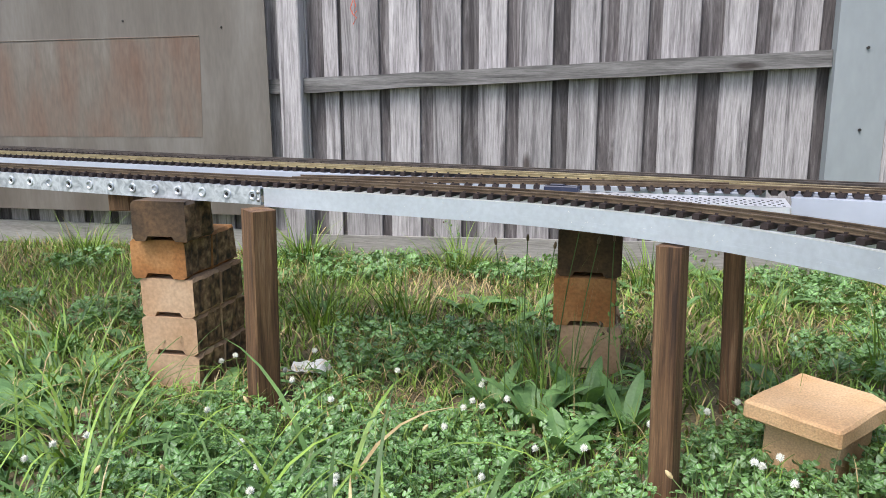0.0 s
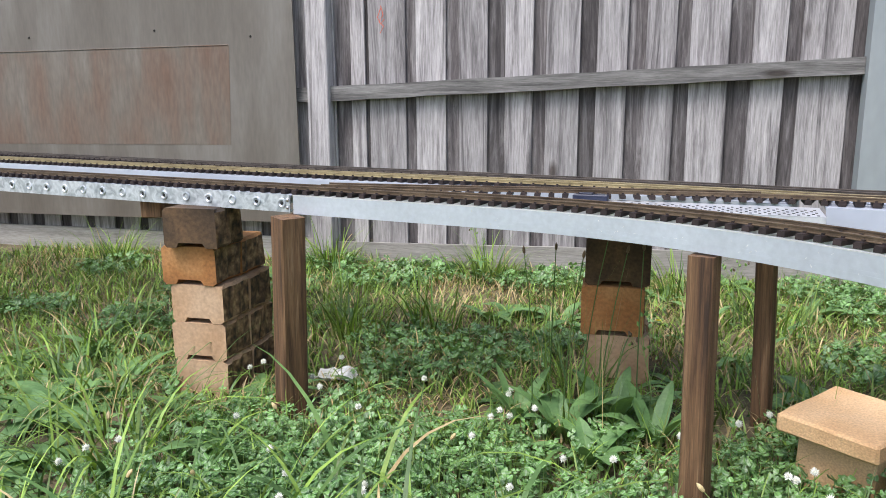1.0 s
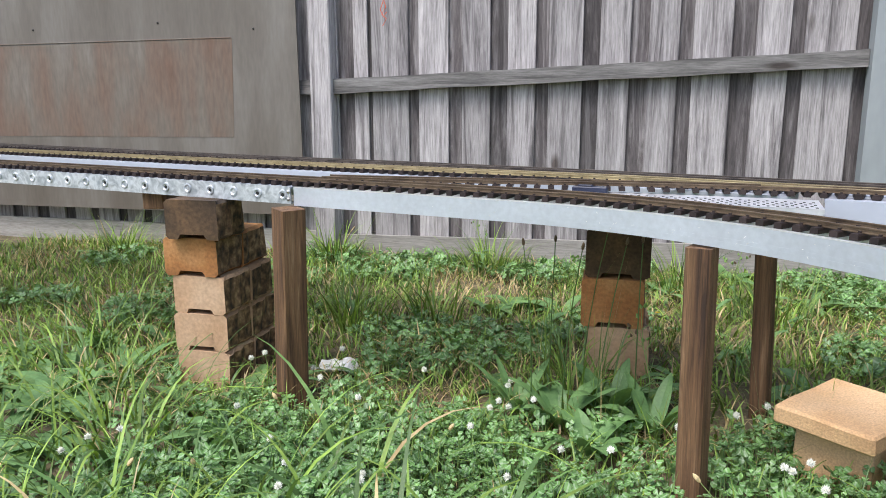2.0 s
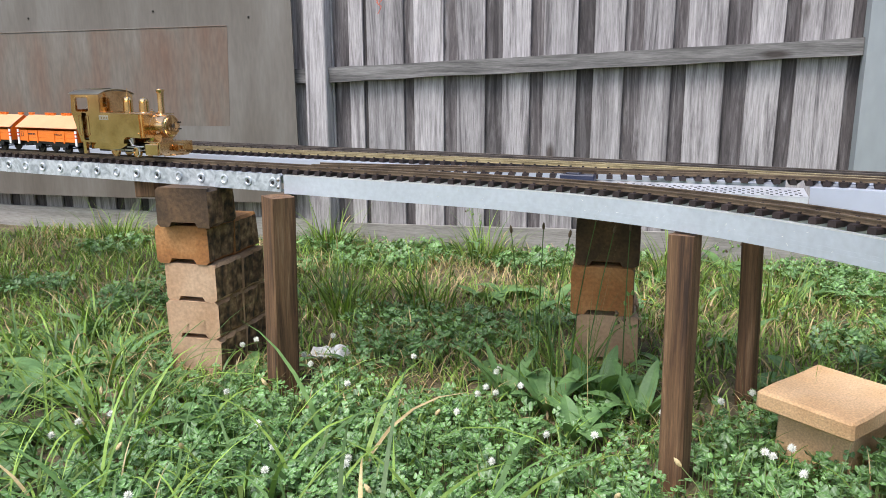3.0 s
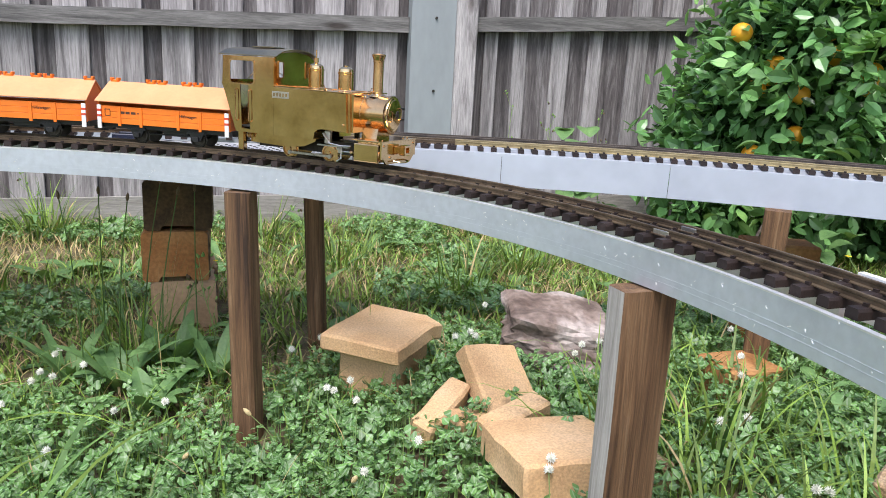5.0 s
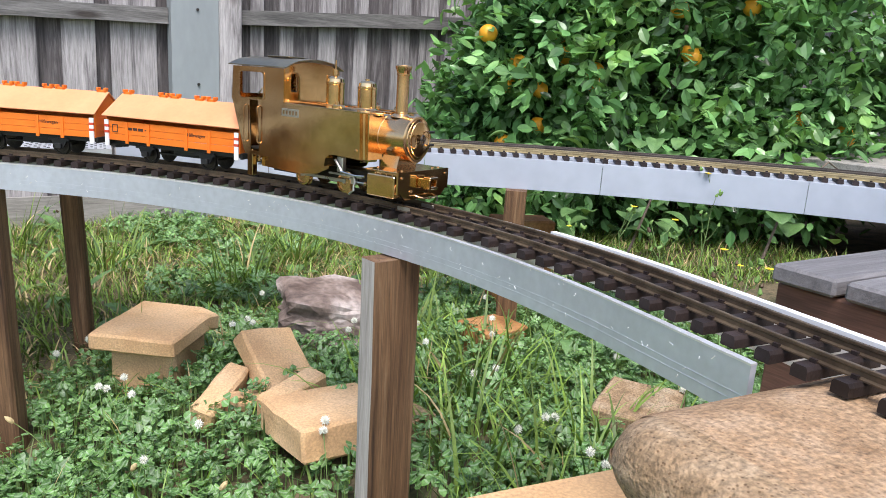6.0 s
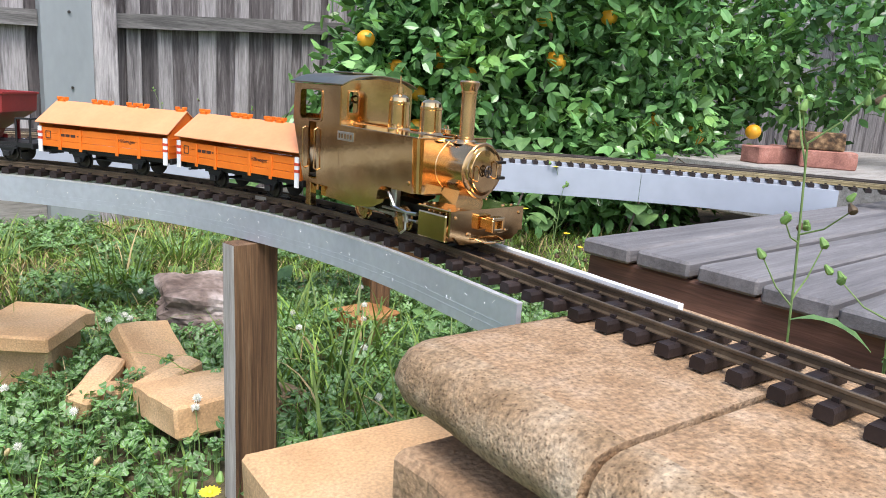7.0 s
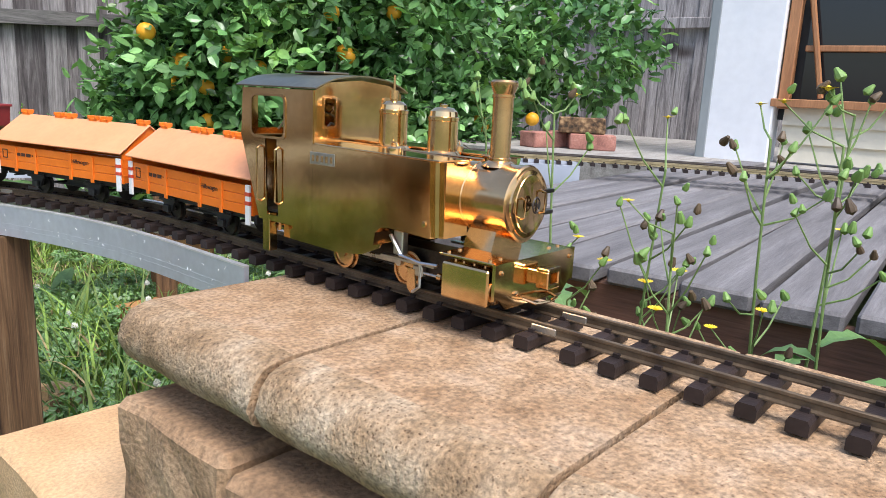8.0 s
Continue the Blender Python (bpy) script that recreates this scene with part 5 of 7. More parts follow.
    # running gear and front
    bm = bmesh.new()
    box(bm, (0.0, 0, 0.024), (0.27, 0.03, 0.022))
    P("main_frame", bm, M_DARKSTEEL)
    bm = bmesh.new()
    box(bm, (0.118, 0, 0.0462), (0.07, 0.1, 0.0022), bevel=0.0006)
    box(bm, (0.118, 0, 0.036), (0.069, 0.062, 0.018), bevel=0.001)
    P("front_deck", bm)
    for x in (0.092, 0.142):
        for y in (-0.044, -0.03, 0.03, 0.044):
            bm = bmesh.new()
            lathe(bm, [(0.0018, 0), (0.0018, 0.0012), (0, 0.0016)], 8, Matrix.Translation((x, y, 0.0473)))
            P("rivet", bm, M_COPPER)
    bm = bmesh.new()
    prism(bm, [(-0.053, 0.0475), (-0.053, 0.018), (-0.047, 0.0185), (-0.041, 0.013), (-0.036, 0.0085), (0.036, 0.0085), (0.041, 0.013), (0.047, 0.0185), (0.053, 0.018), (0.053, 0.0475)], 0.003, Matrix.Translation((0.153, 0, 0)) @ pose(0, 0, 0, 0, 0, 90))
    P("buffer_beam", bm, label="brass buffer beam with riveted plate")
    for y in (-0.045, -0.026, 0.026, 0.045):
        bm = bmesh.new()
        lathe(bm, [(0.002, 0), (0.002, 0.0012), (0, 0.0018)], 8, Matrix.Translation((0.1545, y, 0.040 if abs(y) > 0.03 else 0.020)) @ turn)
        P("rivet", bm, M_COPPER)
    bm = bmesh.new()
    box(bm, (0.158, 0, 0.031), (0.008, 0.016, 0.012), bevel=0.0008)
    for z in (0.0245, 0.0375):
        box(bm, (0.166, 0, z), (0.012, 0.02, 0.0045), bevel=0.001)
    for y in (-0.008, 0.008):
        box(bm, (0.166, y, 0.031), (0.012, 0.0045, 0.013), bevel=0.001)
    P("coupler", bm, M_BRASS, "slotted brass coupling block")
    bm = bmesh.new()
    tube(bm, [(0.1545, -0.018, 0.013), (0.166, -0.016, 0.011), (0.1685, 0.0, 0.0105), (0.166, 0.016, 0.011), (0.1545, 0.018, 0.013)], 0.0013, 6)
    P("hook_loop", bm, M_COPPER)
    for side in (-1, 1):
        bm = bmesh.new()
        box(bm, (0.1215, side * 0.0425, 0.0265), (0.054, 0.024, 0.03), bevel=0.0015)
        cyl = P("cylinder", bm, label="boxed brass cylinder")
        bm = bmesh.new()
        lathe(bm, [(0.0105, 0.148), (0.0105, 0.1495), (0.008, 0.1505), (0, 0.1508)], 20, Matrix.Translation((0, side * 0.0425, 0.0235)) @ turn)
        lathe(bm, [(0.009, 0.088), (0.006, 0.084), (0.003, 0.083), (0.003, 0.076), (0, 0.076)], 16, Matrix.Translation((0, side * 0.0425, 0.0235)) @ turn)
        tpart("end_cover", bm, M_COPPER, cyl, smooth=True)
        for i in range(4):
            bm = bmesh.new()
            lathe(bm, [(0.0016, 0), (0.0016, 0.001), (0, 0.0014)], 8, Matrix.Translation((0.104 + i * 0.011, side * 0.0425, 0.0415)))
            tpart("bolt", bm, M_COPPER, cyl)
        bm = bmesh.new()
        rod(bm, (0.055, side * 0.043, 0.0235), (0.088, side * 0.043, 0.0235), 0.0014, n=8)
        P("piston_rod", bm, M_STEEL)
        bm = bmesh.new()
        box(bm, (0.058, side * 0.043, 0.0245), (0.010, 0.006, 0.009), bevel=0.0008)
        box(bm, (0.046, side * 0.043, 0.031), (0.055, 0.005, 0.0022))
        P("crosshead", bm, M_STEEL)
        bm = bmesh.new()
        box(bm, (0.036, side * 0.041, 0.045), (0.010, 0.008, 0.022), pose(0, 0, 0, 0, 0, 0), bevel=0.001)
        rod(bm, (0.03, side * 0.047, 0.052), (0.042, side * 0.047, 0.034), 0.0018, n=6)
        tube(bm, [(0.04, side * 0.048, 0.036), (0.062, side * 0.048, 0.033), (0.078, side * 0.047, 0.034)], 0.0014, 6)
        tube(bm, [(0.062, side * 0.048, 0.033), (0.063, side * 0.049, 0.012), (0.056, side * 0.049, 0.006)], 0.0014, 6)
        P("valve_gear", bm, M_STEEL, "steel valve gear links")
        bm = bmesh.new()
        prism(bm, [(0.048, 0.026), (0.056, 0.026), (0.058, 0.008), (0.053, 0.004), (0.048, 0.008)], 0.002, Matrix.Translation((0, side * 0.046, 0)))
        P("link_plate", bm, M_COPPER)
    return loco


SHAPE["loco"] = True
loco = build_loco()
SHAPE["loco"] = False
LOCO_AXLES = [(wheelset(loco, x, 0.0148, M_COPPER, True), x, 0.0148) for x in (-0.058, 0.028)]


def build_rods(parent):
    rods = []
    for side in (-1, 1):
        bm = bmesh.new()
        box(bm, (-0.015, side * 0.0305 / K, 0.0), (0.09, 0.0022, 0.0045), bevel=0.0006)
        for x in (-0.058, 0.028):
            rod(bm, (x, side * 0.029 / K, 0), (x, side * 0.033 / K, 0), 0.0036, n=10)
        rods.append((tpart("coupling_rod", bm, M_STEEL, parent, "bright steel coupling rod"), side))
    return rods


LOCO_RODS = build_rods(loco)


def lettering(text, size, m, material, parent):
    cu = bpy.data.curves.new("lettering", "FONT")
    cu.body, cu.size, cu.extrude, cu.align_x, cu.align_y = text, size, 0.0002, "CENTER", "CENTER"
    tmp = bpy.data.objects.new("tmp", cu)
    me = bpy.data.meshes.new_from_object(tmp)
    bpy.data.objects.remove(tmp)
    me.materials.clear()
    me.materials.append(material)
    ob = new("lettering", me)
    ob.parent = parent
    ob.matrix_basis = m
    return ob


def build_frame_under(w, length, base):
    """Black underframe with couplers, axle guards and brake gear."""
    bm = bmesh.new()
    for y in (-0.03, 0.03):
        box(bm, (0, y, 0.031), (length, 0.004, 0.009), bevel=0.0005)
    box(bm, (0, 0, 0.033), (length, 0.05, 0.004))
    for x in (-length / 2, length / 2):
        box(bm, (x, 0, 0.031), (0.004, 0.085, 0.010), bevel=0.0005)
    tpart("underframe", bm, M_BLACK, w, "black underframe")
    for ax in base:
        for y in (-0.033, 0.033):
            bm = bmesh.new()
            prism(bm, [(-0.016, 0.03), (0.016, 0.03), (0.007, 0.012), (-0.007, 0.012)], 0.003, Matrix.Translation((ax, y, 0)))
            box(bm, (ax, y * 1.1, 0.0155), (0.011, 0.006, 0.009), bevel=0.001)
            box(bm, (ax, y * 1.06, 0.026), (0.036, 0.003, 0.003))
            tpart("axle_guard", bm, M_BLACK, w)
    for s in (-1, 1):
        bm = bmesh.new()
        box(bm, (s * (length / 2 + 0.006), 0, 0.022), (0.02, 0.01, 0.006), bevel=0.001)
        tube(bm, [(s * (length / 2 + 0.012), -0.012, 0.018), (s * (length / 2 + 0.02), 0.0, 0.018), (s * (length / 2 + 0.012), 0.012, 0.018)], 0.0012, 5)
        tpart("coupling", bm, M_BLACK, w)
    bm = bmesh.new()
    box(bm, (0.01, 0, 0.022), (0.05, 0.04, 0.012), bevel=0.002)
    rod(bm, (-0.05, 0.02, 0.018), (0.06, 0.02, 0.018), 0.0015, n=6)
    rod(bm, (-0.05, -0.02, 0.018), (0.06, -0.02, 0.018), 0.0015, n=6)
    tpart("brake_gear", bm, M_BLACK, w)


def build_orange_wagon():
    w = thing("lidded_wagon", "orange plastic lidded goods wagon coupled in the model train", "wagon", group="orange wagons of the train")
    L, W = 0.126, 0.0445
    build_frame_under(w, 2 * L + 0.004, (-0.058, 0.058))
    for side in (-1, 1):
        for i, z in enumerate((0.0405, 0.0515, 0.0625)):
            bm = bmesh.new()
            box(bm, (0, side * W, z), (2 * L, 0.003, 0.0106), bevel=0.0005)
            tpart("plank", bm, M_ORANGE, w)
        for x in (-0.084, -0.042, 0.03, 0.072):
            bm = bmesh.new()
            box(bm, (x, side * (W + 0.0022), 0.049), (0.0055, 0.0022, 0.036), bevel=0.0004)
            tpart("stake", bm, M_ORANGE, w)
        for x in (-L + 0.003, L - 0.003):
            bm = bmesh.new()
            box(bm, (x, side * (W + 0.0032), 0.047), (0.0075, 0.003, 0.044), bevel=0.0005)
            post = tpart("marker_post", bm, M_WHITE, w, "white corner post with red bands")
            for z in (0.049, 0.059):
                bm = bmesh.new()
                box(bm, (x, side * (W + 0.0034), z), (0.0079, 0.0032, 0.0042))
                tpart("red_band", bm, M_REDSTRIPE, post)
        for x in (-0.078, 0.0, 0.078):
            bm = bmesh.new()
            box(bm, (x, side * (W + 0.0035), 0.0765), (0.009, 0.004, 0.002), bevel=0.0004)
            tpart("lid_catch", bm, M_ORANGE, w)
        s = -1 if side < 0 else 1
        face = pose(0, 0, 0, 90, 0, 0) if side < 0 else pose(0, 0, 0, 90, 0, 180)
        at = lambda x, z: Matrix.Translation((s * -x * K, side * (W + 0.0018) * K, z * K)) @ face if side > 0 else Matrix.Translation((x * K, side * (W + 0.0018) * K, z * K)) @ face
        lettering("Hilfswagen", 0.0075, at(0.051, 0.057), M_INK, w)
        x = -0.066 if side < 0 else 0.066
        for dx, ww in ((-0.012, 0.008), (-0.002, 0.008), (0.009, 0.009), (0.022, 0.010)):
            bm = bmesh.new()
            box(bm, (x + (dx if side < 0 else -dx), side * (W + 0.0017), 0.0565), (ww, 0.0005, 0.0045 if dx < 0.015 else 0.0018))
            tpart("number_bar", bm, M_INK, w)
        bm = bmesh.new()
        ring(bm, rounded(-0.113, -0.102, 0.049, 0.062, 0.001), 0.2, side * (W + 0.0016), 0.001)
        tpart("panel_outline", bm, M_INK, w)
    for s in (-1, 1):
        bm = bmesh.new()
        prism(bm, [(-W, 0.035), (W, 0.035), (W, 0.073), (0.004, 0.109), (-0.004, 0.109), (-W, 0.073)], 0.003, Matrix.Translation((s * L, 0, 0)) @ pose(0, 0, 0, 0, 0, 90))
        for z in (0.046, 0.057, 0.068, 0.08):
            box(bm, (s * (L + 0.0014), 0, z), (0.0014, 2 * W * (1 if z < 0.07 else 0.75), 0.0012))
        tpart("end_wall", bm, M_ORANGE, w)
        bm = bmesh.new()
        slope = math.degrees(math.atan2(0.037, 0.052))
        box(bm, (0, s * 0.0255, 0.0935), (2 * L + 0.008, 0.063, 0.0022), None, bevel=0.0006)
        for v in bm.verts:
            v.co = Vector((0, s * 0.0255, 0.0935)) + pose(0, 0, 0, -s * slope).to_3x3() @ (v.co - Vector((0, s * 0.0255, 0.0935)))
        lid = tpart("lid", bm, M_ORANGELID, w, "faded pale-orange sloping lid")
        for x in (-0.06, 0.06):
            bm = bmesh.new()
            for k in range(11):
                y = 0.006 + 0.0042 * k
                box(bm, (x, s * y, 0.1115 - y * 0.711 - 0.0034 + 0.0016), (0.0012, 0.0016, 0.001))
            tpart("rivet_row", bm, M_ORANGELID, lid)
    for x in (-0.118, -0.046, -0.024, 0.024, 0.046, 0.118):
        bm = bmesh.new()
        box(bm, (x, 0, 0.1125), (0.017, 0.006, 0.005), bevel=0.0006)
        for dx in (-0.0065, 0.0065):
            box(bm, (x + dx, 0, 0.1165), (0.004, 0.010, 0.005), bevel=0.0006)
        tpart("hinge", bm, M_ORANGE, w)
    return w


LONG["x"] = 1.05
wagon_one = build_orange_wagon()
LONG["x"] = 1.0
wagon_two = copy_thing(wagon_one, Matrix())
WAGON_AXLES = []
for w in (wagon_one, wagon_two):
    WAGON_AXLES.append([(wheelset(w, x, 0.0148, M_DARKSTEEL, False), x, 0.0148) for x in (-0.0592, 0.0592)])


def build_hopper():
    w = thing("hopper_wagon", "dark red hopper wagon with black end platforms in the model train", "wagon")
    build_frame_under(w, 0.30, (-0.1, 0.1))
    bm = bmesh.new()
    rings = []
    for x, y, z in ((0.042, 0.032, 0.02), (0.05, 0.04, 0.052), (0.105, 0.05, 0.088), (0.107, 0.051, 0.121)):
        rings.append([bm.verts.new((sx * x, sy * y, z)) for sx, sy in ((-1, -1), (1, -1), (1, 1), (-1, 1))])
    for a, b in zip(rings, rings[1:]):
        for i in range(4):
            bm.faces.new((a[i], a[(i + 1) % 4], b[(i + 1) % 4], b[i]))
    bm.faces.new(rings[0][::-1])
    inner = [bm.verts.new((v.co.x * 0.96, v.co.y * 0.94, v.co.z)) for v in rings[-1]]
    low = [bm.verts.new((v.co.x * 0.9, v.co.y * 0.9, 0.09)) for v in rings[-1]]
    for i in range(4):
        bm.faces.new((rings[-1][i], rings[-1][(i + 1) % 4], inner[(i + 1) % 4], inner[i]))
        bm.faces.new((inner[i], inner[(i + 1) % 4], low[(i + 1) % 4], low[i]))
    bm.faces.new(low)
    tpart("hopper", bm, M_HOPPER, w, "flared dark red hopper body")
    bm = bmesh.new()
    for s in (-1, 1):
        box(bm, (0, s * 0.052, 0.120), (0.218, 0.003, 0.004), bevel=0.0005)
        box(bm, (s * 0.108, 0, 0.120), (0.003, 0.106, 0.004), bevel=0.0005)
    tpart("rim", bm, M_HOPPER, w)
    for s in (-1, 1):
        for x in (-0.07, 0.07):
            bm = bmesh.new()
            box(bm, (x, s * 0.047, 0.06), (0.006, 0.004, 0.055), bevel=0.0006)
            tpart("side_stanchion", bm, M_HOPPER, w)
        bm = bmesh.new()
        box(bm, (0, s * 0.045, 0.032), (0.10, 0.003, 0.02), bevel=0.0006)
        tpart("door_plate", bm, M_HOPPER, w)
        bm = bmesh.new()
        for y in (-0.038, 0.038):
            rod(bm, (s * 0.145, y, 0.036), (s * 0.145, y, 0.078), 0.0018, n=6)
            rod(bm, (s * 0.12, y, 0.036), (s * 0.12, y, 0.078), 0.0018, n=6)
            rod(bm, (s * 0.12, y, 0.078), (s * 0.145, y, 0.078), 0.0018, n=6)
        rod(bm, (s * 0.145, -0.038, 0.078), (s * 0.145, 0.038, 0.078), 0.0018, n=6)
        tpart("platform_railing", bm, M_BLACK, w, "black end-platform railing")
    return w


hopper = build_hopper()
HOPPER_AXLES = [(wheelset(hopper, x, 0.0148, M_DARKSTEEL, False), x, 0.0148) for x in (-0.1, 0.1)]


# ---- plants ----
def leaf_mat(name, stops, island=0.3, rough=0.5, scale=20, bump=0.1, trans=0.0):
    m = mat(name, stops, scale=scale, rough=rough, bump=bump, fine=0.12, island=island, spec=0.4)
    t = m.node_tree
    bsdf = t.nodes["Principled BSDF"]
    out = t.nodes["Material Output"]
    tr = t.nodes.new("ShaderNodeBsdfTranslucent")
    mix = t.nodes.new("ShaderNodeMixShader")
    mix.inputs[0].default_value = 0.16
    src = bsdf.inputs["Base Color"].links[0].from_socket
    bright = t.nodes.new("ShaderNodeVectorMath")
    bright.operation = "MULTIPLY"
    bright.inputs[1].default_value = (1.5, 1.45, 0.7)
    t.links.new(src, bright.inputs[0])
    t.links.new(bright.outputs[0], tr.inputs[0])
    t.links.new(bsdf.outputs[0], mix.inputs[1])
    t.links.new(tr.outputs[0], mix.inputs[2])
    t.links.new(mix.outputs[0], out.inputs[0])
    return m


M_CLOVER = leaf_mat("clover leaf", [(0.3, (0.075, 0.165, 0.048)), (0.7, (0.155, 0.295, 0.086))], island=0.42, rough=0.4)
M_CLOVERPALE = leaf_mat("clover chevron", [(0.3, (0.183, 0.283, 0.145)), (0.7, (0.261, 0.363, 0.207))])
M_GRASS = leaf_mat("grass blade", [(0.3, (0.1, 0.18, 0.03)), (0.7, (0.24, 0.35, 0.065))], island=0.55, scale=9)
M_GRASSDARK = leaf_mat("dark grass blade", [(0.3, (0.05, 0.11, 0.03)), (0.7, (0.12, 0.21, 0.055))], island=0.4, scale=9)
M_STRAW = leaf_mat("dry straw", [(0.3, (0.36, 0.26, 0.12)), (0.7, (0.5, 0.4, 0.22))], island=0.35)
M_DOCK = leaf_mat("broad weed leaf", [(0.3, (0.078, 0.16, 0.055)), (0.7, (0.155, 0.275, 0.095))], island=0.25)
M_STEM = leaf_mat("green stem", [(0.3, (0.162, 0.26, 0.0811)), (0.7, (0.249, 0.357, 0.127))], island=0.1)
M_BUD = leaf_mat("weed bud", [(0.3, (0.12, 0.22, 0.05)), (0.7, (0.2, 0.33, 0.1))], island=0.3)
M_BROWNBUD = leaf_mat("withered bud", [(0.3, (0.06, 0.04, 0.025)), (0.7, (0.13, 0.09, 0.05))], island=0.3)
M_YELLOW = mat("yellow petals", [(0.3, (0.78, 0.55, 0.02)), (0.7, (0.85, 0.66, 0.05))], scale=60, rough=0.6, bump=0.1, fine=0.1, island=0.15)
M_PETAL = mat("white clover florets", [(0.3, (0.62, 0.62, 0.52)), (0.7, (0.8, 0.8, 0.74))], scale=90, rough=0.7, bump=0.2, fine=0.15, island=0.2)
M_CITRUS = leaf_mat("citrus leaf", [(0.3, (0.07, 0.17, 0.062)), (0.6, (0.165, 0.33, 0.11)), (0.8, (0.37, 0.58, 0.16))], island=0.65, rough=0.22, scale=3)
M_FRUIT = mat("orange fruit peel", [(0.3, (0.8, 0.32, 0.01)), (0.7, (0.88, 0.44, 0.03))], scale=8, rough=0.42, bump=0.3, bump_scale=220, fine=0.05)
M_UNRIPE = mat("green fruit peel", [(0.3, (0.1, 0.2, 0.03)), (0.7, (0.17, 0.29, 0.05))], scale=8, rough=0.42, bump=0.2, bump_scale=220, fine=0.05)
M_BARK = mat("grey-brown bark", [(0.3, (0.08, 0.06, 0.045)), (0.7, (0.19, 0.15, 0.115))], scale=20, rough=0.9, bump=0.7, fine=0.3)
NPR = np.random.default_rng(11)


def ground_array(x, y):
    return np.array([ground_z(float(a), float(b)) for a, b in zip(x, y)])


SOLID = [(0.71, 1.857, 0.085), (0.886, 1.64, 0.075), (0.885, 1.35, 0.078), (1.1, 1.83, 0.14), (1.44, 1.66, 0.07), (1.41, 1.16, 0.09), (-0.752, 2.12, 0.12), (0.262, 2.47, 0.13), (0.875, 1.5, 0.06), (0.765, 1.588, 0.06), (0.43, 1.72, 0.055), (-0.433, 1.94, 0.05), (0.592, 2.12, 0.04), (0.857, 1.12, 0.06)]


def free(x, y, wall=True):
    """Where plants may stand: clear of the stones, the wall, the deck and the house."""
    ok = np.ones(len(x), bool)
    for cx, cy, r in SOLID:
        ok &= (x - cx) ** 2 + (y - cy) ** 2 > r * r
    ok &= ~((x > 0.6) & (y < 0.8) & (x < 1.22))
    ok &= ~((x > 1.26) & (y < 0.9))
    ok &= y < 3.67
    return ok


def scatter(n, x0, x1, y0, y1):
    x, y = NPR.uniform(x0, x1, n), NPR.uniform(y0, y1, n)
    k = free(x, y)
    return x[k], y[k]


def patchy(x, y, scale, seed):
    return np.array([noise.noise((float(a) * scale, float(b) * scale, seed)) for a, b in zip(x, y)])


def clover_mesh(name, x, y, z, size, label):
    """Three-part leaves on thin stalks, each leaflet with a pale chevron band."""
    n = len(x)
    prof = np.array([(0.0, 0.05), (0.42, 0.36), (0.6, 0.47), (0.85, 0.42), (1.0, 0.12)])
    idx = np.array([0, 1, 0, 0])
    yaw, tilt = NPR.uniform(0, 2 * np.pi, n), NPR.normal(0, 0.42, (n, 2))
    L = 5
    allv = []
    for k in range(3):
        a = yaw + k * 2 * np.pi / 3 + NPR.normal(0, 0.1, n)
        ca, sa = np.cos(a), np.sin(a)
        cup = NPR.uniform(-0.05, 0.3, n)
        for u, w in prof:
            for side in (-1, 0, 1):
                lx, ly = size * u, size * w * side
                lz = size * (cup * u * u * 0.6 + (0.16 if side else -0.02) * w - 0.12 * (u > 0.9))
                wx, wy = ca * lx - sa * ly, sa * lx + ca * ly
                allv.append(np.stack([x + wx, y + wy, z + lz + wx * tilt[:, 0] + wy * tilt[:, 1]], 1))
    per = len(allv)
    V = np.stack(allv, 1).reshape(-1, 3)
    f = []
    m = []
    for k in range(3):
        for i in range(L - 1):
            for s in range(2):
                p = k * 15 + i * 3 + s
                f.append((p, p + 3, p + 4, p + 1))
                m.append(idx[i])
    F = (np.array(f)[None] + (np.arange(n) * per)[:, None, None]).reshape(-1, 4)
    Mi = np.tile(m, n)
    # stalks
    st = len(V)
    w = 0.0009
    S = np.stack([np.stack([x - w, y, z - 0.055], 1), np.stack([x + w, y, z - 0.055], 1), np.stack([x + w, y, z], 1), np.stack([x - w, y, z], 1)], 1).reshape(-1, 3)
    V = np.concatenate([V, S])
    F = np.concatenate([F, (np.arange(4)[None] + st + 4 * np.arange(n)[:, None])])
    Mi = np.concatenate([Mi, np.full(n, 2)])
    ob = from_arrays(name, V.tolist(), F.tolist(), [M_CLOVER, M_CLOVERPALE, M_STEM], index=Mi.astype(np.int32))
    return tagged(ob, label, "clover", kind="stuff")


x, y = scatter(32000, -1.0, 2.2, 0.75, 2.15)
dens = patchy(x, y, 1.7, 3.0) + 0.55 - 0.9 * np.clip((y - 1.95) / 0.5, 0, 1) - 0.8 * np.clip((-0.35 - x) / 0.5, 0, 1)
k = dens > NPR.uniform(-0.1, 0.5, len(x))
x, y = x[k], y[k]
gz = ground_array(x, y)
h = NPR.uniform(0.006, 0.062, len(x)) + 0.022 * patchy(x, y, 5, 9.0)
clover_mesh("clover", x, y, gz + h, NPR.uniform(0.0085, 0.0155, len(x)), "dense low green clover with pale-banded leaflets covering the ground")
x, y = scatter(17000, -2.6, 3.2, 1.9, 3.66)
k = patchy(x, y, 2.2, 5.0) > 0.16
x, y = x[k], y[k]
clover_mesh("clover", x, y, ground_array(x, y) + NPR.uniform(0.02, 0.06, len(x)), NPR.uniform(0.01, 0.022, len(x)), "patchy low clover in rough grass towards the fence")


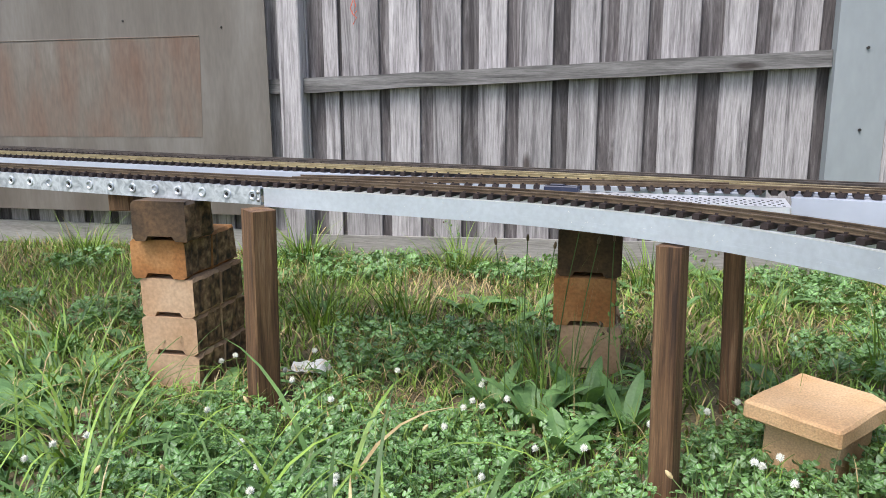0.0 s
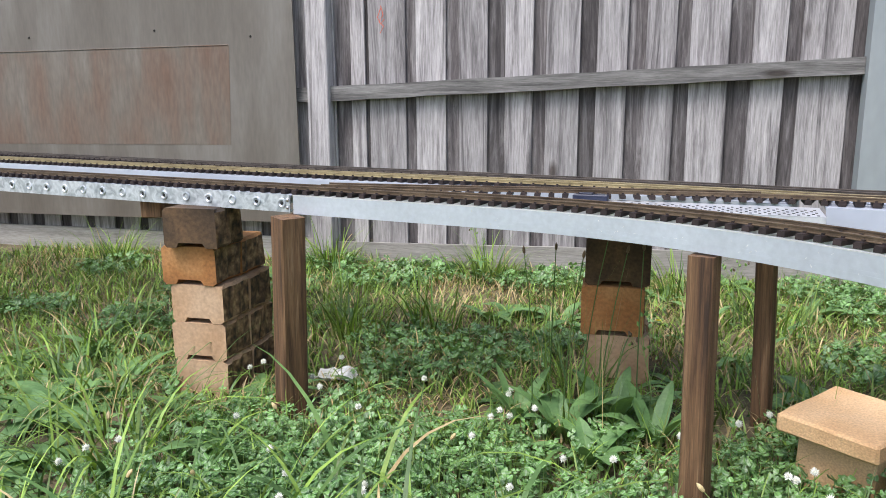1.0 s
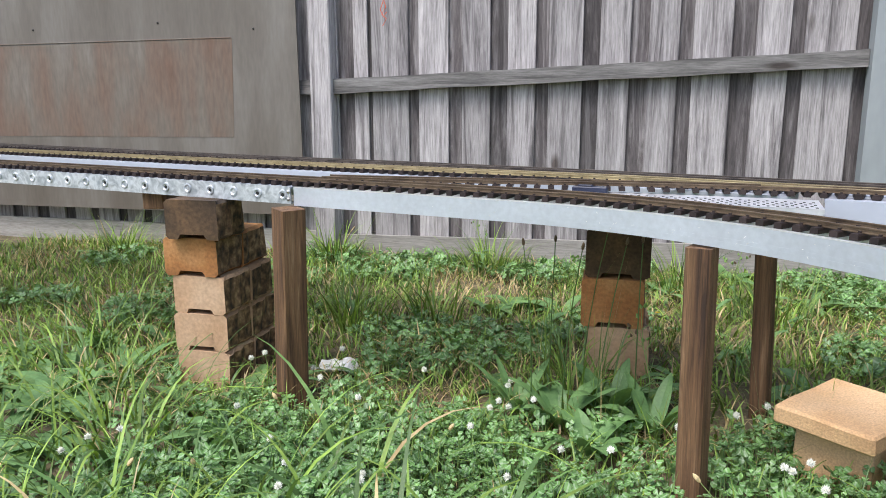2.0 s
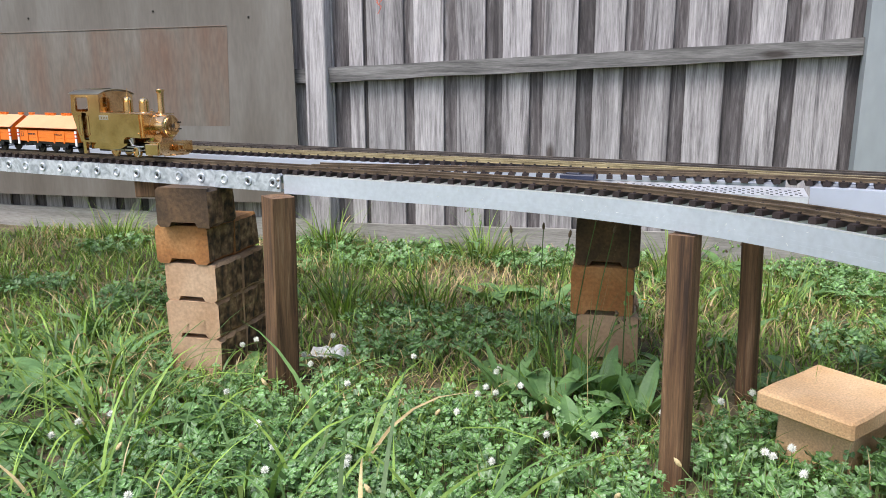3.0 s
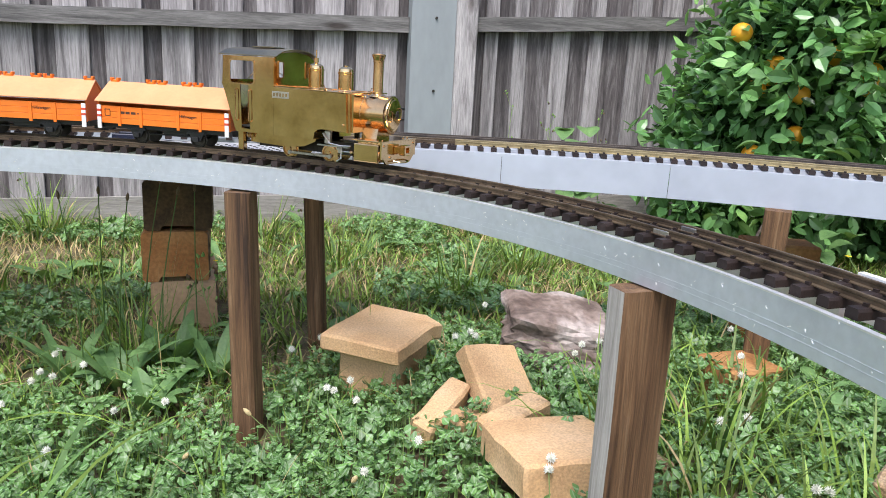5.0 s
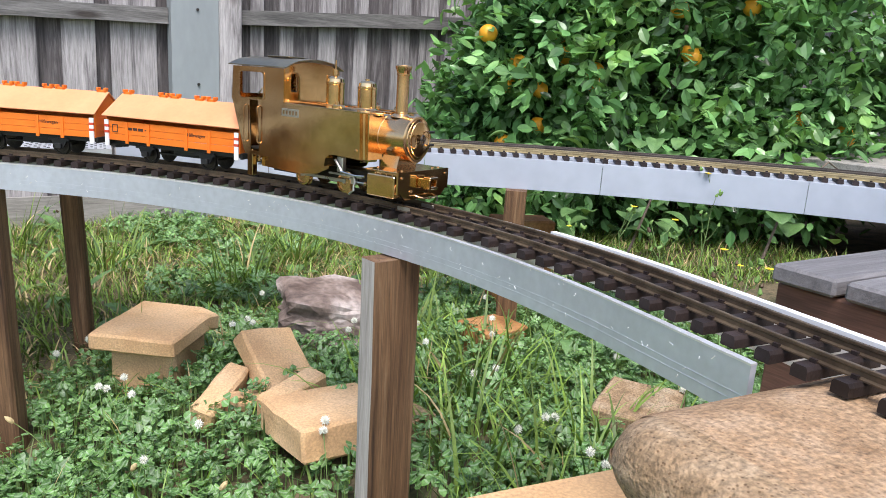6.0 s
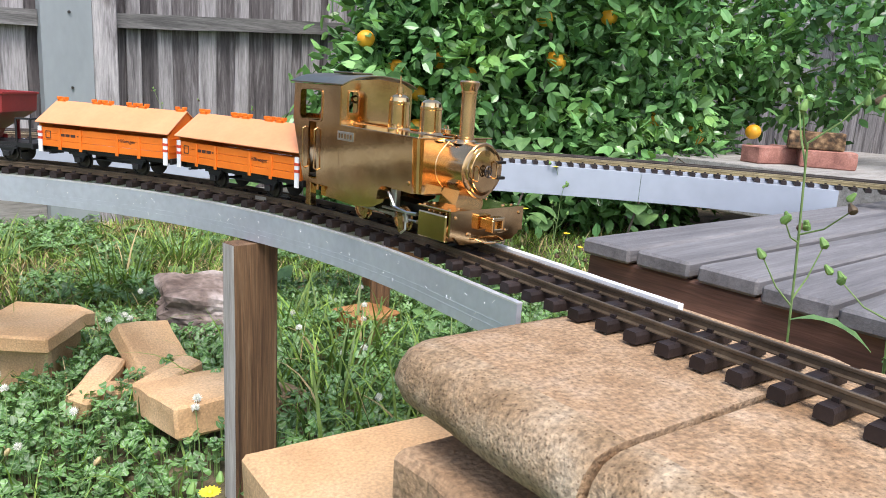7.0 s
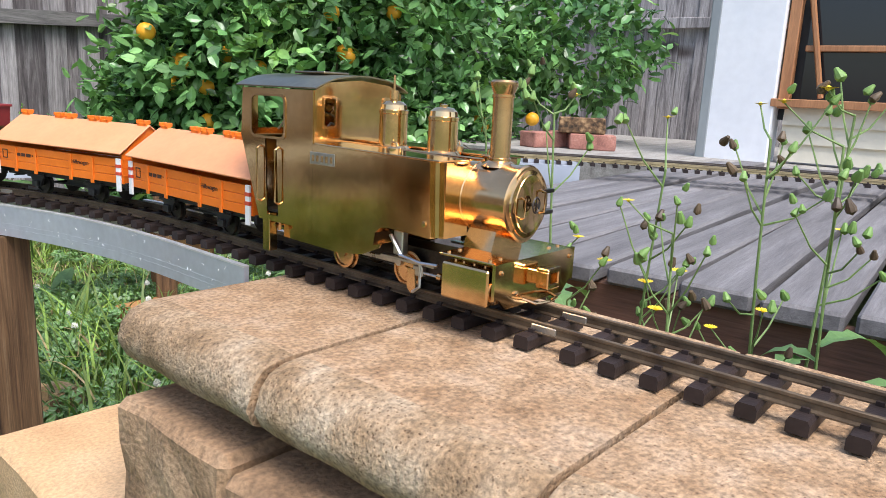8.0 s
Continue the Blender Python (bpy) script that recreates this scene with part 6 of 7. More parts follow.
x, y = NPR.uniform(-0.9, 0.58, 9000), NPR.uniform(-0.9, 0.8, 9000)
clover_mesh("clover", x, y, ground_array(x, y) + NPR.uniform(0.015, 0.05, len(x)), NPR.uniform(0.011, 0.02, len(x)), "low green clover on the lawn before the wall")


def blades(name, x, y, z, length, width, bend, mats, choice, label, lean=None):
    """Curved tapering blades."""
    n = len(x)
    yaw = NPR.uniform(0, 2 * np.pi, n) if lean is None else lean
    cx, cy = np.cos(yaw), np.sin(yaw)
    twist = NPR.normal(0, 0.35, n) + yaw + np.pi / 2
    tx, ty = np.cos(twist), np.sin(twist)
    segs = 6
    rows = []
    for i in range(segs + 1):
        u = i / segs
        ang = 0.12 + bend * u
        if i == 0:
            ox, oz = np.zeros(n), np.zeros(n)
        else:
            ox = ox + np.sin(ang) * length / segs
            oz = oz + np.cos(ang) * length / segs
        w = width * (1 - u) ** 0.75 * (0.55 + 0.45 * min(u * 5, 1)) if i < segs else width * 0.04
        px, py, pz = x + cx * ox, y + cy * ox, z + oz
        rows.append(np.stack([px - tx * w, py - ty * w, pz], 1))
        rows.append(np.stack([px + tx * w, py + ty * w, pz], 1))
    V = np.stack(rows, 1).reshape(-1, 3)
    f = np.array([(2 * i, 2 * i + 1, 2 * i + 3, 2 * i + 2) for i in range(segs)])
    F = (f[None] + (np.arange(n) * 2 * (segs + 1))[:, None, None]).reshape(-1, 4)
    ob = from_arrays(name, V.tolist(), F.tolist(), mats, index=np.repeat(choice, segs).astype(np.int32))
    return tagged(ob, label, "grass", kind="stuff")


# short turf and straw towards the fence
x, y = scatter(46000, -2.9, 3.4, 1.75, 3.68)
k = patchy(x, y, 1.9, 7.0) > NPR.uniform(-0.8, 0.05, len(x))
x, y = x[k], y[k]
n = len(x)
blades("turf", x, y, ground_array(x, y) - 0.004, NPR.uniform(0.03, 0.1, n), NPR.uniform(0.0016, 0.0044, n), NPR.uniform(0.5, 2.0, n), [M_GRASS, M_STRAW, M_GRASSDARK],
       NPR.choice([0, 1, 2], n, p=[0.79, 0.15, 0.06]), "rough short green grass with dry straw on bare earth")
x, y = scatter(10000, -2.6, 1.7, 1.85, 3.6)
k = patchy(x, y, 1.9, 7.0) < 0.0
x, y = x[k], y[k]
n = len(x)
blades("straw", x, y, ground_array(x, y) + 0.003, NPR.uniform(0.03, 0.1, n), NPR.uniform(0.0012, 0.003, n), NPR.uniform(1.4, 1.7, n), [M_STRAW], np.zeros(n), "scattered dry straw and cut grass on bare earth")
# grass among the clover
x, y = scatter(2600, -1.1, 2.1, 0.8, 2.0)
n = len(x)
blades("grass", x, y, ground_array(x, y), NPR.uniform(0.05, 0.14, n), NPR.uniform(0.0012, 0.0032, n), NPR.uniform(0.3, 1.7, n), [M_GRASS, M_STRAW, M_GRASSDARK], NPR.choice([0, 1, 2], n, p=[0.7, 0.07, 0.23]),
       "single grass blades standing in the clover")


def tuft(cx, cy, n, spread, lo, hi, wide, label, mats=(0.75, 0.05, 0.2), bend=(0.5, 2.1)):
    x, y = NPR.normal(cx, spread, n), NPR.normal(cy, spread, n)
    out = np.arctan2(y - cy, x - cx) + NPR.normal(0, 0.5, n)
    return blades("grass_tuft", x, y, ground_array(x, y), NPR.uniform(lo, hi, n), NPR.uniform(wide * 0.5, wide, n), NPR.uniform(*bend, n), [M_GRASS, M_STRAW, M_GRASSDARK], NPR.choice([0, 1, 2], n, p=mats), label, out)


# long arching grass by the camera side
for cx, cy, c in ((-0.62, 1.52, 60), (-0.42, 1.30, 40), (-0.82, 1.75, 60), (-0.2, 1.22, 26), (-1.05, 1.95, 70), (-1.25, 2.25, 70), (-0.95, 1.5, 60), (-0.12, 1.42, 12), (-0.6, 1.2, 40), (0.12, 1.3, 10)):
    tuft(cx, cy, c, 0.1, 0.12, 0.3, 0.0048, "long bright green arching grass tuft in the clover", mats=(0.58, 0.05, 0.37), bend=(1.0, 2.4))
for cx, cy, c in ((-0.3, 3.45, 120), (-0.6, 2.62, 130), (-1.05, 3.5, 110), (-2.15, 3.4, 110), (0.18, 2.15, 60), (1.35, 2.75, 110), (1.75, 2.85, 90), (1.1, 2.5, 60), (0.75, 2.9, 60), (-0.35, 2.75, 70), (0.5, 3.3, 80)):
    tuft(cx, cy, c, 0.06, 0.1, 0.27, 0.0046, "broad-bladed green grass tuft", bend=(0.3, 1.7))
for cx, cy, c in ((0.02, 1.28, 9), (-0.3, 1.5, 10), (-0.5, 1.35, 10), (-0.7, 1.6, 12), (-0.15, 1.6, 6), (0.1, 1.45, 5)):
    tuft(cx, cy, c, 0.05, 0.26, 0.42, 0.0075, "long broad drooping grass leaves over the clover", mats=(0.6, 0.05, 0.35), bend=(1.2, 2.1))
for cx, cy, c in ((1.08, 1.22, 60), (1.2, 1.38, 60), (1.18, 1.02, 50), (1.32, 1.5, 50), (1.08, 1.45, 40), (1.3, 1.15, 50), (1.05, 0.98, 40), (1.24, 1.7, 40)):
    tuft(cx, cy, c, 0.06, 0.1, 0.22, 0.0048, "broad-bladed green grass tuft beside the bend", bend=(0.4, 1.9))
for cx, cy in ((0.16, 2.06), (0.22, 2.1), (0.26, 2.02), (0.1, 2.2), (0.7, 2.2), (0.66, 1.98)):
    tuft(cx, cy, 9, 0.035, 0.28, 0.4, 0.0012, "thin tall grass stems with seed heads", mats=(0.4, 0.2, 0.4), bend=(0.02, 0.4))


def leaf_strip(V, F, base, way, up, length, width, droop, lobes=0, segs=8):
    """One broad leaf as a folded strip with a toothed edge."""
    p = Vector(base)
    d = Vector(way).normalized()
    side = d.cross(Vector(up)).normalized()
    start = len(V)
    for i in range(segs + 1):
        u = i / segs
        w = width * math.sin(math.pi * min(u * 0.92 + 0.06, 1)) ** 0.8
        if lobes and i % 2:
            w *= 0.6
        V += [tuple(p - side * w + Vector((0, 0, w * 0.22))), tuple(p), tuple(p + side * w + Vector((0, 0, w * 0.22)))]
        d = (d - Vector((0, 0, droop / segs))).normalized()
        p = p + d * (length / segs)
    for i in range(segs):
        a = start + 3 * i
        F += [(a, a + 1, a + 4, a + 3), (a + 1, a + 2, a + 5, a + 4)]


def rosette(cx, cy, n, length, width, label, lobes=0, rise=0.9, seed=0):
    rng = random.Random(seed)
    z = ground_z(cx, cy)
    weed = thing("broadleaf_weed", label, "weed", pose(cx, cy, z), group="broad-leaved weeds")
    for i in range(n):
        V, F = [], []
        a = 2.4 * i + rng.uniform(-0.3, 0.3)
        r = rise * rng.uniform(0.5, 1.3)
        leaf_strip(V, F, (0.008 * math.cos(a), 0.008 * math.sin(a), 0.0), (math.cos(a), math.sin(a), r), (0, 0, 1), length * rng.uniform(0.6, 1.1), width * rng.uniform(0.7, 1.1), rng.uniform(0.6, 1.8), lobes)
        from_arrays("leaf", V, F, [M_DOCK], weed)
    return weed


for i, (cx, cy, n, l, w, lobes) in enumerate(((0.17, 2.0, 11, 0.16, 0.02, 0), (0.06, 2.06, 10, 0.15, 0.014, 0), (0.28, 2.08, 11, 0.17, 0.022, 0), (0.24, 1.88, 8, 0.13, 0.02, 0), (0.37, 2.0, 9, 0.15, 0.018, 0), (0.02, 2.16, 10, 0.14, 0.016, 0), (0.33, 2.14, 9, 0.13, 0.018, 0),
                                             (-0.05, 1.95, 9, 0.13, 0.013, 0), (-0.6, 2.0, 8, 0.1, 0.02, 0), (-0.36, 2.15, 8, 0.11, 0.014, 0), (-1.0, 1.75, 10, 0.13, 0.028, 0), (0.85, 2.0, 8, 0.1, 0.014, 0),
                                             (-1.2, 2.7, 10, 0.13, 0.02, 1), (-0.85, 3.5, 12, 0.15, 0.025, 1), (0.5, 1.95, 7, 0.09, 0.012, 0), (1.3, 2.2, 12, 0.13, 0.02, 1), (1.0, 2.35, 9, 0.12, 0.016, 0), (1.55, 1.5, 12, 0.14, 0.022, 1), (1.75, 1.35, 12, 0.15, 0.022, 1), (1.95, 1.6, 12, 0.16, 0.024, 1),
                                             (1.6, 1.15, 10, 0.13, 0.02, 1), (1.22, 0.98, 9, 0.11, 0.018, 1))):
    rosette(cx, cy, n, l, w, "toothed broad-leaved green weed rosette" if lobes else "smooth broad-leaved green weed rosette", lobes, 2.2 if i < 5 else 0.9, seed=i)


# small broad-leaved weeds strewn through the rough grass
rng = random.Random(77)
made = 0
while made < 170:
    cx, cy = rng.uniform(-1.5, 2.1), rng.uniform(1.85, 3.55)
    if not free(np.array([cx]), np.array([cy]))[0]:
        continue
    if made % 3 == 0:
        cx, cy = rng.uniform(-1.6, -0.45), rng.uniform(1.35, 2.1)
        if not free(np.array([cx]), np.array([cy]))[0]:
            continue
    l = rng.uniform(0.08, 0.16)
    rosette(cx, cy, rng.randint(5, 9), l, l * rng.uniform(0.09, 0.2), "small broad-leaved weed in the rough grass", rng.choice((0, 0, 1)), seed=200 + made)
    made += 1


def build_clover_flower():
    fl = thing("clover_flower", "white clover flower head on a thin stalk", "flower", group="white clover flowers")
    rng = random.Random(2)
    bm = bmesh.new()
    tube(bm, [(0, 0, -0.1), (0.002, 0.001, -0.05), (0, 0, 0)], 0.0008, 4)
    part("stalk", bm, M_STEM, fl)
    V, F = [], []
    for i in range(46):
        zz = 1 - 1.75 * (i + 0.5) / 46
        a = 2.39996 * i
        r = math.sqrt(max(1 - zz * zz, 0))
        d = Vector((r * math.cos(a), r * math.sin(a), zz))
        s = d.orthogonal().normalized() * 0.0016
        t = d.cross(s).normalized() * 0.0011
        b = d * 0.0035
        e = d * rng.uniform(0.0075, 0.0092) + Vector((0, 0, 0.0012))
        k = len(V)
        V += [tuple(b + s), tuple(b + t), tuple(b - s), tuple(b - t), tuple(e)]
        F += [(k, k + 1, k + 4), (k + 1, k + 2, k + 4), (k + 2, k + 3, k + 4), (k + 3, k, k + 4)]
    from_arrays("head", V, F, [M_PETAL], fl)
    return fl


first_flower = build_clover_flower()
x, y = scatter(170, -0.75, 1.7, 0.95, 2.1)
x, y = x[:100], y[:100]
flower_z = ground_array(x, y) + NPR.uniform(0.07, 0.115, len(x))
first_flower.matrix_basis = pose(float(x[0]), float(y[0]), float(flower_z[0]))
for i in range(1, len(x)):
    copy_thing(first_flower, pose(float(x[i]), float(y[i]), float(flower_z[i]), float(NPR.normal(0, 14)), float(NPR.normal(0, 14)), float(NPR.uniform(0, 360))))


def yellow_head(bm, at, r, idx=1):
    for i in range(16):
        a = i * math.pi / 8
        d = Vector((math.cos(a), math.sin(a), 0.25))
        s = Vector((-math.sin(a), math.cos(a), 0)) * r * 0.22
        p = Vector(at)
        vs = [bm.verts.new(p + d * r * 0.15), bm.verts.new(p + d * r * 0.7 + s), bm.verts.new(p + d * r), bm.verts.new(p + d * r * 0.7 - s)]
        bm.faces.new(vs).material_index = idx
    got = bmesh.ops.create_icosphere(bm, subdivisions=1, radius=r * 0.3, matrix=Matrix.Translation(Vector(at) + Vector((0, 0, r * 0.12))))
    for f in {f for v in got["verts"] for f in v.link_faces}:
        f.material_index = idx


def sow_thistle(cx, cy, z0, height, seed, label, flowers=2, spread=0.06, thick=0.0022, low=0.5):
    """A tall branching weed: stem, side branches with buds, a few yellow heads and stem leaves."""
    rng = random.Random(seed)
    weed = thing("tall_weed", label, "weed", pose(cx, cy, z0), group="tall yellow-flowered weeds")
    lean = Vector((rng.uniform(-0.08, 0.08), rng.uniform(-0.08, 0.08), 1))
    pts = [Vector((lean.x * height * u + 0.012 * math.sin(u * 5 + seed), lean.y * height * u, height * u)) for u in (0, 0.2, 0.4, 0.6, 0.8, 1.0)]
    bm = bmesh.new()
    tube(bm, pts, thick, 7, 0.5)
    part("stem", bm, M_STEM, weed, smooth=True)
    made = 0
    for i in range(8):
        u = rng.uniform(low, 1.0) if i else 1.0
        k = min(int(u * 5), 4)
        base = pts[k].lerp(pts[k + 1], u * 5 - k) if k < 5 else pts[5]
        a = 2.4 * i + seed
        tip = base + Vector((math.cos(a) * spread * rng.uniform(0.4, 1.2), math.sin(a) * spread * rng.uniform(0.4, 1.2), rng.uniform(0.02, 0.07)))
        bm = bmesh.new()
        tube(bm, [base, base.lerp(tip, 0.5) + Vector((0, 0, -0.006)), tip], thick * 0.5, 5, 0.6)
        br = part("branch", bm, M_STEM, weed)
        for j in range(rng.choice((1, 2, 3))):
            at = tip + Vector((rng.uniform(-0.012, 0.012), rng.uniform(-0.012, 0.012), rng.uniform(-0.002, 0.012))) * (1 if j else 0)
            bm = bmesh.new()
            if made < flowers and j == 0 and i % 2 == 0:
                yellow_head(bm, at, rng.uniform(0.006, 0.009), 0)
                part("flower_head", bm, M_YELLOW, br, "small yellow flower head")
                made += 1
            else:
                r = rng.uniform(0.0028, 0.0042)
                lathe(bm, [(0, -r * 1.3), (r, -r * 0.6), (r * 1.05, 0.2 * r), (r * 0.6, r * 1.4), (r * 0.45, r * 1.9), (0, r * 2.1)], 8, Matrix.Translation(at) @ pose(0, 0, 0, rng.uniform(-40, 40), rng.uniform(-40, 40)))
                part("bud", bm, M_BROWNBUD if rng.random() < 0.22 else M_BUD, br, smooth=True)
    for i in range(5):
        u = rng.uniform(low - 0.48, low)
        k = int(u * 5)
        base = pts[k].lerp(pts[k + 1], u * 5 - k)
        a = 2.1 * i + seed
        V, F = [], []
        leaf_strip(V, F, base, (math.cos(a), math.sin(a), 0.6), (0, 0, 1), rng.uniform(0.05, 0.1), rng.uniform(0.009, 0.016), 1.4, 1)
        from_arrays("leaf", V, F, [M_DOCK], weed)
    return weed


TALL = "tall green weed with buds and small yellow flowers beside the deck"
for i, (cx, cy, hh, fl) in enumerate(((1.12, 0.47, 0.39, 0), (1.1, 0.37, 0.4, 2), (1.09, 0.29, 0.36, 1), (1.06, 0.2, 0.3, 2), (1.1, 0.13, 0.42, 1), (1.12, 0.03, 0.43, 1), (1.05, 0.33, 0.23, 2), (1.03, 0.25, 0.2, 1), (1.1, 0.155, 0.4, 1), (1.12, 0.1, 0.38, 2), (1.06, 0.28, 0.19, 2), (1.07, 0.165, 0.2, 2))):
    foot = ground_z(cx, cy) - 0.005
    sow_thistle(cx, cy, foot, 0.22 - foot + hh + 0.01 * math.sin(i * 3), 5 + i, TALL, fl, 0.045, low=0.72)
for i, (cx, cy, hh, fl) in enumerate(((0.597, 0.6, 0.33, 1), (0.597, 0.69, 0.23, 1), (0.595, 0.65, 0.28, 1), (1.5, 1.3, 0.35, 2), (1.62, 1.32, 0.33, 1), (1.68, 1.2, 0.3, 2), (1.45, 1.42, 0.3, 2), (1.85, 1.4, 0.4, 1), (1.3, 1.0, 0.28, 1), (1.42, 0.98, 0.33, 1),
                                     (0.35, 2.1, 0.22, 1), (-0.3, 3.3, 0.3, 0), (0.62, 2.9, 0.3, 1), (1.55, 3.45, 0.55, 0), (1.68, 3.42, 0.52, 0), (1.95, 3.3, 0.5, 0))):
    sow_thistle(cx, cy, ground_z(cx, cy) - 0.005, hh, 40 + i, "slender weed with green buds and yellow flowers in the clover", fl, 0.035, 0.0018)


def seed_stalk(name, label, group, height, lean, head, material, thick):
    """A bare stalk that bends over, with a spindle-shaped head at its tip."""
    plant = thing(name, label, "weed", group=group)
    pts = [Vector((lean * u * u, 0.15 * lean * u, height * (u - 0.12 * lean / height * u * u))) for u in (0, 0.25, 0.5, 0.75, 1.0)]
    bm = bmesh.new()
    tube(bm, pts, thick, 6, 0.7)
    part("stalk", bm, M_STEM if thick < 0.0013 else M_GRASSDARK, plant)
    bm = bmesh.new()
    turn = (pts[-1] - pts[-2]).to_track_quat("Z", "Y").to_matrix().to_4x4()
    w, l = head
    lathe(bm, [(0, 0), (w * 0.7, l * 0.15), (w, l * 0.45), (w * 0.75, l * 0.75), (0, l)], 9, Matrix.Translation(pts[-1]) @ turn)
    for v in bm.verts:
        v.co += Vector((0.12 * w * noise.noise(v.co * 900), 0.12 * w * noise.noise(v.co * 900 + Vector((7, 0, 0))), 0))
    part("seed_head", bm, material, plant)
    return plant


def strew(first, spots, seed):
    rng = random.Random(seed)
    for i, (x, y) in enumerate(spots):
        m = pose(x, y, ground_z(x, y) - 0.004, rng.uniform(-5, 5), rng.uniform(-5, 5), rng.uniform(0, 360))
        if i:
            copy_thing(first, m)
        else:
            first.matrix_basis = m


strew(seed_stalk("seed_stalk", "withered pale seed head on a bent green stalk", "withered seed heads", 0.12, 0.05, (0.0042, 0.02), M_STRAW, 0.001),
      [(-0.25, 1.36), (-0.12, 1.3), (0.02, 1.42), (0.24, 1.33), (-0.42, 1.5), (-0.55, 1.4), (0.3, 1.55), (-0.68, 1.58), (-0.05, 1.7), (0.55, 1.4), (0.5, 1.62), (-0.35, 1.75), (0.63, 1.25)], 21)
strew(seed_stalk("plantain_stalk", "tall thin plantain stalk with a dark seed head", "plantain stalks", 0.43, 0.04, (0.0036, 0.02), M_BROWNBUD, 0.0016),
      [(0.13, 2.1), (0.17, 2.02), (0.2, 2.14), (0.24, 2.0), (0.1, 2.0), (0.33, 2.05)], 5)


# ---- citrus bush ----
def build_citrus():
    tree = thing("citrus_bush", "dense dark green citrus bush with ripe oranges by the fence", "citrus tree", pose(3.2, 2.75, ground_z(3.2, 2.75)))
    inv = Vector((3.2, 2.75, ground_z(3.2, 2.75)))
    bm = bmesh.new()
    tube(bm, [(0, 0, -0.05), (0.02, 0.0, 0.15), (0.0, 0.03, 0.35), (0.05, 0.0, 0.7)], 0.06, 10, 0.5)
    part("trunk", bm, M_BARK, tree, smooth=True)
    for i in range(9):
        a = i * 2.4
        bm = bmesh.new()
        tube(bm, [(0, 0, 0.2 + 0.03 * i), (0.25 * math.cos(a), 0.15 * math.sin(a), 0.4 + 0.04 * i), (0.55 * math.cos(a), 0.33 * math.sin(a), 0.55 + 0.06 * i)], 0.022, 7, 0.35)
        part("limb", bm, M_BARK, tree, smooth=True)
    lobes = [((3.0, 2.9, 0.62), (0.88, 0.52, 0.75)), ((3.85, 2.6, 0.85), (0.75, 0.65, 0.75)), ((2.42, 3.08, 0.34), (0.34, 0.34, 0.42)), ((4.35, 1.95, 0.95), (0.42, 0.5, 0.4)), ((3.3, 2.75, 1.35), (0.9, 0.6, 0.5)), ((2.6, 2.95, 0.75), (0.42, 0.4, 0.55)), ((3.5, 2.45, 0.4), (0.6, 0.45, 0.42))]
    centres, normals = [], []
    for (c, r), count in zip(lobes, (480, 430, 150, 120, 340, 200, 210)):
        d = NPR.normal(0, 1, (count, 3))
        d /= np.linalg.norm(d, axis=1)[:, None]
        f = NPR.uniform(0.5, 1.03, count) + 0.1 * np.array([noise.noise(tuple(q * 2.5 + 3)) for q in d])
        p = np.array(c) + d * np.array(r) * f[:, None]
        centres.append(p)
        normals.append(d)
    C, N = np.concatenate(centres), np.concatenate(normals)
    k = (C[:, 1] < 3.62) & (C[:, 2] > 0.02)
    C, N = C[k], N[k]
    per = 17
    n = len(C) * per
    P = np.repeat(C, per, 0) + NPR.normal(0, 0.062, (n, 3))
    D = np.repeat(N, per, 0) * 0.7 + NPR.normal(0, 0.75, (n, 3)) + np.array((0, 0, -0.1))
    D /= np.linalg.norm(D, axis=1)[:, None]
    U = np.array((0, 0, 1.0)) + NPR.normal(0, 0.6, (n, 3)) + np.repeat(N, per, 0) * 0.5
    S = np.cross(D, U)
    S /= np.linalg.norm(S, axis=1)[:, None] + 1e-9
    W = np.cross(S, D)
    L = NPR.uniform(0.05, 0.085, n)[:, None]
    rows = []
    for u, w, dz in ((0.0, 0.04, 0), (0.28, 0.24, 0.01), (0.62, 0.26, 0.0), (1.0, 0.02, -0.07)):
        for s in (-1, 0, 1):
            rows.append(P + D * L * u + S * L * w * s + W * L * (dz + (0.05 if s else 0)) - np.array(inv))
    V = np.stack(rows, 1).reshape(-1, 3)
    f = np.array([(3 * i + s, 3 * i + s + 1, 3 * i + s + 4, 3 * i + s + 3) for i in range(3) for s in range(2)])
    F = (f[None] + (np.arange(n) * 12)[:, None, None]).reshape(-1, 4)
    from_arrays("crown", V.tolist(), F.tolist(), [M_CITRUS], tree)
    fruit = bpy.data.meshes.new("orange")
    bm = bmesh.new()
    bmesh.ops.create_uvsphere(bm, u_segments=18, v_segments=12, radius=0.042)
    for v in bm.verts:
        v.co.z *= 0.95
    for fc in bm.faces:
        fc.smooth = True
    bm.to_mesh(fruit)
    bm.free()
    fruit.materials.append(M_FRUIT)
    green = fruit.copy()
    green.materials.clear()
    green.materials.append(M_UNRIPE)
    for x, y, z in ((2.21, 2.84, 0.83), (2.5, 2.7, 0.76), (2.63, 2.64, 0.66), (2.93, 2.49, 0.98), (3.21, 2.35, 1.01), (3.0, 2.45, 0.79), (2.32, 2.79, 0.68), (3.97, 1.97, 0.53), (3.68, 2.11, 0.49), (3.47, 2.22, 0.56), (2.33, 2.78, 0.72), (2.99, 2.46, 0.81), (2.63, 2.64, 0.71), (2.42, 2.74, 0.62), (3.67, 2.12, 0.51), (2.28, 2.81, 0.63), (2.3, 2.8, 0.39), (2.43, 2.74, 0.47)):
        ob = new("orange", fruit)
        ob.parent = tree
        ob.matrix_basis = pose(x - inv.x, y - inv.y, z - inv.z)
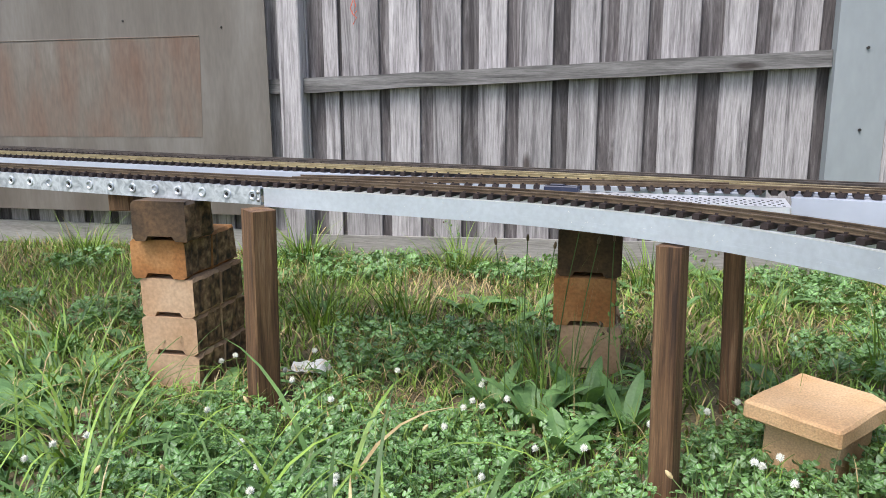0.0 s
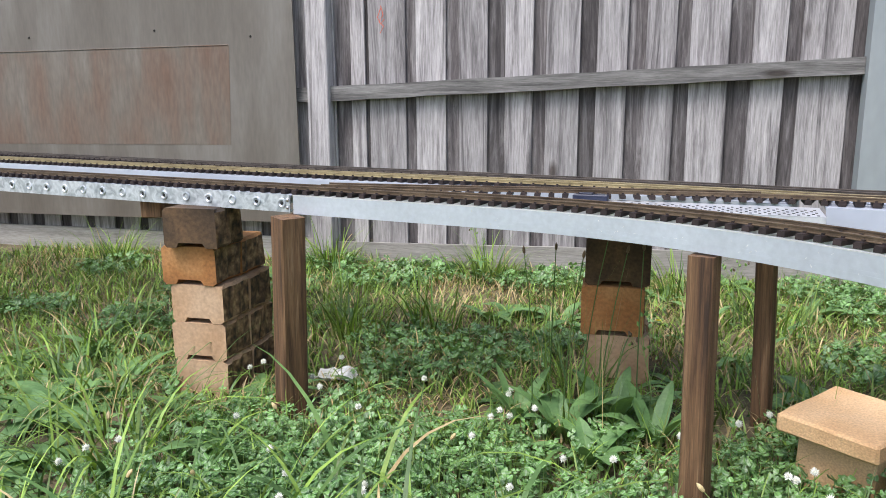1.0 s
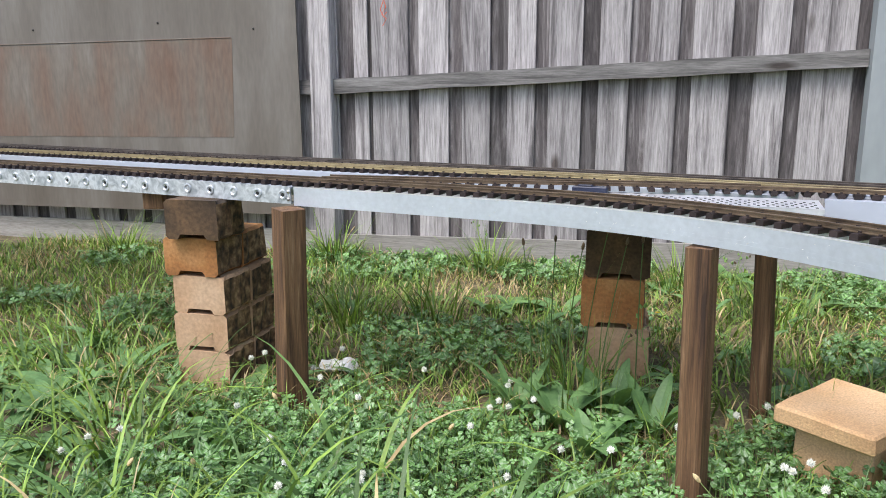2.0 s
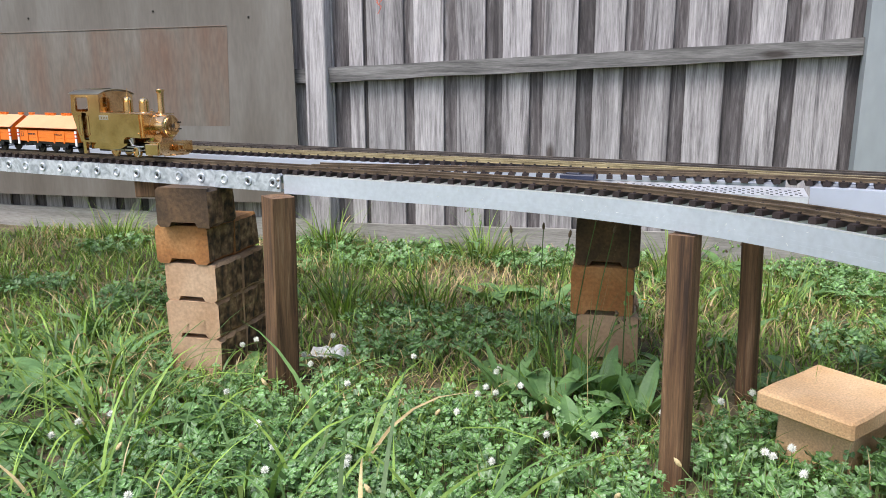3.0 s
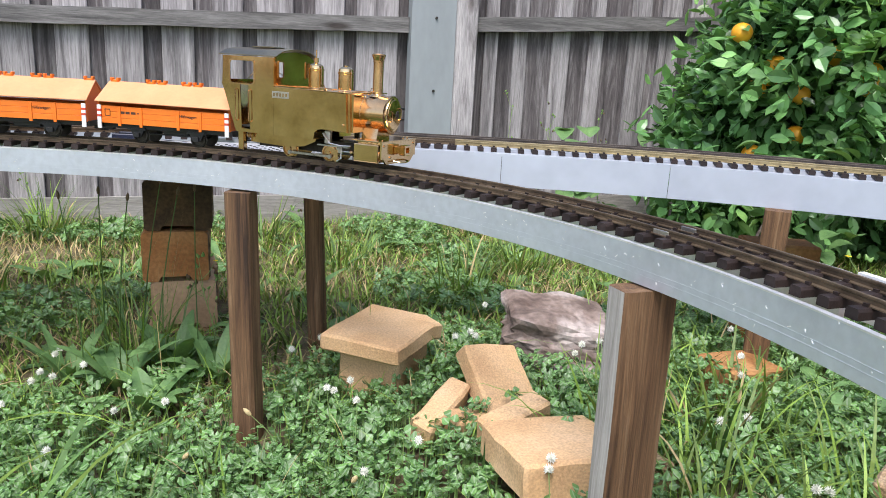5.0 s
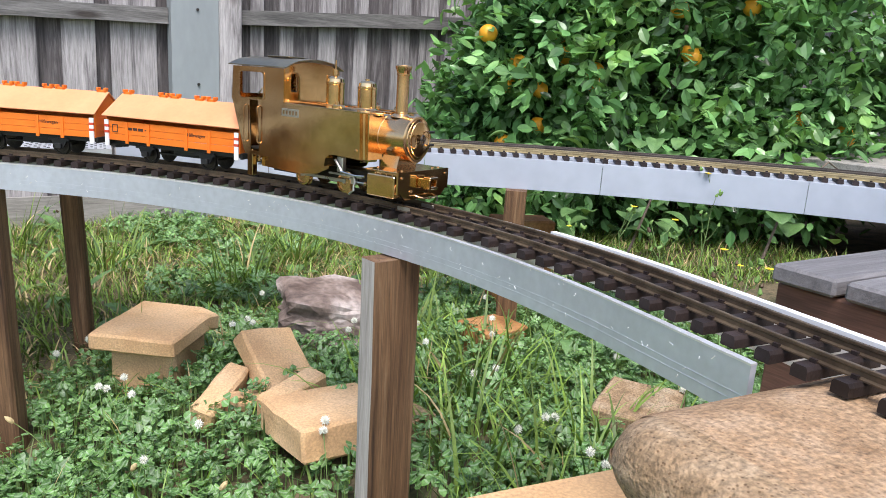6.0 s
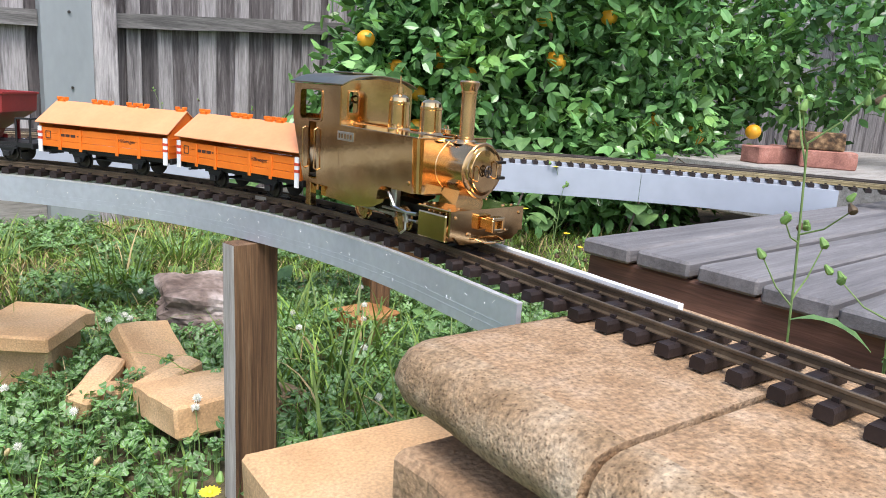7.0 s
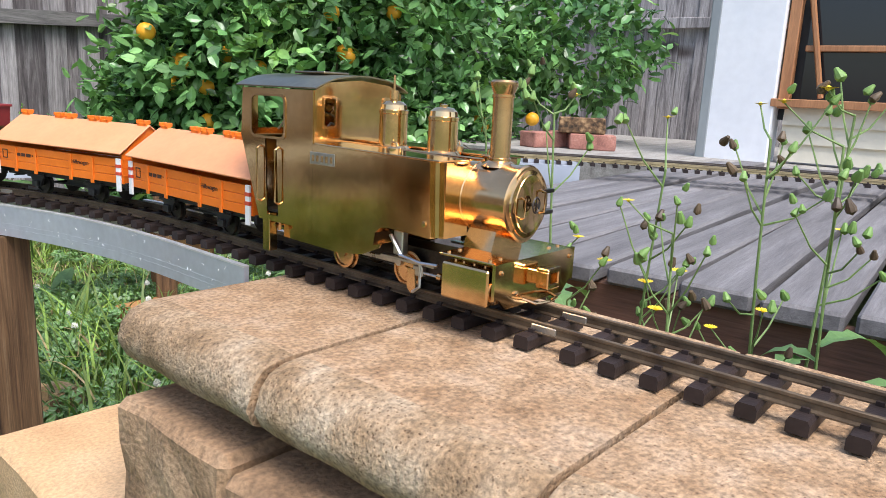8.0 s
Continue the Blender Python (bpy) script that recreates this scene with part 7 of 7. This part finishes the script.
        ob.scale = (0.92, 0.92, 0.92)
    for i in range(22):
        ob = new("unripe_fruit", green)
        ob.parent = tree
        j = int(NPR.integers(0, len(C)))
        q = C[j] + N[j] * 0.03
        ob.matrix_basis = pose(q[0] - inv.x, q[1] - inv.y, q[2] - inv.z)
        ob.scale = (0.5, 0.5, 0.5)


build_citrus()


def build_bramble(cx, cy, n, label, seed):
    rng = random.Random(seed)
    br = thing("bramble", label, "weed", pose(cx, cy, ground_z(cx, cy)))
    for i in range(n):
        V, F = [], []
        a = rng.uniform(0, 6.28)
        at = (rng.uniform(-0.28, 0.28), rng.uniform(-0.1, 0.1), rng.uniform(0.1, 0.5))
        leaf_strip(V, F, at, (math.cos(a), math.sin(a), 0.2), (0, 0, 1), rng.uniform(0.07, 0.13), rng.uniform(0.03, 0.05), 1.0)
        from_arrays("leaf", V, F, [M_DOCK], br)
    bm = bmesh.new()
    tube(bm, [(-0.25, 0, 0), (-0.1, 0.02, 0.28), (0.1, 0, 0.42), (0.28, 0, 0.35)], 0.006, 6, 0.4)
    part("cane", bm, M_BARK, br)


build_bramble(1.95, 3.25, 26, "broad-leaved bramble in front of the fence", 3)
build_bramble(2.3, 2.5, 24, "broad-leaved green creeper under the citrus bush", 8)
build_bramble(2.7, 2.2, 24, "broad-leaved green creeper under the citrus bush", 9)
build_bramble(3.1, 1.9, 20, "broad-leaved green creeper under the citrus bush", 10)


# ---- small things ----
def build_litter():
    ob = thing("litter_scrap", "crumpled pale scrap of litter on the bare earth", "litter", pose(-0.45, 2.17, ground_z(-0.45, 2.17)))
    bm = bmesh.new()
    bmesh.ops.create_grid(bm, x_segments=7, y_segments=6, size=0.05)
    for v in bm.verts:
        v.co.z = 0.028 + 0.03 * noise.noise(v.co * 22) + 0.01 * noise.noise(v.co * 60)
        v.co.y *= 0.7
    bmesh.ops.solidify(bm, geom=bm.faces[:], thickness=0.0015)
    part("scrap", bm, M_PAPER, ob)


build_litter()


def build_string():
    ob = thing("red_string", "short piece of red string hanging on the fence", "string", pose(-0.853, 3.686, 1.07))
    bm = bmesh.new()
    tube(bm, [(0, 0, 0.06), (0.012, -0.003, 0.02), (-0.008, -0.003, -0.01), (0.014, -0.003, -0.03), (-0.004, -0.003, -0.06)], 0.002, 5)
    tube(bm, [(0, 0, 0.05), (-0.015, -0.003, 0.01), (0.0, -0.003, -0.02), (0.016, -0.003, 0.0)], 0.0018, 5)
    part("string", bm, M_LEAD, ob)


build_string()


# ---- what moves ----
SPAN = 3.0458  # length of line added ahead of the visible stretch
WAY_TIMES = [(0.0, -1.35), (1.0, -0.18), (2.0, 0.99), (2.5, 1.578), (3.0, 2.166), (3.5, 2.676), (4.0, 3.07), (4.5, 3.442), (5.0, 3.782), (5.2, 3.902),
             (6.3, 4.43), (6.5, 4.508), (7.0, 4.70), (7.5, 4.926), (8.0, 5.146)]


def train_at(t):
    """The chimney's length along the near line at t seconds."""
    k = 0
    while k < len(WAY_TIMES) - 2 and WAY_TIMES[k + 1][0] < t:
        k += 1
    (t0, a), (t1, b) = WAY_TIMES[k], WAY_TIMES[k + 1]

    def pace(i):
        i0, i1 = max(i - 1, 0), min(i + 1, len(WAY_TIMES) - 1)
        return (WAY_TIMES[i1][1] - WAY_TIMES[i0][1]) / (WAY_TIMES[i1][0] - WAY_TIMES[i0][0])

    h = t1 - t0
    u = (t - t0) / h
    return SPAN + a * (2 * u ** 3 - 3 * u * u + 1) + pace(k) * h * (u ** 3 - 2 * u * u + u) + b * (3 * u * u - 2 * u ** 3) + pace(k + 1) * h * (u ** 3 - u * u)


def stand(s, base):
    """The pose of a vehicle whose axles stand base apart about the length s."""
    a, _ = on_way(NEAR, NEAR_S, s - base / 2)
    b, _ = on_way(NEAR, NEAR_S, s + base / 2)
    za, zb = near_z(a.x, a.y), near_z(b.x, b.y)
    m = (a + b) / 2
    return pose(m.x, m.y, (za + zb) / 2 + 0.0184, 0, -math.degrees(math.atan2(zb - za, base)), math.degrees(math.atan2(b.y - a.y, b.x - a.x)))


def motions():
    coarse = [i / 10 for i in range(81)]
    fine = [i / 30 for i in range(241)]
    for ob, back, base in ((loco, 0.107, 0.086), (wagon_one, 0.107 + 0.32, 0.122), (wagon_two, 0.107 + 0.619, 0.122), (hopper, 0.107 + 0.931, 0.2)):
        walk(ob, [(t, stand(train_at(t) - back * K, base * K)) for t in coarse])
    for axle, x, r in LOCO_AXLES + WAGON_AXLES[0] + WAGON_AXLES[1] + HOPPER_AXLES:
        walk(axle, [(t, pose(x * K, 0, r * K, 0, 0, 0) @ Matrix.Rotation(train_at(t) / (r * K), 4, "Y")) for t in fine])
    for ob, side in LOCO_RODS:
        walk(ob, [(t, pose(0.008 * K * math.cos(-train_at(t) / (0.0148 * K) + (1.57 if side > 0 else 0)), 0, 0.0148 * K + 0.008 * K * math.sin(-train_at(t) / (0.0148 * K) + (1.57 if side > 0 else 0)))) for t in fine])


motions()
